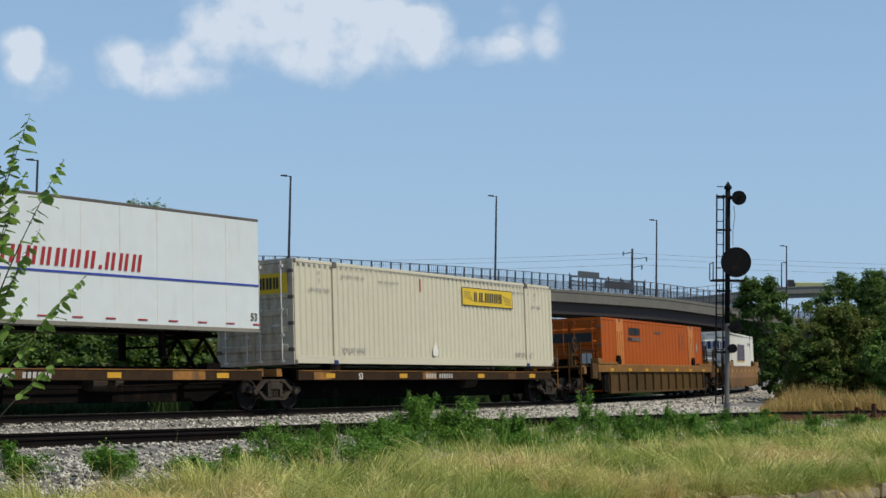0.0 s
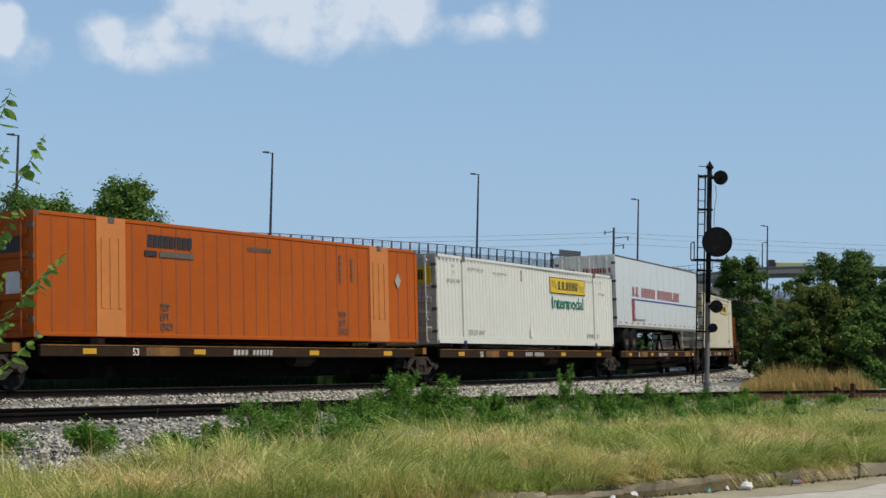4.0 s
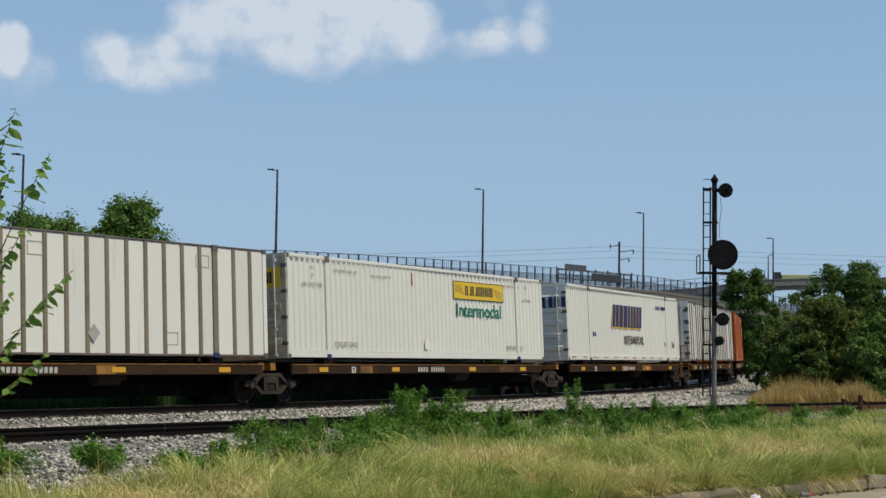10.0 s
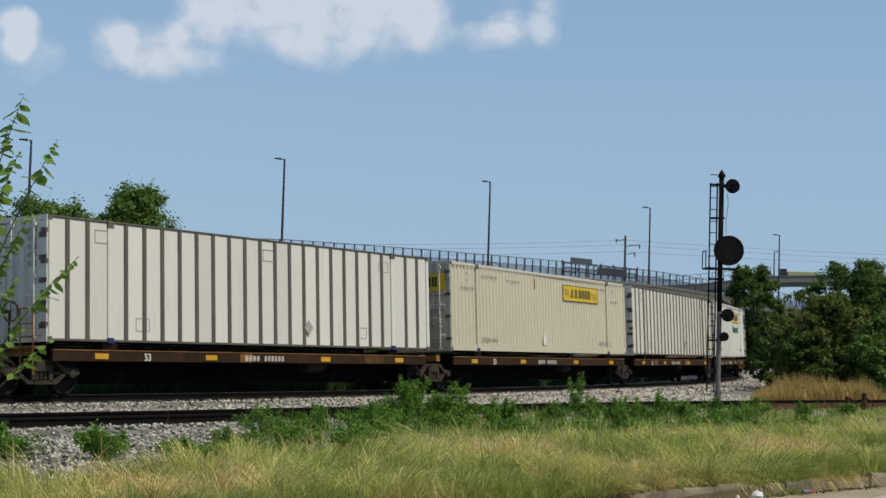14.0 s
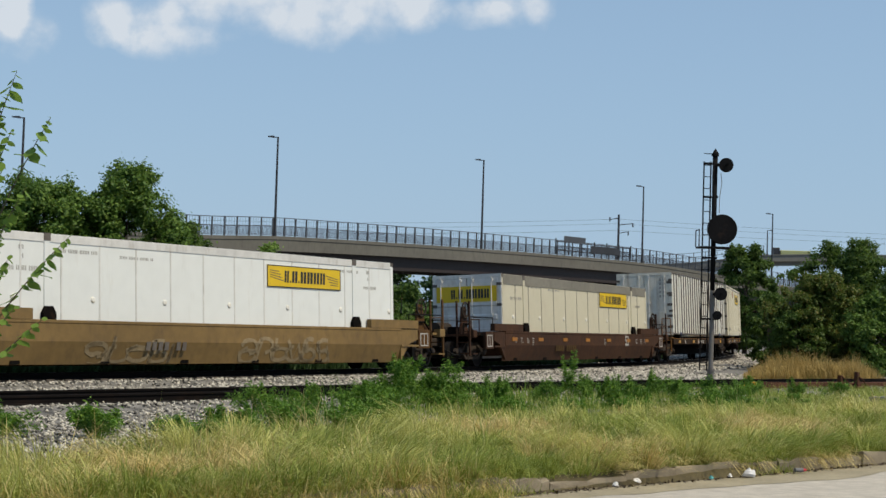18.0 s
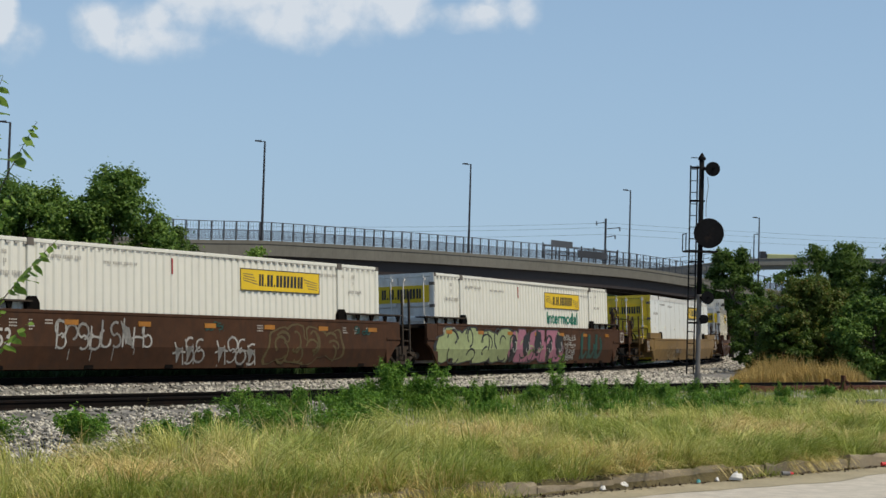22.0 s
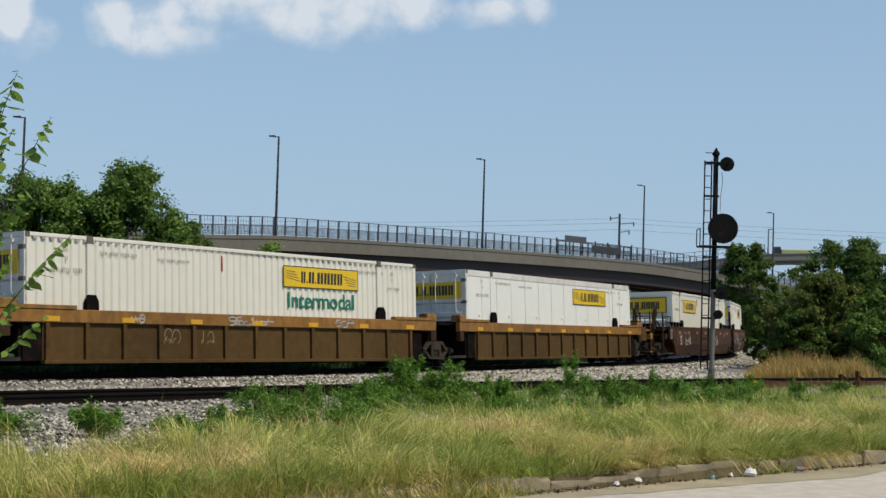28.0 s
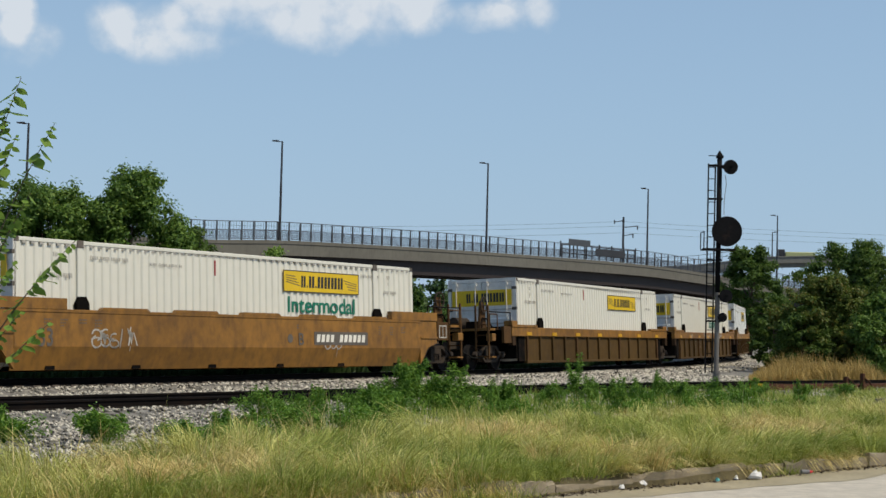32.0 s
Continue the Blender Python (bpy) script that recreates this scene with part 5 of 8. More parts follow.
def orange_box(u, lift, label):
    c = thing("container", label, "container", "containers on the train")
    m = M["orange"]
    frame_rails(c, m, bottom_h=.12)
    for s in (-1, 1):
        part("side_wall", Build().box(-HL + .12, HL - .12, min(s * (HW - .06), s * (HW - .02)), max(s * (HW - .06), s * (HW - .02)), .1, H - .08), m, c)
    n = 30
    for i in range(1, n):
        x = -HL + L * i / n
        part("panel_seam", Build().prism([(x - .03, -HW + .02, .12), (x - .014, -HW + .010, .12), (x + .014, -HW + .010, .12), (x + .04, -HW + .02, .12)], (0, 0, H - .22)), M["orangeseam"], c)
    for x in (-5.65, 6.0):
        p = part("lift_panel", Build().box(x - .5, x + .5, -HW - .004, -HW + .02, .04, H - .02), M["palorange"], c, "faded lighter orange lift panel")
        for k in (-.3, 0, .3):
            part("slot", Build().box(x + k - .05, x + k + .05, -HW - .02, -HW - .004, .7, 2.4, .015), M["palorange"], p)
        part("lift_casting", Build().box(x - .1, x + .1, -HW - .02, -HW + .03, H - .14, H + .005), M["rib"], c)
    b = Build()
    xx = -4.35
    for q in (.17, .15, .17, .19, .15, .06, .17, .16, .17):
        b = Build()
        bars(b, xx, -HW, H - .62, [q], .30, 0, .08)
        part("letter_bar", b, M["black"], c)
        xx += q + .035
    part("name_underline", Build().box(-4.45, -4.0, -HW - .006, -HW + .006, H - .86, H - .72), M["black"], c)
    part("name_underline", Build().box(-3.9, -2.6, -HW - .006, -HW + .006, H - .86, H - .72), M["rib"], c)
    bb = Build()
    bars(bb, -.35, -HW, H - .5, [.08] * 9, .11, .04)
    for k in range(5):
        bb.box(3.9, 4.0, -HW - .004, -HW + .007, H - .5 - k * .17, H - .38 - k * .17)
        bb.box(4.5, 4.6, -HW - .004, -HW + .007, H - .55 - k * .14, H - .45 - k * .14)
    tagged(part("small_print", bb, M["rib"], c), kind="stuff")
    for x in (-3.9, 3.85):
        for k, t in enumerate(("TOP", "LIFT", "ONLY")):
            words("painted_word", t, .17, M["rib"], c, x, -HW - .006, .72 - k * .24, squeeze=.8)
    part("placard", Build().prism([(6.85, -HW - .01, 1.9), (7.02, -HW - .01, 1.66), (7.19, -HW - .01, 1.9), (7.02, -HW - .01, 2.14)], (0, -.006, 0)), M["printshade"], c)
    doors(c, m, False)
    part("end_lettering", Build().box(-HL - .07, -HL - .058, -.9, .9, H - .95, H - .6), M["black"], c)
    part("end_label", Build().box(-HL - .07, -HL - .058, -.9, -.45, 1.0, 1.5), M["doorgrey"], c)
    return rides(c, u, CHORD, lift)


def swift_box(u, lift, label):
    c = thing("container", label, "container", "containers on the train")
    m = M["white"]
    frame_rails(c, m, bottom_h=.22)
    part("side_wall", corrugated(-HL + .13, HL - .13, -HW + .012, .21, H - .09, 0.27, 0.034), m, c)
    part("side_wall", Build().box(-HL + .12, HL - .12, HW - .05, HW - .012, .18, H - .09), m, c)
    # painted rib shadows under the top rail, as a row of grey dashes
    ap = Build()
    for i in range(58):
        x = -HL + .3 + i * (L - .6) / 57
        ap.box(x - .04, x + .07, -HW + .006, -HW + .02, H - .17, H - .11)
    tagged(part("top_trim", ap, M["printshade"], c), kind="stuff")
    lift_posts(c, m, (-5.4, 6.0))
    for off, mm in ((0.05, "gold"), (0.0, "navy")):
        y = -HW - .012 + (.004 if off else 0)
        zt, hgt = H - 1.52 - off, .92
        x = -2.4 - off
        for wdt in (.80, 1.14, .28, .74, .78):
            sl, b = .22 * hgt, Build()
            n = max(1, round(wdt / .46))
            w = wdt / (n + (n - 1) * .22)
            for k in range(n):
                q = x + k * w * 1.22
                b.prism([(q, y, zt), (q + w, y, zt), (q + w + sl, y, zt + hgt), (q + sl, y, zt + hgt)], (0, -.006, 0))
            part("name_bar", b, M[mm], c, "slanted bars in place of a painted name")
            x += wdt + .12
    words("painted_word", "INTERMODAL", .36, M["rib"], c, -.85, -HW - .012, H - 2.2, squeeze=.98)
    words("painted_word", "53 ft", .24, M["navy"], c, 6.75, -HW - .012, .62, squeeze=.8)
    b = Build()
    bars(b, 4.4, -HW, H - .62, [.1, .12, .1, .1, -.1, .09, .09, .09, .09, .09, .09], .16, .05)
    bars(b, -5.0, -HW, .95, [.16, .16], .18, .08)
    bars(b, 5.6, -HW, .65, [.14], .18, .08)
    tagged(part("number_bar", b, M["navy"], c), kind="stuff")
    rm = Build()
    for i in range(12):
        x = -HL + .45 + i * 1.36
        rm.box(x, x + .16, -HW - .008, -HW + .004, .09, .15).box(x + .3, x + .42, -HW - .008, -HW + .004, .09, .15)
    tagged(part("marker_strip", rm, M["red"], c), kind="stuff")
    doors(c, m, False)
    e = Build()
    y = .95
    for wd in (.35, .5, .25, .45, .45):
        e.box(-HL - .07, -HL - .058, y - wd * .36, y, H - .9, H - .5).box(-HL - .07, -HL - .058, y - wd, y - wd * .64, H - .9, H - .5)
        y -= wd + .06
    part("end_lettering", e, M["navy"], c)
    part("end_plate", Build().box(-HL - .07, -HL - .058, .1, .95, .5, .85), M["gold"], c)
    return rides(c, u, CHORD, lift)


def trailer(u, lift, label):
    """A 53 foot road trailer riding on its own wheels and on a hitch."""
    c = thing("road_trailer", label, "trailer", "trailers on the train")
    m = M["trailerwhite"]
    z0, z1 = 0.98, 4.0
    part("box", Build().box(-HL, HL, -HW + .01, HW - .01, z0 + .1, z1 - .05), m, c, "glossy white trailer box")
    part("top_rail", Build().box(-HL - .01, HL + .01, -HW, HW, z1 - .08, z1, .015), M["rib"], c, "dark top rail")
    part("bottom_rail", Build().box(-HL, HL, -HW, -HW + .08, z0, z0 + .11, .01).box(-HL, HL, HW - .08, HW, z0, z0 + .11, .01), M["topband"], c, "dull grey bottom rail")
    for i in range(1, 13):
        x = -HL + L * i / 13
        part("panel_seam", Build().box(x - .016, x + .016, -HW + .006, -HW + .014, z0 + .11, z1 - .08), M["doorgrey"], c)
    zt, hh = z1 - 1.65, .42
    x = -HL + 2.75
    for q in (.34, .08, .34, .08, -.3, .36, .34, .34, .34, .34, .34, -.3, .33, .36, .34, .33, .36, .34, .36, .1, .34, .33, .34):
        if q > 0:
            b = Build()
            bars(b, x, -HW - .002, zt, [q * .30, q * .30] if q > .1 else [q], hh if q > .1 else .1, q * .26, .18)
            part("letter_bar", b, M["red"], c)
        x += abs(q) + .10
    part("stripe_foot", Build().box(-HL + 2.62, -HL + 2.95, -HW - .008, -HW + .006, z0 + .3, zt - .15), M["red"], c)
    part("stripe", Build().box(-HL + 2.62, HL - .02, -HW - .008, -HW + .006, zt - .15, zt - .10).box(-HL + 3.05, -HL + 3.1, -HW - .008, -HW + .006, z0 + .3, zt - .15), M["blue"], c, "thin blue stripe")
    rm = Build()
    for i in range(16):
        xx = -HL + .3 + i * 1.05
        rm.box(xx, xx + .32, -HW - .008, -HW, z0 + .2, z0 + .235)
    tagged(part("marker_strip", rm, M["red"], c), kind="stuff")
    b = Build()
    bars(b, -HL + 3.15, -HW - .002, z0 + .32, [.08] * 14, .1, .05)
    tagged(part("small_print", b, M["printshade"], c), kind="stuff")
    words("painted_word", "53", .2, M["rib"], c, HL - .35, -HW - .006, z0 + .32)
    doors(c, M["doorsoiled"], False, -HL, z0, W, z1 - z0, ribs=0)
    for row, ws in ((0, (.2, .06, .2, .06, -.2, .2, .2, .2, .2, .2)), (1, (.2, .2, .2, .2, .2, .2, .2, .2, .2))):
        y = HW - .3
        for wd in ws:
            if wd > 0:
                e = Build()
                for o in ((0, .34), (.66, 1)) if wd > .1 else ((0, 1),):
                    e.box(-HL - .07, -HL - .058, y - wd * o[1], y - wd * o[0], z1 - .75 - row * .3, z1 - (.55 if wd > .1 else .69) - row * .3)
                part("letter_bar", e, M["red"], c)
            y -= abs(wd) + .04
    part("underframe", Build().box(-HL + .3, -HL + 4.5, -.55, .55, .75, z0 + .02).box(-HL + .3, HL - .5, -.06, .06, .95, 1.05), M["under"], c)
    for x in (-HL + 1.7, -HL + 2.95):
        part("axle", Build().cyl((x, -1.1, .52), (x, 1.1, .52), .07, n=10), M["under"], c)
        for s in (-1, 1):
            for y in (s * 1.12, s * .80):
                w = part("wheel", Build().lathe([(.28, -.13), (.40, -.14), (.49, -.12), (.515, -.08), (.515, .08), (.49, .12), (.40, .14), (.28, .13)], (x, y, .52), n=24), M["rubber"], c, "black tyre")
                part("rim", Build().lathe([(.001, s * .02), (.12, s * .02), (.14, s * -.02), (.24, s * -.02), (.285, s * .12)], (x, y, .52), n=20), M["dirtyrim"], w)
    leg = Build()
    for y in (-.7, .7):
        leg.box(HL - 3.1, HL - 2.96, y - .07, y + .07, .32, z0)
        leg.box(HL - 3.2, HL - 2.86, y - .14, y + .14, .30, .34)
    leg.tube([(HL - 3.03, -.7, .6), (HL - 3.03, .7, .6)], .03, 6).tube([(HL - 3.03, -.7, .95), (HL - 4.6, -.4, 1.05)], .03, 6).tube([(HL - 3.03, -.7, .5), (HL - 1.9, -.5, 1.05)], .03, 6)
    part("landing_gear", leg, M["under"], c)
    part("mud_flap", Build().box(-HL + .6, -HL + .62, -1.25, -.65, .35, .95), M["rubber"], c)
    return rides(c, u, CHORD, lift)


SPINE_LIFT = 1.2


def spine_unit(u, label, end=0, loaded_trailer=False, mark=True):
    """One platform of a spine car: a deep centre sill with cross arms and narrow side sills."""
    c = thing("spine_car", label, "rail car", "spine cars of the train")
    top = SPINE_LIFT - .02
    half = 8.2
    # sill and cross arms carry the underside's shade in their colour
    part("centre_sill", Build().prism([(-half, -.33, top - .28), (-half, -.33, top - .04), (half, -.33, top - .04), (half, -.33, top - .28), (half - 1.5, -.33, .26), (-half + 1.5, -.33, .26)], (0, .66, 0)), M["under"], c, "deep centre sill with the shade under the load in its colour")
    s = part("side_sill", Build().box(-half + .25, half - .25, -1.27, -1.19, top - .42, top - .17, .012), M["sill"], c, "sooty side sill with patches of yellow")
    rs = random.Random(int(-u * 7))
    for x in (-7.2, -4.4, -1.2, 1.9, 4.6):
        w = rs.uniform(.5, 1.5)
        if rs.random() < .4:
            part("sill_patch", Build().box(x, min(x + w, half - .3), -1.274, -1.268, top - .40, top - .19), M[rs.choice(("yellowcar", "rustgear"))], c, "patch of weathered yellow paint")
    part("side_sill", Build().box(-half + .25, half - .25, 1.19, 1.27, top - .42, top - .17, .012), M["sill"], c)
    part("top_flange", Build().box(-half + .25, half - .25, -1.285, -1.19, top - .168, top - .145), M["yellowcar"], c, "worn yellow edge of the sill")
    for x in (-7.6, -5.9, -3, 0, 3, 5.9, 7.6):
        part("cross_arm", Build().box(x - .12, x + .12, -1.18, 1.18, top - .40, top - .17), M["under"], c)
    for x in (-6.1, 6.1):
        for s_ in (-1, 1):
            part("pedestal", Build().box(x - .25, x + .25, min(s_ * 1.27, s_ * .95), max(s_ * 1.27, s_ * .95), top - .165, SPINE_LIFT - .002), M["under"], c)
    for x in (-6.6, -2.6, 2.4, 6.2):
        part("reflector", Build().box(x, x + .45, -1.280, -1.27, top - .36, top - .23), M["yelmark"], c)
    if mark:
        b = Build()
        bars(b, -1.0, -1.275, top - .37, [.11, .11, .12, .11, -.12, .1, .1, .1, .1, .1, .1], .14, .05, .12)
        tagged(part("number_bar", b, M["chalk"], c), kind="stuff")
        words("painted_word", "53", .18, M["whiteprint"], c, -4.9, -1.274, top - .39)
    part("air_hose_pipe", Build().tube([(-half, -.45, .75), (-2, -.45, .6), (2, -.45, .6), (half, -.45, .75)], .025, 6), M["under"], c)
    part("brake_cylinder", Build().cyl((2.4, -.62, .72), (3.2, -.62, .72), .2, n=14).cyl((3.2, -.62, .72), (3.5, -.62, .72), .08, n=8), M["truck"], c)
    if loaded_trailer:
        part("trailer_runway", Build().box(-half + .3, -half + 5.2, -1.24, -.55, top - .23, 1.028).box(-half + .3, -half + 5.2, .55, 1.24, top - .23, 1.028), M["under"], c)
        h = Build()
        for y in (-.45, .45):
            h.tube([(6.0, y, top), (6.6, y, top + .72), (7.2, y, top)], .05, 6)
        h.box(6.2, 7.0, -.6, .6, top + .72, top + .8)
        part("hitch", h, M["under"], c, "folding steel trailer hitch")
    for e in (-1, 1):
        part("end_beam", Build().box(min(e * half, e * (half + .25)), max(e * half, e * (half + .25)), -.9, .9, top - .3, top - .1), M["yellowcar"], c)
    if end:
        x = end * 8.55
        part("coupler", Build().box(min(x, x + end * .75), max(x, x + end * .75), -.12, .12, .72, .98), M["truck"], c)
        part("end_platform", Build().box(min(end * half, x), max(end * half, x), -1.3, 1.3, top - .14, top - .08), M["yellowcar"], c)
        hr = Build()
        hr.tube([(x, -1.25, .45), (x, -1.25, 1.95), (x, -.85, 1.95), (x, -.85, .45)], .02, 6)
        for z in (.6, .95, 1.3, 1.6):
            hr.cyl((x, -1.25, z), (x, -.85, z), .014, n=6)
        part("ladder", hr, M["yellowcar"], c)
        part("brake_wheel", Build().lathe([(.21, -.02), (.25, -.02), (.25, .02), (.21, .02), (.21, -.02)], (x, -.55, 1.9), n=18).cyl((x, -.5, 1.9), (x, -.3, 1.9), .04, n=8).tube([(x, -.55, 1.65), (x, -.55, 2.15)], .015, 5).tube([(x, -.5, 1.2), (x, -.5, 1.9)], .03, 6), M["truck"], c)
    return rides(c, u, CHORD)


def well_unit(u, kind, label, half=9.75, couple=(True, True), tone="browncar", top=1.27, marks=True, graffiti="", wide=7.95, stencil=(), number=None, lumps=False):
    """A well car unit: two side sheets round the load, end platforms over the trucks."""
    c = thing("well_car", label, "rail car", "well cars of the train")
    m = M[tone]
    wl = wide + .35          # half length of the well
    for s in (-1, 1):
        y = s * 1.46
        if kind == "smooth":
            ring = [(y, top), (y, .70), (y - s * .16, .17), (y - s * .18, .17), (y - s * .03, .70), (y - s * .03, top)]
            b = Build().prism([(-wl, a, z) for a, z in ring], (2 * wl, 0, 0))
            part("side_sheet", b, m, c)
            part("top_chord", Build().box(-wl, wl, min(y + s * .015, y - s * .12), max(y + s * .015, y - s * .12), top - .03, top + .05, .012), m, c)
        else:
            part("top_chord", Build().box(-wl, wl, min(y, y - s * .14), max(y, y - s * .14), top - .31, top, .015), M["ochrecar"] if kind == "ribbed" else m, c, "yellow top chord with reflectors")
            part("side_sheet", Build().box(-wl + .6, wl - .6, min(y - s * .08, y - s * .14), max(y - s * .08, y - s * .14), .26, top - .30), M["panelbrown"], c)
            part("bottom_chord", Build().box(-wl + .6, wl - .6, min(y, y - s * .14), max(y, y - s * .14), .18, .27, .012), M["panelbrown"], c)
            n = 13
            for k in range(n):
                x = -wl + .7 + (2 * wl - 1.4) * k / (n - 1)
                part("side_post", Build().box(x - .06, x + .06, min(y - s * .003, y - s * .1), max(y - s * .003, y - s * .1), .25, top - .31), M["panelbrown"] if k % 4 else M["rustgear"], c)
        # tapered ends of the sheet, or a bare chord, over the truck
        for e in (-1, 1):
            x0, x1 = e * wl, e * (half - .75)
            lo, hi = min(x0, x1), max(x0, x1)
            if kind == "smooth":
                part("end_sheet", Build().prism([(x0, y - s * .1, top + .03), (x1, y - s * .1, top + .03), (x1, y - s * .1, .86), (x0 + e * .45, y - s * .1, .72), (x0, y - s * .1, .2)], (0, s * .09, 0)), m, c)
                part("end_stiffener", Build().box(lo, hi, min(y + s * .02, y - s * .02), max(y + s * .02, y - s * .02), top - .5, top - .44), m, c)
            else:
                # web painted near-black for the shade below the chord
                part("end_web", Build().box(min(x0 - e * .6, x0), max(x0 - e * .6, x0), min(y - s * .08, y - s * .14), max(y - s * .08, y - s * .14), .26, top - .31), M["under"], c)
                part("end_chord", Build().box(lo, hi, min(y, y - s * .14), max(y, y - s * .14), top - .31, top - .01, .015), M["ochrecar"], c)
                part("end_bracket", Build().box(min(x1, x1 - e * .3), max(x1, x1 - e * .3), min(y + s * .006, y - s * .14), max(y + s * .006, y - s * .14), top - .62, top - .31), M["sill"], c)
                part("end_block", Build().box(min(x1, x1 - e * .5), max(x1, x1 - e * .5), min(y, y - s * .3), max(y, y - s * .3), top, top + .22, .02), M["ochrecar"], c)
            if kind == "smooth" and tone == "browncar" and top > 1.3:
                # walkway grating on short struts
                a0, a1 = e * 6.2, e * (half - .6)
                part("walkway", Build().box(min(a0, a1), max(a0, a1), min(y + s * .02, y - s * .34), max(y + s * .02, y - s * .34), top + .22, top + .26), M["truck"], c, "narrow dark walkway grating")
                for k in range(4):
                    xs = a0 + (a1 - a0) * (.22 + .24 * k)
                    part("walkway_strut", Build().prism([(xs - .10, y - s * .02, top + .22), (xs + .10, y - s * .02, top + .22), (xs + .04, y - s * .02, top + .05), (xs - .04, y - s * .02, top + .05)], (0, -s * .06, 0)), M["under"], c)
            else:
                part("end_cap_rail", Build().box(min(e * (wl - 1.6), x1), max(e * (wl - 1.6), x1), min(y + s * .02, y - s * .14), max(y + s * .02, y - s * .14), top + .051 if kind == "smooth" else top + .004, top + (.3 if kind == "smooth" else .09)), m if kind == "smooth" else M["ochrecar"], c)
    for e in (-1, 1):
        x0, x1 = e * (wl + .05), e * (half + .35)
        # ribbed cars: bulkhead coloured near-black for the shade at the well's end
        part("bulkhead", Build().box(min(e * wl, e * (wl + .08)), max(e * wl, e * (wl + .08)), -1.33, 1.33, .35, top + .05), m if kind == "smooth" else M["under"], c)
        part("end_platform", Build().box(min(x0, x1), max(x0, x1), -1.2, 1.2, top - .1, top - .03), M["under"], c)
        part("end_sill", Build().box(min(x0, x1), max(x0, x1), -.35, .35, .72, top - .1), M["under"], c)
        if (couple[0] and e < 0) or (couple[1] and e > 0):
            x2 = e * (half + 1.5)
            part("coupler", Build().box(min(x1, x2), max(x1, x2), -.13, .13, .70, .96, .02), M["truck"], c)
            part("platform_extension", Build().box(min(x1, e * (half + .95)), max(x1, e * (half + .95)), -1.3, 1.3, top - .12, top - .05), m, c)
            xe = e * (half + .95)
            hr = Build()
            for yy in (-1.3, -.85):
                hr.box(xe - .035, xe + .035, yy - .025, yy + .025, .35, 2.15)
            for z in (.45, .8, 1.15, 1.5):
                hr.cyl((xe, -1.3, z), (xe, -.85, z), .018, n=6)
            gear = m if kind == "smooth" and tone == "browncar" else M["rustgear"]
            part("ladder", hr, gear, c)
            part("brake_wheel", Build().lathe([(.24, -.02), (.28, -.02), (.28, .02), (.24, .02), (.24, -.02)], (e * (half + .35), -.9, top + .75), n=18).tube([(e * (half + .35) - .26, -.9, top + .75), (e * (half + .35) + .26, -.9, top + .75)], .016, 5).tube([(e * (half + .35), -.9, top + .5), (e * (half + .35), -.9, top + 1.0)], .016, 5), M["truck"], c)
            part("brake_stand", Build().prism([(e * (half + .05), -.86, top - .05), (e * (half + .65), -.86, top - .05), (e * (half + .48), -.86, top + .85), (e * (half + .22), -.86, top + .85)], (0, .08, 0)), gear, c)
            part("side_plate", Build().box(min(e * (half - .7), e * (half - .05)), max(e * (half - .7), e * (half - .05)), -1.45, -1.36, top - .55, top + .02, .01), gear, c)
            wf = Build()
            for q in ((.0, .44, .0, .035), (.0, .44, .365, .4), (.0, .035, .0, .4), (.405, .44, .0, .4), (.205, .235, .0, .4)):
                xa = e * (half - .38) - .22
                wf.box(xa + q[0], xa + q[1], -1.456, -1.45, top - .48 + q[2], top - .48 + q[3])
            if kind == "smooth":
                part("stencil_frame", wf, M["chalk"], c, "white stencilled square")
            part("hand_rail", Build().tube([(e * (half + .2), -1.32, top - .1), (e * (half + .2), -1.32, top + .42), (e * (half + .85), -1.32, top + .42), (e * (half + .85), -1.32, top - .1)], .02, 6), gear, c)
            part("air_hose", Build().tube([(e * (half + .5), -1.0, .75), (e * (half + .75), -1.05, .42), (e * (half + 1.15), -.8, .4), (e * (half + 1.4), -.4, .7)], .025, 6), M["rubber"], c)
            part("brake_rigging", Build().tube([(e * (half - .2), -1.0, top - .06), (e * (half + .1), -.9, top + .28), (e * (half + .5), -.9, top + .3), (e * (half + .8), -1.0, top - .08)], .03, 6).box(min(e * (half + .1), e * (half + .5)), max(e * (half + .1), e * (half + .5)), -.7, -.3, top - .05, top + .2), M["under"], c)
            part("air_reservoir", Build().cyl((e * (half - .9), .35, top + .18), (e * (half + .1), .35, top + .18), .2, n=12), M["truck"], c)
            part("walkway_rail", Build().tube([(e * (half - 1.0), -1.3, top + .15), (e * (half - 1.0), -1.3, top + .5), (e * (half + .9), -1.3, top + .5)], .02, 6), M["rail"], c)
            part("end_lamp_box", Build().box(min(e * (half + .6), e * (half + .9)), max(e * (half + .6), e * (half + .9)), -1.42, -1.2, .95, 1.2, .02), m, c)
            part("step", Build().box(min(xe - e * .05, xe - e * .4), max(xe - e * .05, xe - e * .4), -1.4, -1.1, .4, .44), m, c)
        else:
            if e < 0 or kind != "smooth":
                continue
            up = Build()
            for q in (.02, .42):
                up.box(e * (half - q) - .03, e * (half - q) + .03, -1.36, -1.30, .55, 2.5)
            for z in (.6, .95, 1.3):
                up.cyl((e * (half - .02), -1.33, z), (e * (half - .42), -1.33, z), .018, n=6)
            part("ladder", up, M["truck"], c, "tall dark ladder beside the shared truck")
    for k in range(6):
        x = -wl + 1.2 + k * (2 * wl - 2.4) / 5
        part("floor_beam", Build().box(x - .15, x + .15, -1.33, 1.33, .18, .268), M["under"], c)
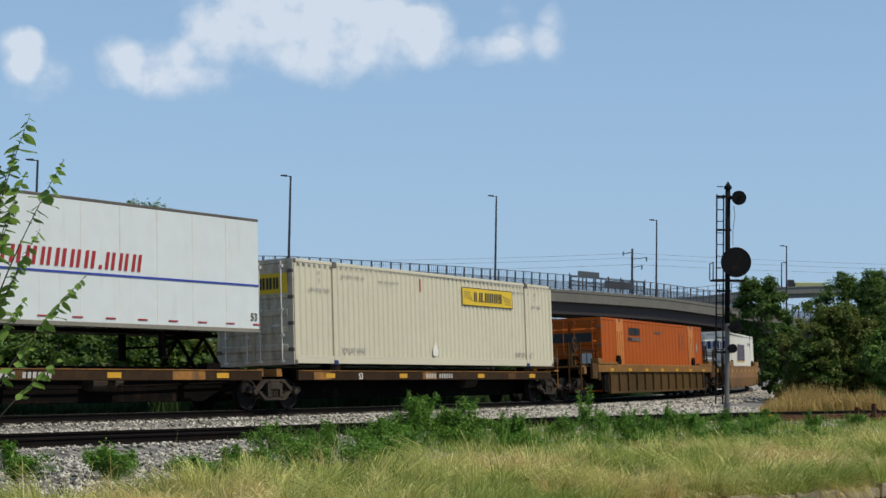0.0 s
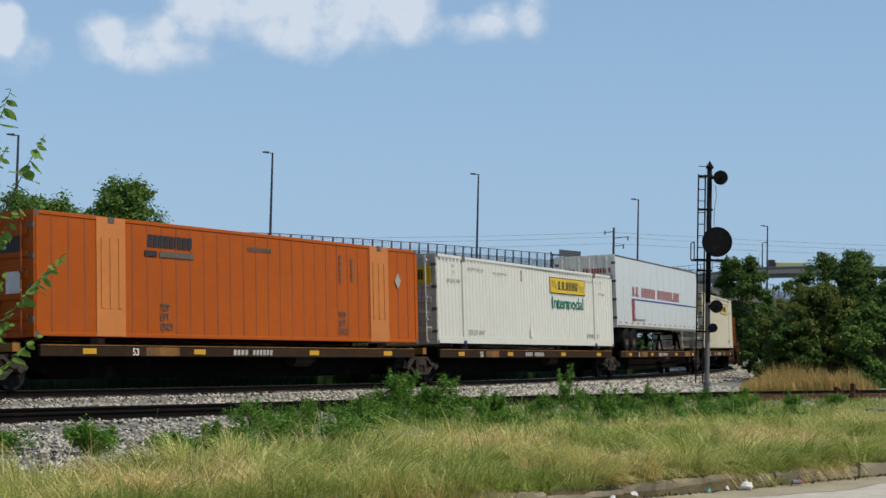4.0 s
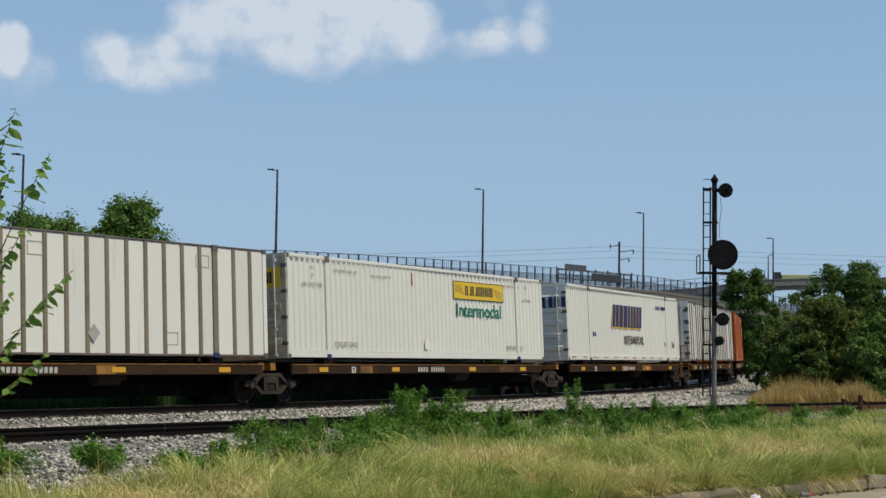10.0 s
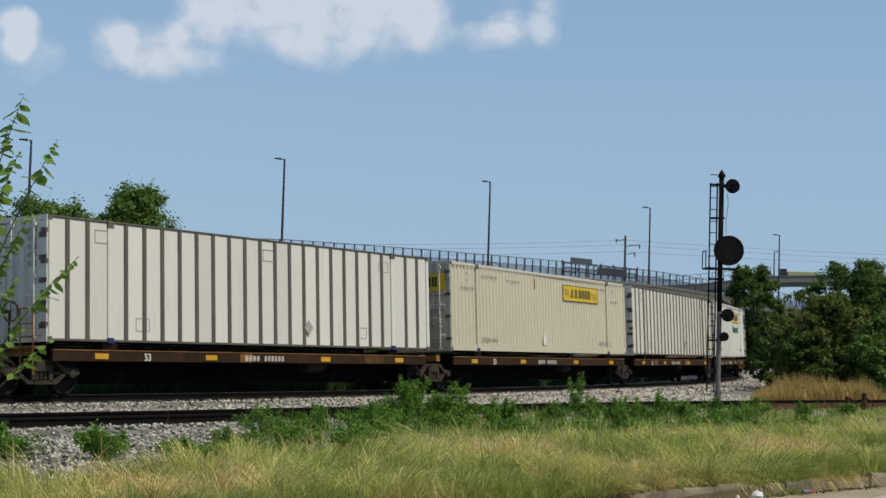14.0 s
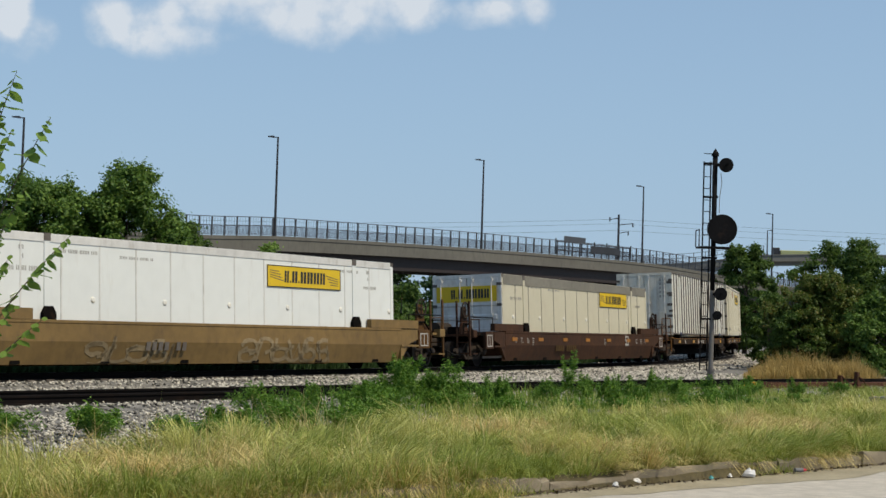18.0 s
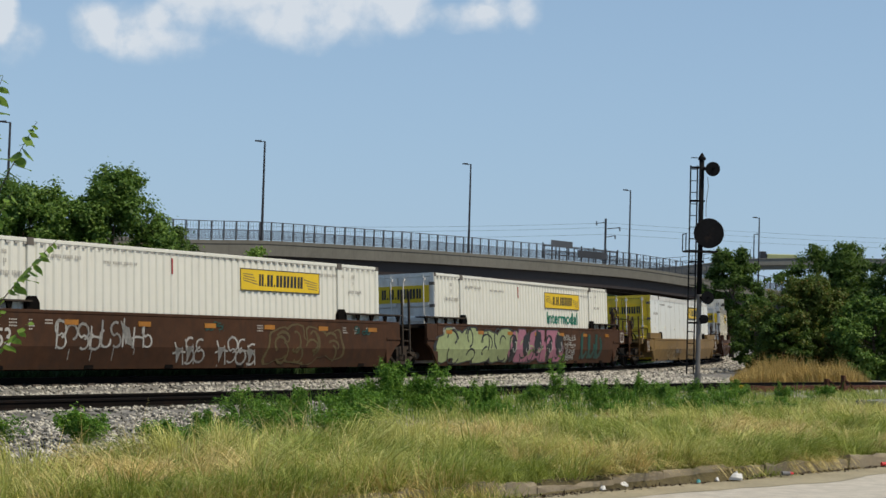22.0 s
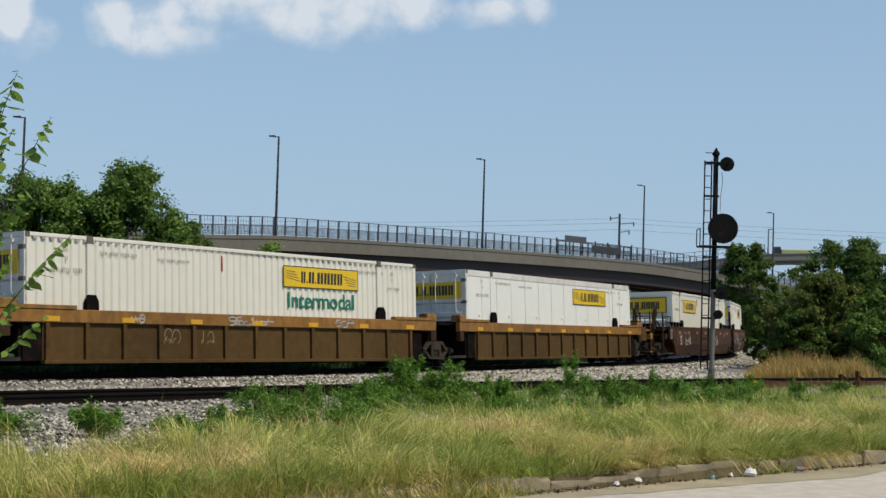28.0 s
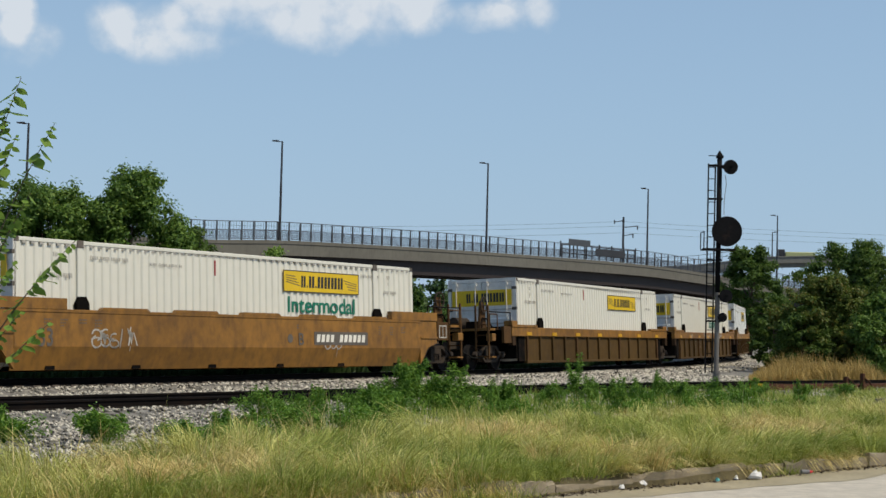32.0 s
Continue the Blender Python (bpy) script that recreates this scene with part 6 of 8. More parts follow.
    for x in (-6.1, 6.1):
        part("lock_bracket", Build().prism([(x - .2, -1.40, top), (x - .2, -1.40, top + .2), (x - .1, -1.40, top + .36), (x + .1, -1.40, top + .36), (x + .2, -1.40, top + .2), (x + .2, -1.40, top)], (0, .1, 0)), M["under"], c, "black stacking bracket")
    y = -1.46
    if marks:
        for k in range(7):
            x = -wl + .6 + k * (2 * wl - 1.6) / 6
            part("reflector", Build().box(x, x + .45, y - .018, y - .004 if kind != "smooth" else y - .002, top - .28, top - .16), M["dullmark" if tone == "browncar" else "yelmark"], c)
    fy = y - .004
    if lumps:
        for k in range(5):
            x = -5.6 + k * 2.6
            part("coaming", Build().prism([(x, y - .02, top + .04), (x + 1.7, y - .02, top + .04), (x + 1.6, y - .02, top + .12), (x + .1, y - .02, top + .12)], (0, .14, 0)), m, c)
        words("painted_word", "B", .34, M["rib"], c, 2.05, y - .012, top - .72)
        part("emblem", Build().lathe([(.001, -.004), (.12, -.004), (.12, 0)], (1.7, y - .003, top - .55), n=16), M["rib"], c)
    if kind == "smooth" and stencil:
        for x in stencil:
            words("painted_word", "53", .42, M["chalk" if tone == "browncar" else "rib"], c, x, fy - .003, top - .78 if top > 1.3 else top - .43, squeeze=.85)
        rng = random.Random(int(-u * 10))
        for x in (-7.4, -6.9, -6.3, -5.8, 6.0, 6.6, 7.2, 2.0):
            b = Build()
            for k in range(rng.choice((2, 3, 4))):
                bars(b, x, fy, top - .2 - .07 * k, [.04] * rng.choice((2, 3, 4)), .032, .024)
            tagged(part("stencil_print", b, M["chalk" if tone == "browncar" else "rib"], c), kind="stuff")
    if number:
        x, n = number
        if lumps:
            part("number_panel", Build().box(x - .1, x + n * .22 + .1, fy - .006, fy + .008, top - .72, top - .35), M["rib"], c, "dark number panel")
        for k in range(n):
            if k != 4:
                part("number_bar", Build().prism([(x + k * .22, fy - .007, top - .64), (x + k * .22 + .15, fy - .007, top - .64), (x + k * .22 + .19, fy - .007, top - .43), (x + k * .22 + .04, fy - .007, top - .43)], (0, -.003, 0)), M["whiteprint"] if lumps else M["rib"] if tone != "browncar" else M["panelbrown"], c)
    if graffiti:
        spray(c, graffiti, fy, top, int(-u))
    return rides(c, u, CHORD)


def blob(rng, cx, cz, w, h, lo, hi, n=22, rough=.14):
    """An uneven rounded outline."""
    ph = [rng.uniform(0, 6.28) for _ in range(4)]
    out = []
    for i in range(n):
        a = 2 * math.pi * i / n
        r = 1 + rough * (math.sin(2 * a + ph[0]) + .7 * math.sin(3 * a + ph[1]) + .5 * math.sin(5 * a + ph[2]))
        out.append((cx + math.copysign(abs(math.cos(a)) ** .7, math.cos(a)) * w / 2 * r, min(hi, max(lo, cz + math.copysign(abs(math.sin(a)) ** .7, math.sin(a)) * h / 2 * r))))
    return out


def spray(c, kind, y, top, seed):
    """Sprayed shapes on a car side: swollen outlined forms, or thin chalky scrawls."""
    rng = random.Random(seed)
    sheet = lambda z, o: y - o if z >= .70 else y - o + (.70 - z) * .16 / .53

    def lay(name, pts, o, mat, label=""):
        # cut at the crease of the sheet, so that the paint follows it
        for keep_top in (True, False):
            q = []
            for i, (x, z) in enumerate(pts):
                x2, z2 = pts[(i + 1) % len(pts)]
                ins, ins2 = (z >= .70) == keep_top or z == .70, (z2 >= .70) == keep_top or z2 == .70
                if ins:
                    q.append((x, z))
                if ins != ins2:
                    t_ = (.70 - z) / (z2 - z)
                    q.append((x + (x2 - x) * t_, .70))
            if len(q) > 2:
                part(name, Build().prism([(x, sheet(z, o), z) for x, z in q], (0, -.0015, 0)), M[mat], c, label)

    def stroke(pts, wide, o, mat, name="scrawl_stroke"):
        """A sprayed line through the points, as one ribbon."""
        left, right = [], []
        for i, (x, z) in enumerate(pts):
            (xa, za), (xb, zb) = pts[max(i - 1, 0)], pts[min(i + 1, len(pts) - 1)]
            n = math.hypot(xb - xa, zb - za) or 1
            w = wide * rng.uniform(.35, .62)
            left.append((x - (zb - za) / n * w, z + (xb - xa) / n * w))
            right.append((x + (zb - za) / n * w, z - (xb - xa) / n * w))
        clamp = lambda q: [(x, min(top - .02, max(.2, z))) for x, z in q]
        lay(name, clamp(left + right[::-1]), o, mat)

    def arc(cx, cz, rx, rz, a0, a1, n=7):
        return [(cx + rx * math.cos(radians(a0 + (a1 - a0) * i / n)), cz + rz * math.sin(radians(a0 + (a1 - a0) * i / n))) for i in range(n + 1)]

    def tag(x0, z0, wide, tall, n, o, mat, pen):
        """A scribbled tag: loops, bars and hooks, with a few drips."""
        w = wide / n
        for k in range(n):
            x, zb = x0 + k * w, z0 + rng.uniform(-.08, .08) * tall
            h, lean = tall * rng.uniform(.8, 1.15), rng.uniform(0, .18) * tall
            for _ in range(rng.choice((2, 2, 3))):
                form = rng.randrange(6)
                if form == 0:
                    p = [(x + w * .1, zb), (x + w * .15 + lean * .5, zb + h * .5), (x + w * .2 + lean, zb + h)]
                elif form == 1:
                    p = arc(x + w * .5, zb + h * .68, w * .5, h * .3, 170, -80)
                elif form == 2:
                    p = arc(x + w * .5, zb + h * .32, w * .52, h * .32, 100, 360)
                elif form == 3:
                    p = [(x, zb + h * .9), (x + w * .45, zb + h * .1), (x + w * .7, zb + h * .7), (x + w * 1.1, zb)]
                elif form == 4:
                    p = [(x - w * .1, zb + h * .45), (x + w * .5, zb + h * .55), (x + w * 1.1, zb + h * .5)]
                else:
                    p = arc(x + w * .5, zb + h * .7, w * .45, h * .26, 60, 250) + arc(x + w * .5, zb + h * .28, w * .45, h * .26, 80, -130)
                stroke(p, pen, o, mat)
            if rng.random() < .35:
                stroke([(x + w * .3, zb), (x + w * .31, zb - tall * rng.uniform(.2, .5))], pen * .35, o, mat, "drip")

    def swollen(x0, w, n, fill, edge, glow, o, tall=1.2, mid=.82):
        """A painted name: fat overlapping letters with dark outlines and highlights."""
        step = w / n
        for k in range(n):
            x = x0 + step * (k + .5)
            p = blob(rng, x, mid, step * 1.35, tall * rng.uniform(.9, 1.05), .2, top - .02, 24, .2)
            lay("sprayed_outline", [(x + (a - x) * 1.1, z) for a, z in p], o + .0007 * k, edge)
            lay("sprayed_form", [(x + (a - x) * .93, mid + (z - mid) * .92) for a, z in p], o + .0035 + .0007 * k, fill)
            for q in range(3):
                a0 = rng.uniform(0, 360)
                stroke(arc(x + rng.uniform(-.2, .2) * step, mid + rng.uniform(-.25, .25) * tall, step * rng.uniform(.18, .4), tall * rng.uniform(.12, .3), a0, a0 + rng.uniform(120, 250)), .07, o + .0085, edge if q < 2 else glow)

    if kind == "mural":
        swollen(-8.0, 5.4, 4, "limepaint", "black", "black", .003, 1.36, .80)
        swollen(-2.5, 5.0, 6, "pinkpaint", "black", "limepaint", .003, 1.34, .8)
        for x in (-2.2, -1.0, .1, 1.2, 2.2):
            lay("sprayed_mark", blob(rng, x, .8 + rng.uniform(-.3, .3), rng.uniform(.35, .6), rng.uniform(.5, .9), .25, top - .06, 16, .25), .0135, "black")
            stroke(arc(x, .85, .33, .36, 20, 290), .09, .016, "black")
            stroke(arc(x + .1, .8, .16, .2, 200, 420), .05, .0175, "greypaint")
        for k, z in enumerate((1.05, .78, .5, .3)):
            tag(2.7 + .1 * k, z, 1.3 - .15 * k, .2, 6, .005, "greypaint", .03)
        for k in range(3):
            x = 4.6 + k * .8
            stroke(arc(x + .3, .85, .33, .45, 80 + 60 * k, 330 + 40 * k), .2, .004, "tealpaint")
            stroke([(x, .35), (x + .05, .8), (x + .12, 1.3)], .2, .005, "tealpaint")
            stroke(arc(x + .3, .85, .42, .52, 80 + 60 * k, 300 + 40 * k), .04, .007, "black")
        tag(-7.9, top - .32, .9, .22, 4, .005, "greypaint", .04)
    elif kind == "scrawl":
        tag(-5.5, top - .82, 3.3, .62, 9, .005, "greypaint", .055)
        tag(-1.35, top - 1.22, 1.2, .70, 3, .005, "greypaint", .05)
        tag(.3, top - 1.2, 1.7, .70, 4, .005, "greypaint", .05)
        swollen(2.6, 3.2, 4, "browncar", "olivepaint", "olivepaint", .003, 1.0, .78)
        tag(6.6, top - .35, .8, .2, 4, .005, "tealpaint", .04)
        tag(-.2, top - .32, .9, .18, 5, .005, "tealpaint", .03)
    elif kind == "pale":
        tag(-5.0, top - .95, 3.6, .6, 5, .005, "tanpaint", .11)
        tag(.7, top - .95, 4.0, .62, 6, .005, "tanpaint", .11)
    elif kind == "chalk":
        tag(-4.9, top - .26, .5, .18, 3, .003, "chalk", .04)
        tag(-1.2, top - .27, 1.9, .20, 6, .003, "chalk", .04)
        tag(3.6, top - .26, .9, .2, 3, .003, "chalk", .04)
        y += .08
        tag(-3.6, .45, .6, .55, 2, .003, "tanpaint", .025)
        tag(-2.2, .45, .5, .5, 2, .003, "tanpaint", .025)
    else:
        tag(3.3, top - .85, .8, .45, 3, .004, "chalk", .04)
        tag(-5.9, top - .8, 1.5, .4, 5, .004, "chalk", .04)


LABEL = {
    "cream": "cream corrugated domestic container with a yellow sign",
    "white": "white corrugated domestic container with a yellow sign",
    "word": "white corrugated container with yellow sign and green lettering",
}

# spine cars, front to back, with what they carry
A = "yellow-edged spine car platform carrying one load"
spine_unit(-1.1, A, 1)
hunt_box(-1.1, SPINE_LIFT, "cream", LABEL["cream"], end="doorcream")
spine_unit(-18.6, A, 0, True)
trailer(-18.9, 1.03, "glossy white road trailer with red name bars and blue stripe")
spine_unit(-35.8, A)
hunt_box(-35.8, SPINE_LIFT, "white", LABEL["word"], True, end="doorcream")
spine_unit(-53.35, A)
orange_box(-53.35, SPINE_LIFT, "orange container with paler lift panels and black bars")
spine_unit(-71.9, A, -1)
rib_box(-71.9, SPINE_LIFT, "white container with dark upright ribs")
for tu in (7.2, -9.8, -27.2, -44.6, -62.6, -79.9):
    truck_at(tu)
spine_unit(-90.7, A, 1)
swift_box(-90.7, SPINE_LIFT, "white corrugated container with slanted navy and gold shapes")
spine_unit(-109.4, A)
hunt_box(-109.4, SPINE_LIFT, "white", LABEL["word"], True, end="doorcream")
spine_unit(-126.6, A)
rib_box(-126.6, SPINE_LIFT, "white container with tan rust-stained ribs", "white", "ribtan")
spine_unit(-143.95, A)
hunt_box(-143.95, SPINE_LIFT, "cream", LABEL["cream"], end="doorcream")
spine_unit(-161.65, A, -1)
rib_box(-161.65, SPINE_LIFT, "white ribbed container with dirty grey doors")
for tu in (-82.4, -100.0, -118.0, -135.3, -152.8, -169.7):
    truck_at(tu)

# well cars
WELL = .27
well_unit(20.2, "ribbed", "ochre ribbed well car carrying an orange container", 10.0, (True, True), "ochrecar", 1.33)
orange_box(20.2, WELL, "orange container with paler lift panels and black bars")
well_unit(43.8, "smooth", "ochre smooth-sided well car carrying a white container", 10.0, (True, True), "ochrecar", 1.3)
swift_box(43.8, WELL, "white corrugated container with slanted navy and gold shapes")
well_unit(-182.9, "smooth", "dark brown smooth-sided well car with white stencils", 10.0, (True, True), "browncar", 1.13, stencil=(4.6,), number=(-3.5, 10))
hunt_box(-182.9, WELL, "cream", "cream panel-sided container with a yellow sign", ply=True, sign_x=10.0, sign_len=3.4)
well_unit(-206.6, "smooth", "faded yellow-brown smooth-sided well car with graffiti", 10.0, (True, True), "olivecar", 1.14, graffiti="pale", number=(-3.0, 7), marks=False)
hunt_box(-206.6, WELL, "plywhite", "bright white panel-sided container with yellow doors", ply=True, sign_x=10.0, sign_len=3.4, end="dooryellow")
well_unit(-229.95, "smooth", "brown well car side covered with colourful graffiti", 9.8, (False, True), "browncar", 1.48, graffiti="mural")
hunt_box(-229.95, WELL, "white", LABEL["word"], True, sign_x=9.3)
well_unit(-249.75, "smooth", "oxide brown well car with white stencils and graffiti scrawls", 9.8, (False, False), "browncar", 1.48, graffiti="scrawl", stencil=(-7.3,))
hunt_box(-249.75, WELL, "white", LABEL["white"], sign_x=9.5)
well_unit(-269.35, "smooth", "oxide brown well car with white stencils", 9.8, (True, False), "browncar", 1.48, graffiti="few", stencil=(-7.3,), number=(-3.2, 11))
hunt_box(-269.35, WELL, "white", LABEL["white"], sign_x=2.75, end="nose")
well_unit(-293.1, "ribbed", "ochre ribbed well car unit with yellow reflectors", 9.8, (False, True), "ochrecar", 1.43)
hunt_box(-293.1, WELL, "plywhite", "white panel-sided container with a yellow sign", ply=True, sign_x=9.55)
well_unit(-312.75, "ribbed", "ochre ribbed well car unit with chalky scrawls", 9.8, (False, False), "ochrecar", 1.43, graffiti="chalk")
hunt_box(-312.75, WELL, "white", LABEL["word"], True, sign_x=9.4)
well_unit(-332.35, "ribbed", "ochre ribbed well car unit with yellow reflectors", 9.8, (True, False), "ochrecar", 1.43)
hunt_box(-332.35, WELL, "white", LABEL["white"], sign_x=9.6)
well_unit(-356.0, "smooth", "ochre smooth-sided well car with dark number bars", 10.0, (True, True), "ochrecar", 1.5, graffiti="few", stencil=(-7.6,), number=(2.9, 11), marks=False, lumps=True)
hunt_box(-356.0, WELL, "white", LABEL["word"], True, sign_x=9.65)
for c0 in (20.2, 43.8, -182.9, -206.6, -356.0):
    truck_at(c0 - 10.0)
    truck_at(c0 + 10.0)
for tu in (-220.15, -239.85, -259.55, -279.15, -283.3, -302.9, -322.55, -342.15):
    truck_at(tu)


# ---- plants ----
def fast_mesh(name, verts, faces, mat):
    """A mesh from arrays: verts (n, 3), faces (m, 3) or (m, 4)."""
    me = bpy.data.meshes.new(name)
    k = faces.shape[1]
    me.vertices.add(len(verts))
    me.vertices.foreach_set("co", np.ascontiguousarray(verts, np.float32).ravel())
    me.loops.add(faces.size)
    me.loops.foreach_set("vertex_index", np.ascontiguousarray(faces, np.int32).ravel())
    me.polygons.add(len(faces))
    me.polygons.foreach_set("loop_start", np.arange(0, faces.size, k, dtype=np.int32))
    me.update(calc_edges=True)
    me.materials.append(mat)
    return me


def kerb_xy(a, d):
    return KERB_P.x + KERB_W.x * a + KERB_N.x * d, KERB_P.y + KERB_W.y * a + KERB_N.y * d


def verge_edge(a):
    """How far behind the kerb the tall grass reaches."""
    return np.interp(a, [-14, -5.5, -1, 4, 11, 17, 30], [2.4, 3.3, 5.3, 5.9, 6.7, 7.2, 8.0])


def mops(rng, a, d, per, reach, tall, wide, rear):
    """Mops of long blades that rise from one root, arch over and hang at the tips; those by the kerb lean to the road."""
    n = len(a)
    size = rng.uniform(.55, 1.3, n) * (1 + .22 * np.sin(a * 1.7 + d * 2.2))
    wx, wy = rng.normal(-.1, .62, n) - .6 * KERB_N.x * (1 - rear) ** 2, rng.normal(-.05, .45, n) - .6 * KERB_N.y * (1 - rear) ** 2
    i = np.repeat(np.arange(n), per)
    m = len(i)
    ang, r = rng.uniform(0, 2 * np.pi, m), rng.uniform(0, 1, m) ** .75
    x0, y0 = kerb_xy(a[i], d[i])
    off = np.abs(rng.normal(0, .07, m)) * size[i]
    x0, y0 = x0 + np.cos(ang) * off, y0 + np.sin(ang) * off
    z0 = height(x0, y0) - .02
    R = reach * size[i] * r * rng.uniform(.6, 1.35, m)
    dx, dy = np.cos(ang) * R + wx[i] * reach * size[i], np.sin(ang) * R + wy[i] * reach * size[i]
    dx, dy = dx + rng.normal(0, .04, m), dy + rng.normal(0, .04, m)
    H = tall * size[i] * rng.uniform(.65, 1.2, m) * (1 - .35 * r * r)
    drop = np.clip(.15 + r * rng.uniform(.1, 1.1, m), 0, .9)
    face = rng.uniform(0, 2 * np.pi, m)
    w = wide * rng.uniform(.6, 1.4, m) / 2
    sx, sy = np.cos(face) * w, np.sin(face) * w
    vs = []
    for u, k in ((0, .8), (.4, 1.0), (.75, .75), (1.0, 0.0)):
        cx, cy = x0 + dx * u ** 1.5, y0 + dy * u ** 1.5
        cz = z0 + H * (1.65 * u - (.65 + drop) * u ** 2.1)
        if k:
            vs += [np.stack([cx - sx * k, cy - sy * k, cz], 1), np.stack([cx + sx * k, cy + sy * k, cz], 1)]
        else:
            vs.append(np.stack([cx, cy, cz], 1))
    v = np.stack(vs, 1).reshape(-1, 3)
    q = np.array([(0, 1, 3), (0, 3, 2), (2, 3, 5), (2, 5, 4), (4, 5, 6)])
    return v, (np.arange(m)[:, None, None] * 7 + q[None]).reshape(-1, 3)


def tufts(rng, n, lo, hi, d0, edge, per, spread, tall, wide, z_off=0.0, patch=None):
    """Tufts of bent blades that fan out from their roots and lie with the wind."""
    ta = rng.uniform(lo, hi, n)
    td = d0 + rng.uniform(0, 1, n) * (edge(ta) - d0)
    keep = rng.uniform(0, 1, n) < 0.75 + 0.25 * np.sin(ta * 1.9 + td * 1.3)
    if patch:
        f = np.sin(ta * 1.15 + patch[0] + np.sin(td * 1.7 + patch[0])) + 0.8 * np.sin(td * 2.3 - ta * 0.9 + patch[0] * 2)
        keep &= rng.uniform(0, 1, n) < 0.5 + patch[1] * 0.5 * np.clip(f, -1, 1)
    ta, td = ta[keep], td[keep]
    size = rng.uniform(0.5, 1.45, len(ta)) * (1 + 0.3 * np.sin(ta * 0.8 + td) * np.sin(ta * 2.3))
    i = np.repeat(np.arange(len(ta)), per)
    ang = rng.uniform(0, 2 * np.pi, len(i))
    off = np.abs(rng.normal(0, spread, len(i)))
    x0, y0 = kerb_xy(ta[i], td[i])
    x, y = x0 + np.cos(ang) * off, y0 + np.sin(ang) * off
    ok = ((x - KERB_P.x) * KERB_N.x + (y - KERB_P.y) * KERB_N.y) > d0 - 0.05
    x, y, ang, off, i = x[ok], y[ok], ang[ok], off[ok], i[ok]
    z = height(x, y) - 0.02 + z_off
    t = tall * size[i] * rng.uniform(0.6, 1.2, len(x)) * (1 - 0.35 * np.clip(off / (spread * 2.5), 0, 1))
    wind = (rng.uniform(-.7, .25, len(ta)) - .35 * np.sin(ta * 1.6 + td * 2.1))[i]
    lx = np.cos(ang) * off / spread * 0.6 + wind + rng.normal(0, .45, len(x))
    ly = np.sin(ang) * off / spread * 0.6 - 0.15 + rng.normal(0, .45, len(x)) + rng.normal(0, .3, len(ta))[i]
    return blades_to(rng, x, y, z, t, rng.uniform(wide * .7, wide * 1.3, len(x)), lx, ly)


def blades_to(rng, x, y, z, tall, wide, lx, ly, sag=0.5):
    n = len(x)
    a = rng.uniform(0, 2 * np.pi, n)
    sx, sy = np.cos(a) * wide / 2, np.sin(a) * wide / 2
    lean = np.hypot(lx, ly)
    vs = []
    for u, w in ((0, 1.0), (0.55, 0.8), (1.0, 0.0)):
        cx, cy = x + lx * tall * u**1.7, y + ly * tall * u**1.7
        cz = z + tall * (u - sag * np.clip(lean, 0, 1.3) * u * u)
        vs.append(np.stack([cx - sx * w, cy - sy * w, cz], 1))
        if w:
            vs.append(np.stack([cx + sx * w, cy + sy * w, cz], 1))
    v = np.stack(vs, 1).reshape(-1, 3)
    q = np.array([(0, 1, 3), (0, 3, 2), (2, 3, 4)])
    f = (np.arange(n)[:, None, None] * 5 + q[None]).reshape(-1, 3)
    return v, f


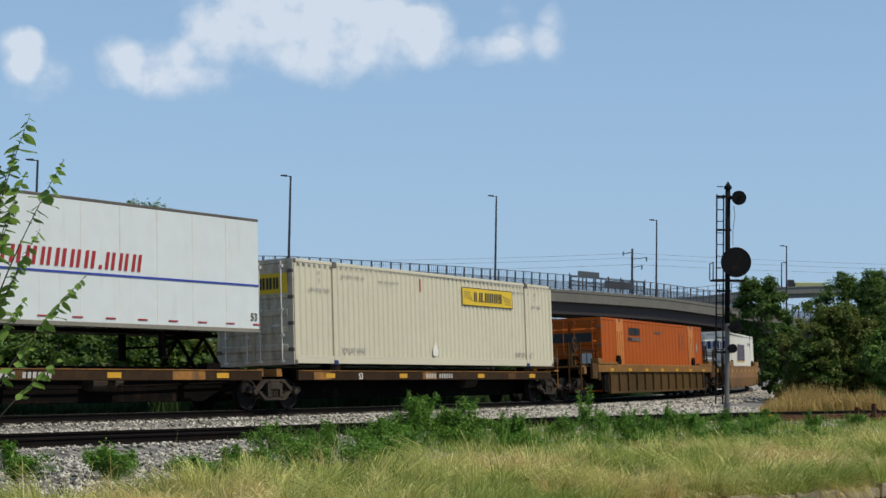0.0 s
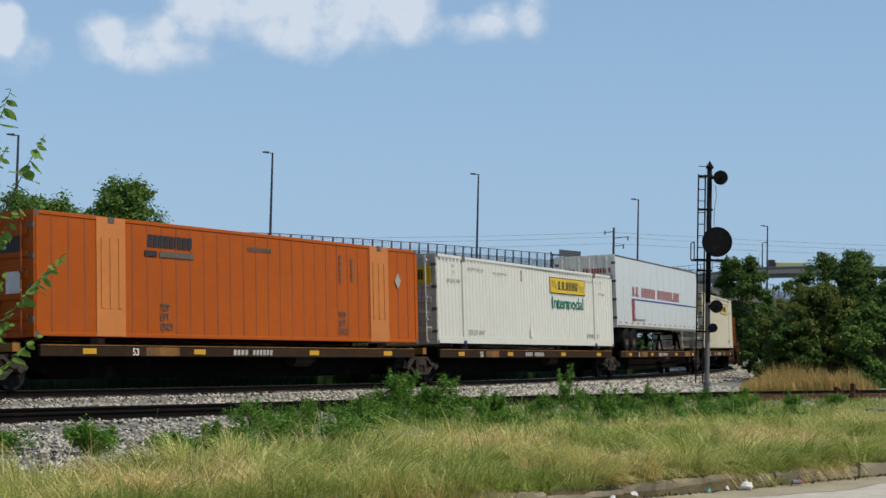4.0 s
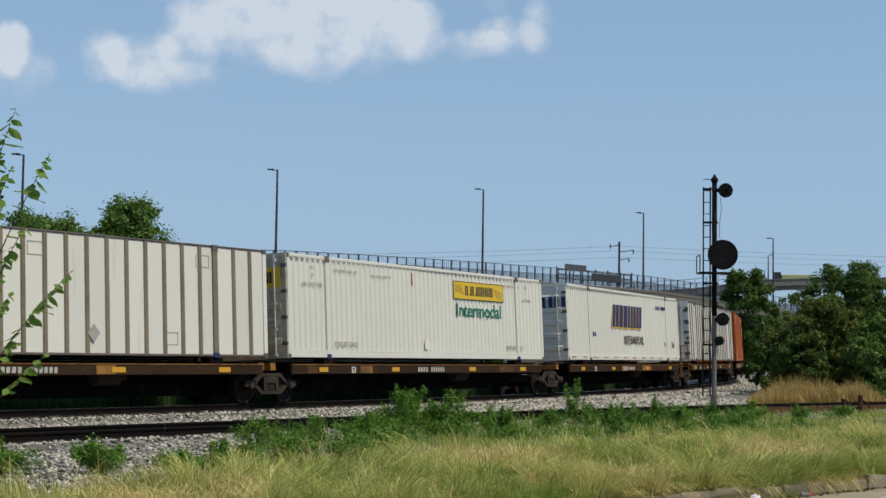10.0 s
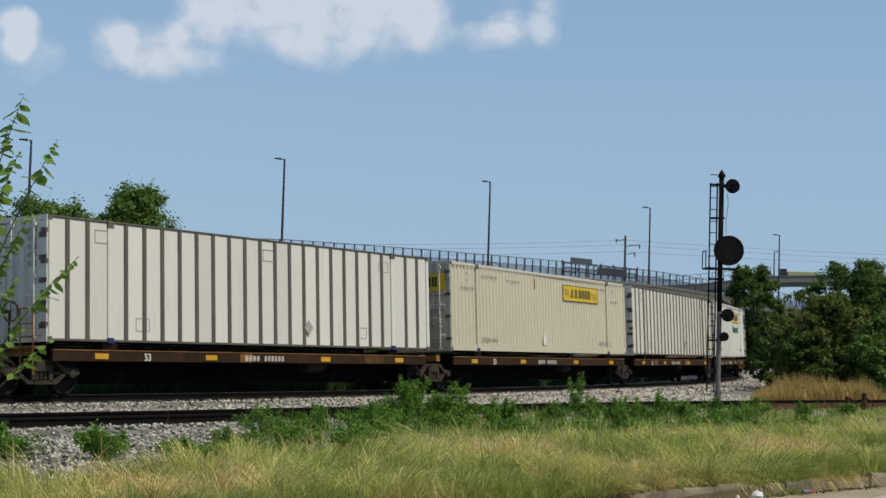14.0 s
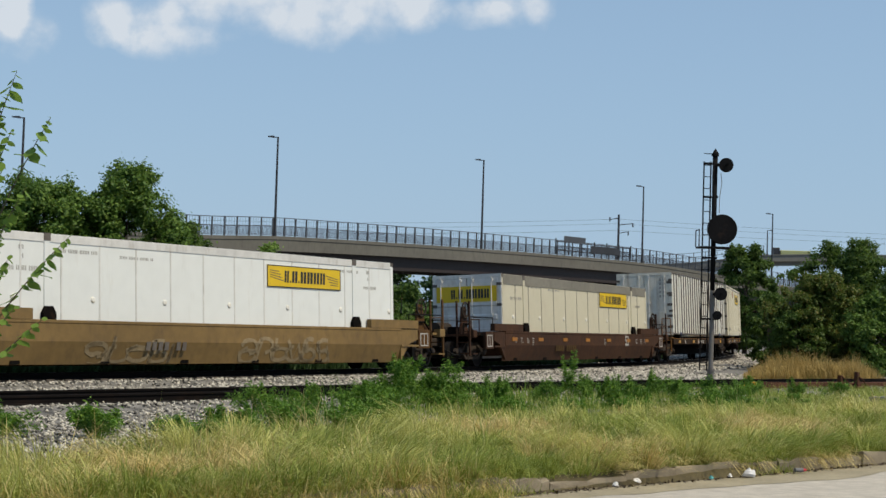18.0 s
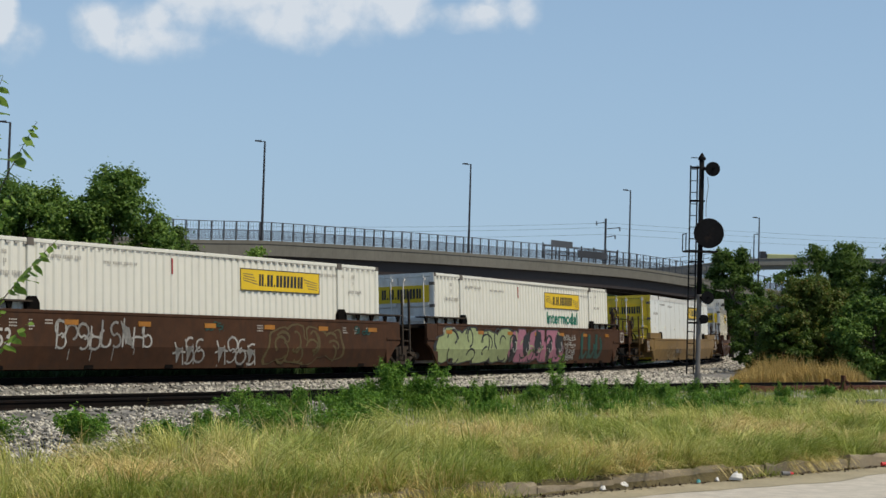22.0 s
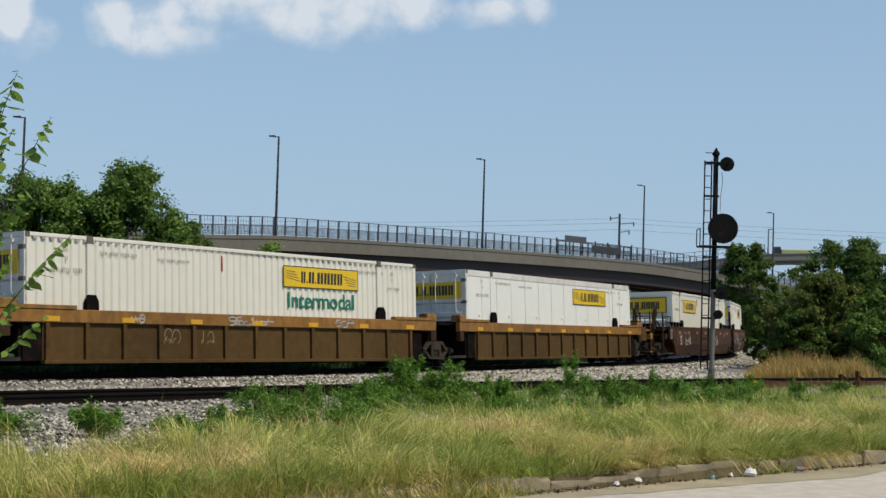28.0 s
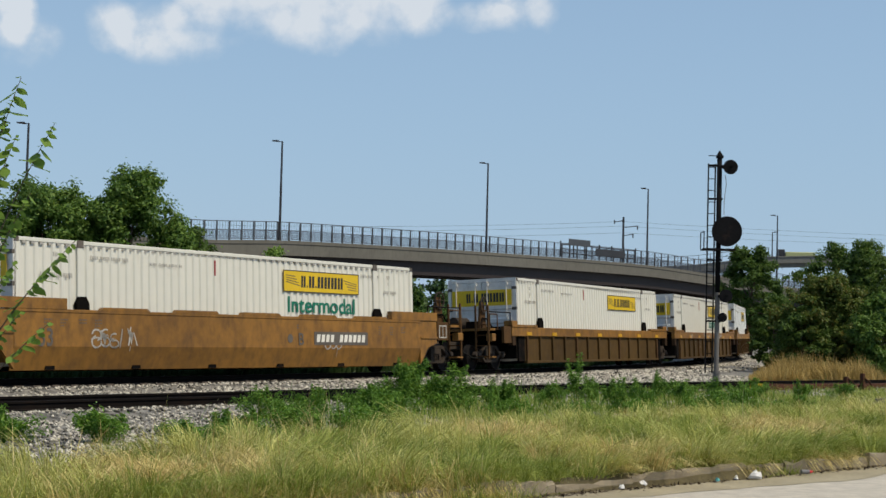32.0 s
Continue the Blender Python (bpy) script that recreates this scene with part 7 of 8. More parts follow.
def make_grass():
    rng = np.random.default_rng(11)

    def lay(name, vf, mat, label):
        tagged(new(name, fast_mesh(name, vf[0], vf[1], M[mat])), label, "grass", kind="stuff")

    # arching mops on a loose grid, sorted into kinds by broad patches
    ga, gd = np.meshgrid(np.arange(-10, 30, 0.33), np.arange(0.18, 8.2, 0.33))
    ga, gd = (ga + rng.uniform(-.15, .15, ga.shape)).ravel(), (gd + rng.uniform(-.15, .15, gd.shape)).ravel()
    inside = (gd < verge_edge(ga) + .25 * np.sin(ga * 2.7) + rng.normal(0, .12, len(ga))) & (gd > .16) & (rng.uniform(0, 1, len(ga)) < .9)
    ga, gd = ga[inside], gd[inside]
    patch = np.sin(ga * 1.05 + 1.3 * np.sin(gd * .9)) + .8 * np.sin(gd * 1.9 - ga * .7 + 1.1) + .55 * np.sin(ga * 2.9 + gd * 1.7) + rng.normal(0, .5, len(ga))
    rear = np.clip(gd / verge_edge(ga), 0, 1)
    kinds = (("green_grass", "grassgreen", patch < -.15, 1.0, "olive green grass mops in the verge"),
             ("verge_grass", "grass", (patch >= -.15) & (patch < .95), 1.1, "tall pale seeding verge grass bent by the wind"),
             ("withered_grass", "grasstan", patch >= .95, .92, "withered tan grass mops in the verge"))
    for name, mat, pick, tall, lab in kinds:
        lay(name, mops(rng, ga[pick], gd[pick], np.where(ga[pick] < 12, 135, 80), .36, .40 * tall, .0066, rear[pick]), mat, lab)
    # low dark green growth between the mops
    n = 46000
    a = rng.uniform(-10, 26, n)
    d = rng.uniform(.1, 1, n) * verge_edge(a)
    x, y = kerb_xy(a, d)
    vf = blades_to(rng, x, y, height(x, y), rng.uniform(.08, .22, n), rng.uniform(.008, .014, n), rng.normal(0, .5, n), rng.normal(0, .5, n))
    lay("low_growth", vf, "weed", "low dark green growth between the grass mops")
    lay("seed_grass", tufts(rng, 420, -10, 30, 0.4, verge_edge, 26, 0.12, 0.60, 0.007), "grasstan", "pale dry seed stalks standing among the grass")
    lay("edge_grass", tufts(rng, 420, -2.6, 22, 0.12, lambda q: q * 0 + 0.75, 64, 0.16, 0.30, 0.0066), "grassgreen", "olive grass along the back of the kerb")
    # tufts that have grown out over the kerb
    lay("kerb_green", tufts(rng, 300, -9, -2.2, -0.15, lambda q: q * 0 + 0.3, 50, 0.14, 0.38, 0.008), "grassgreen", "green grass leaning over the buried kerb")
    lay("kerb_grass", tufts(rng, 200, -9, -2.6, -0.2, lambda q: q * 0 + 0.25, 46, 0.13, 0.34, 0.009), "grasstan", "withered grass grown out over the buried kerb")
    lay("kerb_tufts", tufts(rng, 80, 1.75, 2.9, -0.1, lambda q: q * 0 + 0.2, 46, 0.11, 0.32, 0.008), "grassgreen", "grass tufts hanging over the kerb")
    # dead thatch hanging over the kerb
    a = rng.uniform(-10, 30, 15000)
    keep = (a < -2.4) | ((a > 1.0) & (a < 3.9) & (np.sin(a * 4.1) > -.3)) | ((a > 3.9) & (np.sin(a * 1.9) + rng.normal(0, .3, len(a)) > .75))
    a = a[keep]
    x, y = kerb_xy(a, rng.uniform(0.04, 0.3, len(a)))
    over = radians(KERB_A - 90)
    ln = rng.uniform(0.5, 1.3, len(a))
    vf = blades_to(rng, x, y, np.full(len(a), 0.15), rng.uniform(0.14, 0.30, len(a)), rng.uniform(0.006, 0.012, len(a)), np.cos(over) * ln + rng.normal(0, .3, len(a)), np.sin(over) * ln + rng.normal(0, .3, len(a)), 1.5)
    lay("kerb_thatch", vf, "grasstan", "dead straw hanging over the kerb")
    n = 2600
    a = rng.uniform(-3, 16, n)
    x, y = kerb_xy(a, -.03 - np.abs(rng.normal(0, .07, n)))
    vf = blades_to(rng, x, y, np.full(n, .016), rng.uniform(.02, .06, n), rng.uniform(.012, .04, n), rng.normal(0, 1.2, n), rng.normal(0, 1.2, n), .75)
    lay("gutter_debris", vf, "debris", "dark dead leaves and twigs at the foot of the kerb")
    # rank weeds added behind the main track, coloured dark for the train's shade
    n = 42000
    line = np.array([(p[0], p[1]) for p in MAIN])
    k = rng.integers(133, 205, n)
    w = line[k + 1] - line[k]
    w /= np.linalg.norm(w, axis=1)[:, None]
    off = 2.5 + rng.uniform(0, 1, n) ** 1.4 * 2.6
    u = rng.uniform(0, 1, n) * 1.6
    x, y = line[k, 0] + w[:, 0] * u - w[:, 1] * off, line[k, 1] + w[:, 1] * u + w[:, 0] * off
    vf = blades_to(rng, x, y, height(x, y), rng.uniform(.45, .85, n) * (1 + .2 * np.sin(x * 1.3)), rng.uniform(.02, .05, n), rng.normal(0, .3, n), rng.normal(0, .3, n))
    lay("rank_weeds", vf, "wood", "rank weeds added behind the main track, dark-toned for shade under the cars")
    # mops of long grass that droop towards the road
    for name, mat, n, lab in (("drooping_grass", "grassgreen", 105, "long olive grass drooping towards the road"), ("drooping_straw", "grasstan", 66, "long dead straw drooping towards the road")):
        ca = rng.uniform(-9, 20, n)
        i = np.repeat(np.arange(n), 230)
        shy = ((ca > -2.6) & (ca < -.85)) | ((ca > -.25) & (ca < 1.0)) | ((ca > 2.9) & (ca < 3.2)) | ((ca > 3.9) & (ca < 5.2))
        x, y = kerb_xy(ca[i] + rng.normal(0, .16, len(i)), np.where(shy, .42, .22)[i] + np.abs(rng.normal(0, .12, len(i))))
        ln, side = rng.uniform(.2, 1.15, len(i)), rng.normal(0, .5, len(i))
        t = rng.uniform(.24, .46, len(i)) * rng.uniform(.8, 1.2, n)[i]
        vf = blades_to(rng, x, y, np.full(len(i), .13), t, rng.uniform(.005, .009, len(i)), -KERB_N.x * ln + KERB_W.x * side, -KERB_N.y * ln + KERB_W.y * side, .78)
        lay(name, vf, mat, lab)
    n = 800
    t = rng.uniform(0, 1, n)
    x, y = np.interp(t, [0, .25, .5, .75, 1], [-3.4, -.6, 2.2, 5.2, 9.5]) + rng.normal(0, .5, n), np.interp(t, [0, .25, .5, .75, 1], [27.6, 30.7, 33.6, 37.2, 42.5]) + rng.normal(0, 1.1, n)
    vf = blades_to(rng, x, y, height(x, y), rng.uniform(.25, .8, n) * (1 + .3 * np.sin(x * 2.1)), rng.uniform(.008, .02, n), rng.normal(0, .3, n), rng.normal(0, .3, n))
    lay("weed_stalks", vf, "weed", "thin green stalks among the weeds along the siding")
    # dry tall grass by the signal, towards the bushes
    n = 18000
    u, w = rng.uniform(0, 1, n), rng.uniform(0, 1, n)
    x, y = 10.2 + u * 5.0 + w * 0.6, 57 + w * 4.5 + u * 0.8
    tall = rng.uniform(0.25, 1.25, n) * (0.72 + 0.35 * np.sin(x * 3.1 + y) * np.sin(x * 1.3 + 1) + .15 * np.sin(x * 7.3 + y * 3)) * np.interp(u, [0, .2, .85, 1], [.3, 1, 1, .6])
    vf = blades_to(rng, x, y, height(x, y), tall, rng.uniform(0.012, 0.022, n), rng.normal(-.15, .25, n), rng.normal(0, .25, n))
    lay("dry_grass", vf, "straw", "tall golden dry grass in front of the bushes")
    # shorter growth behind the verge, along the siding
    n = 60000
    a, d = rng.uniform(-1, 36, n), rng.uniform(5.0, 15.5, n)
    x, y = kerb_xy(a, d)
    dn, _ = track_distance(x, y, COARSE_NEAR)
    thin = np.sin(x * 1.7) + np.sin(y * 1.3 + 1) + rng.normal(0, 0.6, n)
    ok = (dn > 1.3) & (d > verge_edge(a) - 0.6) & (d < np.interp(a, [-1, 3, 6, 10], [6.5, 8.0, 11.5, 15])) & (thin > -0.7)
    x, y = x[ok], y[ok]
    vf = blades_to(rng, x, y, height(x, y), rng.uniform(0.10, 0.32, len(x)), rng.uniform(0.010, 0.018, len(x)), rng.normal(-.3, .4, len(x)), rng.normal(0, .4, len(x)))
    lay("siding_grass", vf, "grassgreen", "short green grass and weeds beside the siding")


make_grass()


def leaves(rng, centres, radii, n, size, droop=0.3, fill=0.45, long=1.5):
    """Leaves on clumps, thicker towards their skins: small folded diamonds of two triangles."""
    centres, radii = np.array(centres, float), np.array(radii, float)
    vol = radii.prod(axis=1) ** (2 / 3)
    i = rng.choice(len(centres), n, p=vol / vol.sum())
    dirs = rng.normal(0, 1, (n, 3))
    dirs /= np.linalg.norm(dirs, axis=1)[:, None]
    p = centres[i] + dirs * radii[i] * (rng.uniform(0, 1, n) ** fill * rng.uniform(.7, 1.3, n) * np.where(rng.uniform(0, 1, n) < .2, 1.5, 1))[:, None]
    # leaf frame
    nrm = dirs * 0.6 + rng.normal(0, 0.5, (n, 3)) + np.array([0, 0, 0.8])
    nrm /= np.linalg.norm(nrm, axis=1)[:, None]
    t = np.cross(nrm, rng.normal(0, 1, (n, 3)))
    t /= np.linalg.norm(t, axis=1)[:, None]
    b = np.cross(nrm, t)
    s = size * rng.uniform(0.55, 1.35, n)[:, None]
    v = np.stack([p - t * s * long / 2, p + b * s * 0.5 + nrm * s * 0.1, p + t * s * long / 2 - np.array([0, 0, droop]) * s, p - b * s * 0.5 + nrm * s * 0.1], 1).reshape(-1, 3)
    k = np.arange(n)[:, None] * 4
    f = np.concatenate([k + np.array([0, 1, 2]), k + np.array([0, 2, 3])])
    return v, f


def clumps(rng, base, crown_h, crown_r, n, sub=0.34, low=0.2, cone=False):
    """Flattened sprays that stand near the skin of a crown with bays and shoulders."""
    out, rad = [], []
    ph = rng.uniform(0, 2 * np.pi, 4)
    for _ in range(n):
        a, u = rng.uniform(0, 2 * np.pi), rng.uniform(0, 1) ** 0.4
        h = low + (1 - low) * rng.uniform(0, 1)
        k = (h - low) / (1 - low)
        taper = np.sin(np.pi * np.clip(0.24 + 0.72 * k, 0, 1)) ** 0.6
        if cone:
            taper = (1.03 - k) ** 0.5
        bay = 1 + .16 * np.sin(2 * a + ph[0] + 2 * k) + .13 * np.sin(3 * a + ph[1] - 4 * k) + .12 * np.sin(9 * k + ph[2] + a)
        rr = crown_r * u * taper * bay
        top = .95 + .06 * np.sin(3 * a + ph[3])
        q = crown_r * sub * rng.uniform(0.45, 1.15) * (1 - 0.4 * k if cone else 1)
        out.append((base[0] + rr * np.cos(a), base[1] + rr * np.sin(a), base[2] + crown_h * h * top))
        rad.append((q, q, q * 0.58))
    return out, rad


def tree(name, x, y, crown_h, crown_r, n_clump, n_leaf, size, mat, label, seed, trunk=0.16, low=0.12, sub=0.34, lean=0.0, cone=False):
    rng = np.random.default_rng(seed)
    t = thing(name, label, "tree" if crown_h > 3.5 else "bush")
    z = float(height(np.array([x]), np.array([y]))[0])
    c, r = clumps(rng, (0, 0, 0), crown_h, crown_r, n_clump, sub, low, cone)
    # trunk and limbs that reach the clumps
    b = Build()
    top = Vector((lean, 0, crown_h * 0.72))
    pts = [Vector((0, 0, -0.1)), Vector((lean * .2 + .05, .03, crown_h * .25)), Vector((lean * .55 - .06, -.04, crown_h * .5)), top]
    b.tube(pts, [trunk, trunk * .75, trunk * .5, trunk * .2], 9)
    tr = part("trunk", b, M["bark"], t)
    for q in range(min(12, n_clump)):
        e = Vector(c[q])
        s = pts[1].lerp(pts[3], min(0.95, max(0.02, (e.z / crown_h) * 0.7)))
        m = (s + e) / 2 + Vector((0, 0, 0.12 * (e - s).length))
        part("limb", Build().tube([s, m, e], [trunk * .35, trunk * .22, trunk * .08], 6), M["bark"], tr)
    # thin sprigs that stand out from the crown and loosen its outline
    sc, sr = [], []
    for q in range(n_clump):
        a, k = rng.uniform(0, 2 * np.pi), rng.uniform(.25, 1)
        p = np.array(c[rng.integers(len(c))])
        w = np.array([p[0], p[1], (p[2] - crown_h * .45) * .9])
        w /= np.linalg.norm(w) + 1e-6
        for j in range(3):
            sc.append(tuple(p + w * (np.array(r[0]).max() * (.35 + .3 * j)) + rng.normal(0, .06, 3) * crown_r * .3))
            sr.append((.10 * crown_r * (1 - .22 * j),) * 3)
    v, f = leaves(rng, c, r, int(n_leaf * .82), size)
    v2, f2 = leaves(rng, sc, sr, int(n_leaf * .18), size * .9)
    v, f = np.concatenate([v, v2]), np.concatenate([f, f2 + len(v)])
    part("crown", fast_mesh("crown", v, f, M[mat]), None, t)
    t.matrix_basis = pose(x, y, z)
    return t


TREE = "leafy green tree with an uneven crown"
# behind the train, at the bridge's near end
tree("tree", -12.9, 62.0, 7.3, 3.9, 330, 90000, 0.10, "leaf", "dense green tree with a broad pointed crown behind the track", 1, .2, .03, .17, cone=True)
tree("tree", -16.1, 61.0, 6.75, 3.3, 220, 60000, 0.10, "leaf", TREE, 2, .16, .03, .19)
tree("tree", -19.2, 58.0, 6.1, 2.7, 170, 40000, 0.105, "leaf", TREE, 3, .16, .03, .2)
tree("tree", -11.2, 63.5, 5.3, 1.9, 80, 26000, 0.10, "leafdeep", TREE, 4, .14, .05, .23)
tree("bush", -14.5, 56.5, 3.2, 2.4, 60, 22000, 0.105, "leafdeep", "green roadside bush behind the track", 5, .08, .03, .24)
tree("bush", -18.0, 53.0, 3.4, 2.4, 60, 22000, 0.105, "leafdeep", "green roadside bush behind the track", 6, .08, .03, .24)
tree("bush", -10.9, 60.0, 2.6, 2.0, 50, 12000, 0.10, "leafred", "low bush with reddish seed heads", 7, .08, .03, .26)
for k, (bx, by, bh, br) in enumerate(((-6.5, 66, 2.4, 2.4), (-3.0, 72, 2.5, 2.6), (-6, 84, 3.0, 3.0), (0.5, 82, 2.8, 2.8), (-24, 62, 6.0, 3.0), (-30, 78, 8.0, 3.6))):
    tree("bush" if bh < 3.5 else "tree", bx, by, bh, br, 44, 13000, 0.12, "leafdeep", "green scrub behind the track", 20 + k, .1, .03, .28)
# scrub close behind the main track, in the shade of the train
for k in range(12):
    p = shifted([Vector(q) for q in MAIN[148:176]], 4.3 + .5 * math.sin(k * 2.1))[2 + 2 * k]
    tree("bush", p.x, p.y, 2.3 + .8 * math.sin(k * 1.7 + .6), 1.35, 46, 6500, 0.115, "leafdeep", "dark green scrub close behind the main track", 40 + k, .07, .02, .26)
# right of the track
tree("tree", 22.9, 130.0, 8.8, 3.0, 170, 34800, 0.15, "leafdeep", "dark green tree standing behind the signal", 8, .22, .04, .2)
tree("tree", 29.2, 118.0, 6.0, 3.8, 150, 29000, 0.148, "leafdeep", TREE, 9, .2, .04, .19)
tree("tree", 16.7, 75.0, 4.5, 2.3, 240, 52200, 0.09, "leafred", "sumac with reddish seed heads among green leaves", 10, .12, .04, .16)
tree("tree", 19.5, 81.0, 6.5, 3.0, 260, 58000, 0.098, "leafdeep", "broad deep green tree beside the track", 11, .16, .04, .16)
tree("tree", 22.2, 77.0, 6.5, 2.9, 240, 58000, 0.101, "leafdeep", "broad green tree beside the track", 12, .16, .04, .16)
tree("tree", 24.6, 80.0, 7.0, 3.0, 200, 34000, 0.101, "leafdeep", TREE, 13, .16, .04, .17)
tree("bush", 18.9, 71.5, 3.4, 2.0, 150, 31900, 0.094, "leaf", "green bush beside the track", 14, .1, .03, .18)
tree("bush", 15.4, 74.0, 3.0, 1.4, 110, 20300, 0.086, "leafdeep", "green bush beside the track", 15, .09, .03, .2)
tree("bush", 15.2, 79.5, 3.6, 1.3, 110, 20300, 0.094, "leafdeep", "green bush beside the track", 16, .09, .03, .2)
tree("bush", 21.6, 69.5, 2.9, 1.9, 120, 23200, 0.094, "leaf", "green bush beside the track", 17, .09, .03, .2)
tree("tree", 30.0, 84.0, 7.2, 3.8, 150, 26100, 0.125, "leafdeep", TREE, 18, .2, .04, .2)
tree("tree", -9.0, 75.0, 5.2, 1.1, 60, 6000, 0.10, "leaflight", "slender young tree with pale leaves before the bridge", 19, .07, .2, .3)


# woods far behind the bridge
for k in range(16):
    wr = random.Random(300 + k)
    wx, wy = -70 + k * 8.2 + wr.uniform(-2, 2), 285 + wr.uniform(-12, 18)
    tree("tree", wx, wy, wr.uniform(9.5, 12.0), wr.uniform(5.0, 6.5), 34, 4200, 0.62, "wood", "distant dark green tree beyond the bridge", 300 + k, .25, .02, .3)


def weed_plant(x, y, tall, r, n, seed, label, mat="weed", size=0.06):
    """A leafy weed: several stems from one root, with small leaves along them."""
    rng = np.random.default_rng(seed)
    t = thing("weed_plant", label, "weed", "weeds along the siding")
    z = float(height(np.array([x]), np.array([y]))[0])
    cs, rs = [], []
    stems = max(6, int(11 * r / 0.5))
    for k in range(stems):
        a, u = rng.uniform(0, 2 * np.pi), rng.uniform(0.05, 1) ** .8
        tip = Vector((math.cos(a) * r * u, math.sin(a) * r * u, tall * rng.uniform(0.55, 1.1) * (1.05 - 0.45 * u)))
        mid = Vector((tip.x * .4, tip.y * .4, tip.z * .6))
        part("stem", Build().tube([(0, 0, -0.03), mid, tip], [.010, .007, .003], 4), M["weed"], t)
        for w in (0.2, 0.5, 0.75, 1.0):
            p = mid.lerp(tip, w)
            cs.append(tuple(p))
            q = r * 0.15 * (1.5 - .9 * w) * rng.uniform(.6, 1.3)
            rs.append((q, q, q * 1.1))
    v, f = leaves(rng, cs, rs, int(n * 1.7), size * .36, 0.3, 0.45, 3.2)
    part("foliage", fast_mesh("foliage", v, f, M[mat]), None, t)
    t.matrix_basis = pose(x, y, z)


def make_weeds():
    rng = random.Random(5)
    lab = "bushy green weed growing at the edge of the ballast"
    weed_plant(-1.15, 31.0, 1.15, 0.72, 5600, 50, "tall bushy green weed at the edge of the ballast", size=.055)
    weed_plant(-1.75, 30.3, .62, 0.7, 3200, 49, lab, size=.055)
    weed_plant(-0.25, 31.7, 1.0, 0.75, 4200, 51, lab, size=.055)
    weed_plant(0.75, 32.0, .72, 0.7, 3000, 52, lab, size=.055)
    line = smooth_line([(-3.6, 27.4, 0), (-1.9, 29.8, 0), (-.4, 30.6, 0), (1.2, 31.4, 0), (3.0, 32.6, 0), (4.8, 34.3, 0), (7.2, 37.0, 0)], .42)
    for k, p in enumerate(line):
        if k % 4 == 2:
            continue
        weed_plant(p.x + rng.uniform(-.5, .5), p.y + rng.uniform(-.7, .7), rng.uniform(.16, .7), rng.uniform(.4, .8), 800, 60 + k, lab)
    for k, (x, y) in enumerate(((-4.7, 20.6), (-4.5, 20.3), (-3.5, 20.5), (-3.1, 20.9), (-2.8, 21.6), (-2.5, 22.2), (-5.9, 20.4), (-2.1, 23.0), (-1.6, 24.0), (-3.2, 21.6), (-1.2, 25.2))):
        weed_plant(x - .1, y + .7, rng.uniform(.36, .62), rng.uniform(.4, .65), 1100, 120 + k, lab)
    for k, (px, py, h) in enumerate(((2.55, 36.6, 1.15), (2.9, 37.2, .8), (4.6, 38.8, .7), (5.4, 39.6, .6), (6.0, 38.9, .7), (7.4, 41.2, .6), (8.9, 42.9, .55), (3.9, 36.4, .7), (5.0, 37.6, .75), (1.9, 35.3, .6), (6.9, 40.2, .6), (10.4, 44.6, .5), (3.4, 35.2, .85))):
        weed_plant(px, py, h, .5, 1000, 140 + k, "feathery green weed beside the siding", size=.06)


make_weeds()


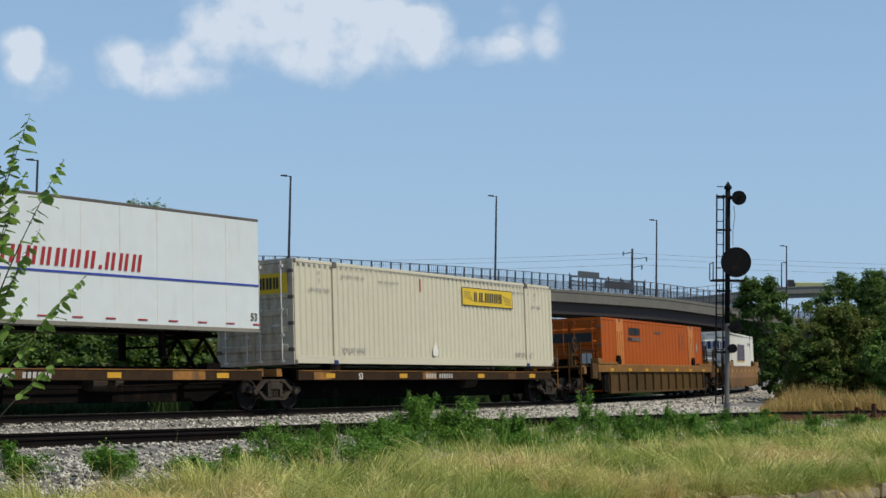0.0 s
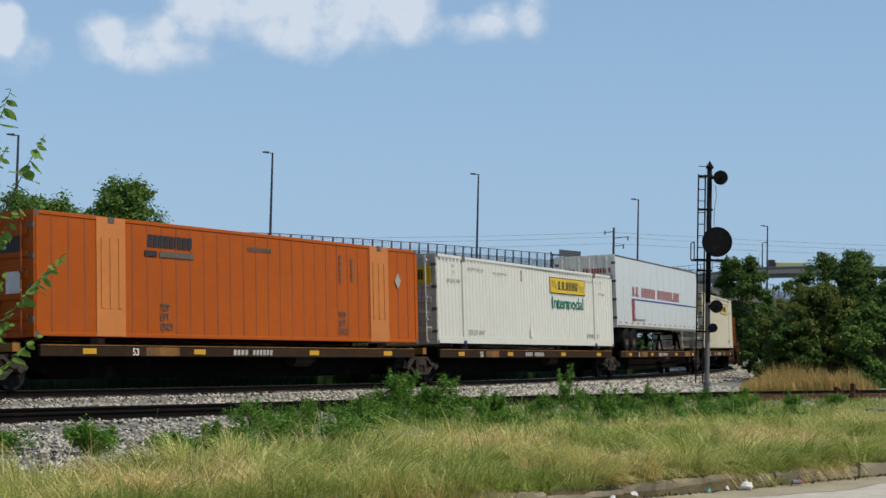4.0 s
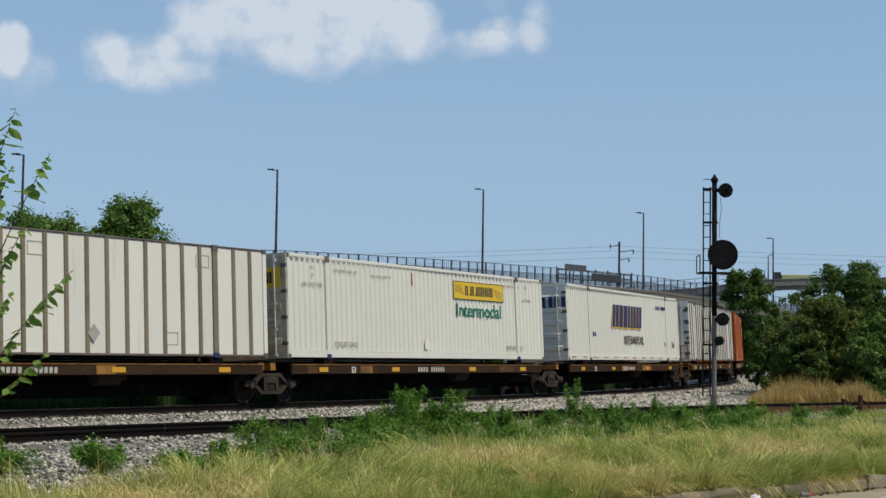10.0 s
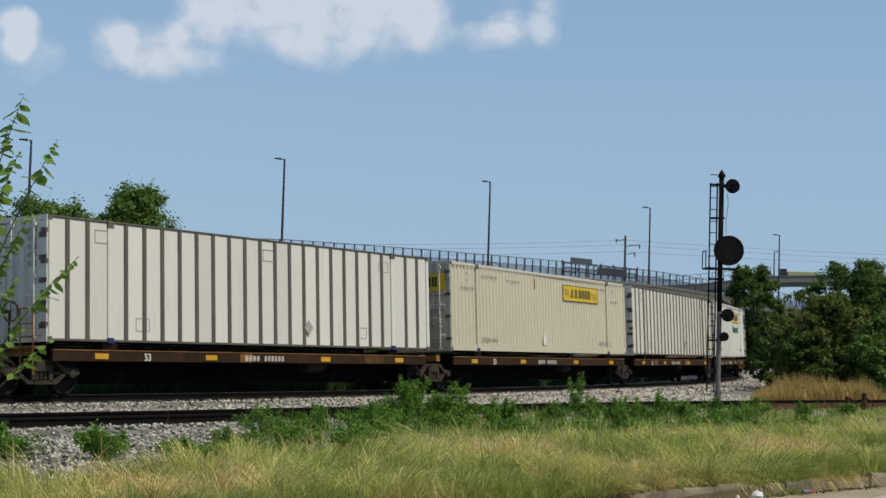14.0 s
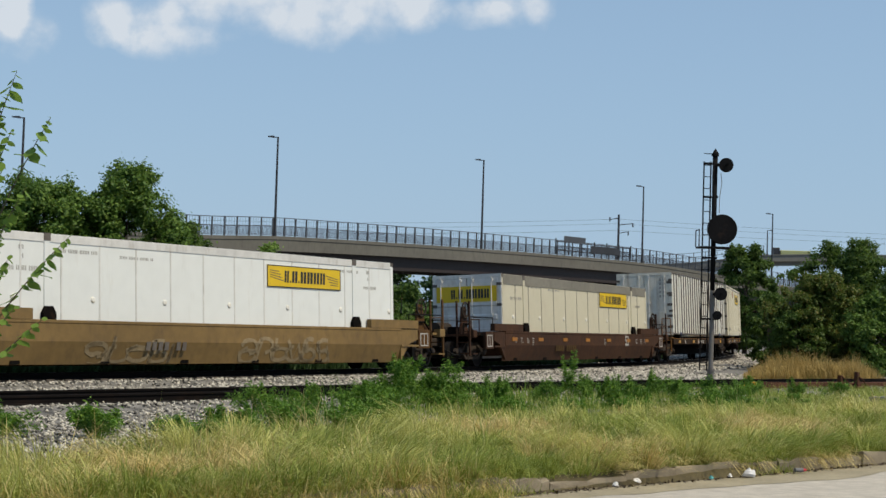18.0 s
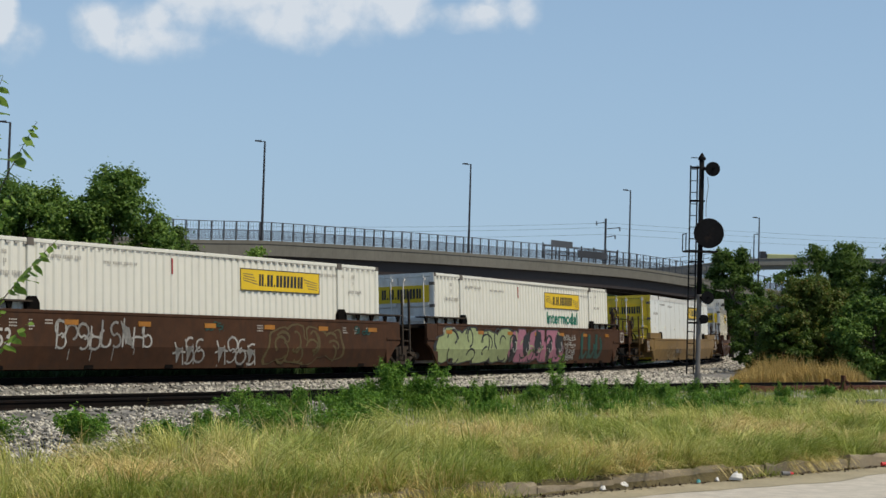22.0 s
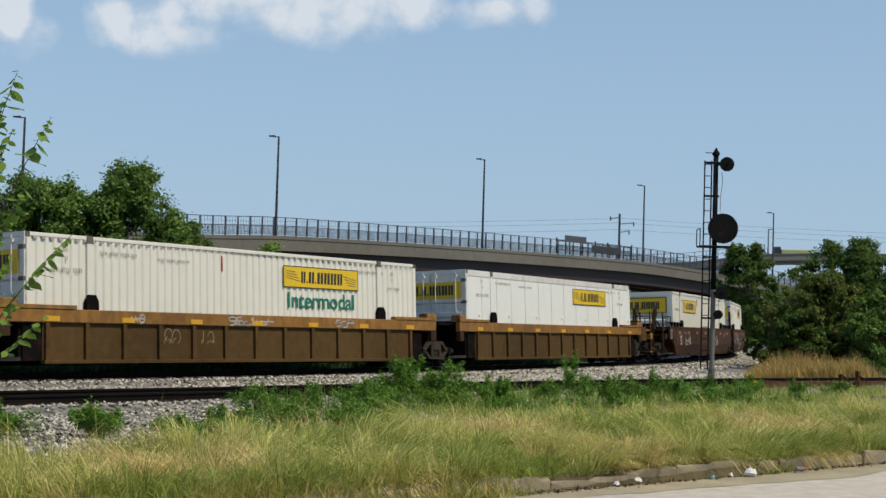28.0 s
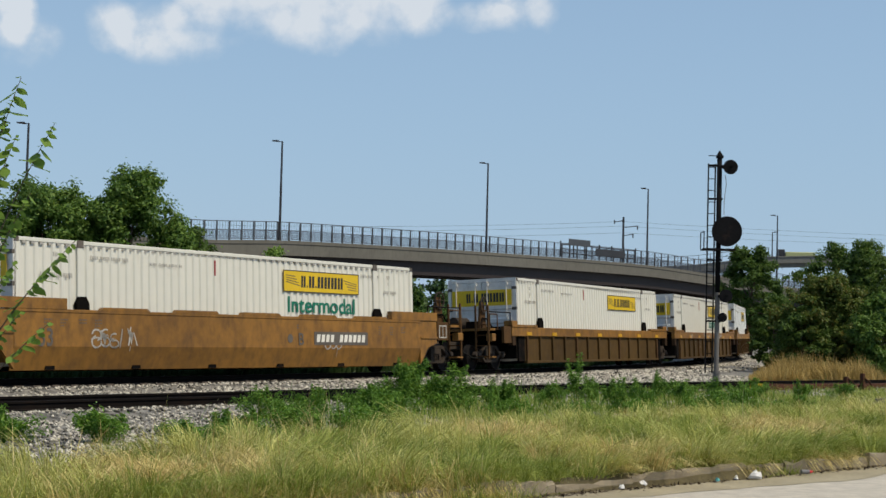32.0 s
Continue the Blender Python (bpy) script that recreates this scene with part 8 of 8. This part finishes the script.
def make_shrub():
    """A young mulberry at the road's edge whose branches reach into view."""
    rng = random.Random(9)
    t = thing("mulberry_shrub", "young mulberry shrub with toothed bright green leaves", "shrub")
    bx, by, bz = -4.75, 14.3, 0.12
    t.matrix_basis = pose(bx, by, bz)
    leaf = []
    for k in range(3):
        b = Build()
        L_, W_ = .13 + .02 * k, .095 + .01 * k
        out = [(0, 0), (.16, .32), (.34, .48), (.55, .46), (.75, .30), (.9, .12), (1.0, 0.0)]
        top = [(p * L_, q * W_, .012 - abs(q) * .03 - .03 * p * p) for p, q in out]
        mid = [(p * L_, 0, -.03 * p * p) for p, q in out]
        bot = [(p * L_, -q * W_, .012 - abs(q) * .03 - .03 * p * p) for p, q in out]
        v = top + mid + bot
        n = len(out)
        f = [(n + i, n + i + 1, i + 1, i) for i in range(n - 1)] + [(2 * n + i, 2 * n + i + 1, n + i + 1, n + i) for i in range(n - 1)]
        leaf.append(raw_mesh("leaf", v, f, M["leaflight"]))
    # tips of the branches and how far back they carry leaves
    branches = [(-3.93, 14.0, 3.80, 1.25), (-3.62, 14.0, 3.40, 0.75), (-3.98, 14.1, 3.30, 0.6), (-3.78, 13.9, 2.78, 0.9), (-3.40, 14.0, 2.38, 0.95), (-3.98, 14.2, 2.55, 0.7), (-3.62, 14.1, 1.66, 0.55), (-3.85, 14.0, 1.75, 0.5),
                (-4.1, 14.2, 3.55, .9), (-4.25, 14.0, 3.0, .9), (-4.3, 14.3, 2.2, .9), (-4.2, 13.9, 1.6, .8), (-4.05, 14.1, 2.05, .7), (-4.6, 14.4, 3.6, 1.0), (-5.0, 14.2, 3.2, 1.0), (-5.2, 14.6, 2.4, 1.0), (-4.12, 14.0, 2.75, .8), (-4.08, 14.2, 3.05, .7), (-4.15, 13.9, 2.4, .8), (-4.0, 14.3, 2.2, .6), (-4.2, 14.1, 3.35, .7)]
    for tx, ty, tz, reach in branches:
        tip = Vector((tx - bx, ty - by, tz - bz))
        root = Vector((rng.uniform(-.06, .06), rng.uniform(-.06, .06), -.02))
        p1 = Vector((tip.x * .15, tip.y * .2, tip.z * .38))
        p2 = Vector((tip.x * .55, tip.y * .6, tip.z * .74))
        pts = []
        for i in range(13):
            u = i / 12
            pts.append((1 - u)**3 * root + 3 * (1 - u)**2 * u * p1 + 3 * (1 - u) * u * u * p2 + u**3 * tip)
        st = part("stem", Build().tube(pts, [.016 * (1 - .85 * i / 12) for i in range(13)], 6), M["bark"], t)
        total = sum((b_ - a_).length for a_, b_ in zip(pts, pts[1:]))
        n = int(reach / 0.044)
        for j in range(n):
            u = 1 - (reach / total) * (j / n)
            i = min(11, int(u * 12))
            p = pts[i].lerp(pts[i + 1], u * 12 - i)
            w = (pts[i + 1] - pts[i]).normalized()
            o = new("leaf", leaf[rng.randrange(3)])
            o.parent = st
            side = 90 * (1 if j % 2 else -1) + rng.uniform(-45, 45)
            base = math.degrees(math.atan2(w.y, w.x))
            o.matrix_basis = pose(p.x, p.y, p.z, rng.uniform(-35, 35), rng.uniform(-15, 40), base + side) @ Matrix.Scale(rng.uniform(.6, 1.1) * (0.55 + 0.45 * min(1, j / 5)), 4)


make_shrub()


# ---- ballast ----
def make_stones():
    rng = np.random.default_rng(21)
    base = np.array([(1, 0, 0), (-1, 0, 0), (0, 1, 0), (0, -1, 0), (0, 0, 1), (0, 0, -1)], float)
    tri = np.array([(0, 2, 4), (2, 1, 4), (1, 3, 4), (3, 0, 4), (2, 0, 5), (1, 2, 5), (3, 1, 5), (0, 3, 5)])
    n = 130000
    a, d = rng.uniform(-16, 40, n), rng.uniform(3.0, 30, n)
    x, y = kerb_xy(a, d)
    far = rng.integers(150, 250, 26000)
    line = np.array([(p[0], p[1]) for p in MAIN])
    fx, fy = line[far, 0] + rng.uniform(-3.8, 3.8, len(far)), line[far, 1] + rng.uniform(-.5, .5, len(far))
    x, y, d, a = np.append(x, fx), np.append(y, fy), np.append(d, np.full(len(far), 40.0)), np.append(a, np.zeros(len(far)))
    dn, _ = track_distance(x, y, COARSE_NEAR)
    dm, _ = track_distance(x, y, COARSE_MAIN)
    left = d > np.interp(a, [-16, -1, 3, 6, 10], [1.5, 5.0, 8.0, 10.5, 11.5])
    ok = left & ((dn < 10.0) | (dm < 4.2)) & (dm > 0) & (x / np.maximum(y, 1) < 0.30) & (x / np.maximum(y, 1) > -0.34)
    x, y = x[ok], y[ok]
    z = height(x, y)
    n = len(x)
    s = rng.uniform(0.018, 0.050, n) * np.interp(y, [25, 40, 70], [0.9, 1.15, 1.7])
    v = base[None] * s[:, None, None] * rng.uniform(0.6, 1.3, (n, 6, 1)) * np.array([1.15, 1.0, 0.75])
    ang = rng.uniform(0, 2 * np.pi, n)
    c, q = np.cos(ang)[:, None], np.sin(ang)[:, None]
    vx, vy = v[:, :, 0] * c - v[:, :, 1] * q, v[:, :, 0] * q + v[:, :, 1] * c
    v = np.stack([vx + x[:, None], vy + y[:, None], v[:, :, 2] + z[:, None] + 0.008], 2).reshape(-1, 3)
    f = (np.arange(n)[:, None, None] * 6 + tri[None]).reshape(-1, 3)
    # stones near the track's middle take the colour with the shade in it
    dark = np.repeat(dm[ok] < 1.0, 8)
    tagged(new("oily_ballast", fast_mesh("oily_ballast", v, f[dark], M["shadestone"])), "oily ballast stones between the main rails, the train's shade in their colour", "ballast", kind="stuff")
    f = f[~dark]
    tagged(new("ballast", fast_mesh("ballast", v, f, M["stone"])), "loose grey crushed-stone ballast round the tracks", "ballast", kind="stuff")


make_stones()


motions()
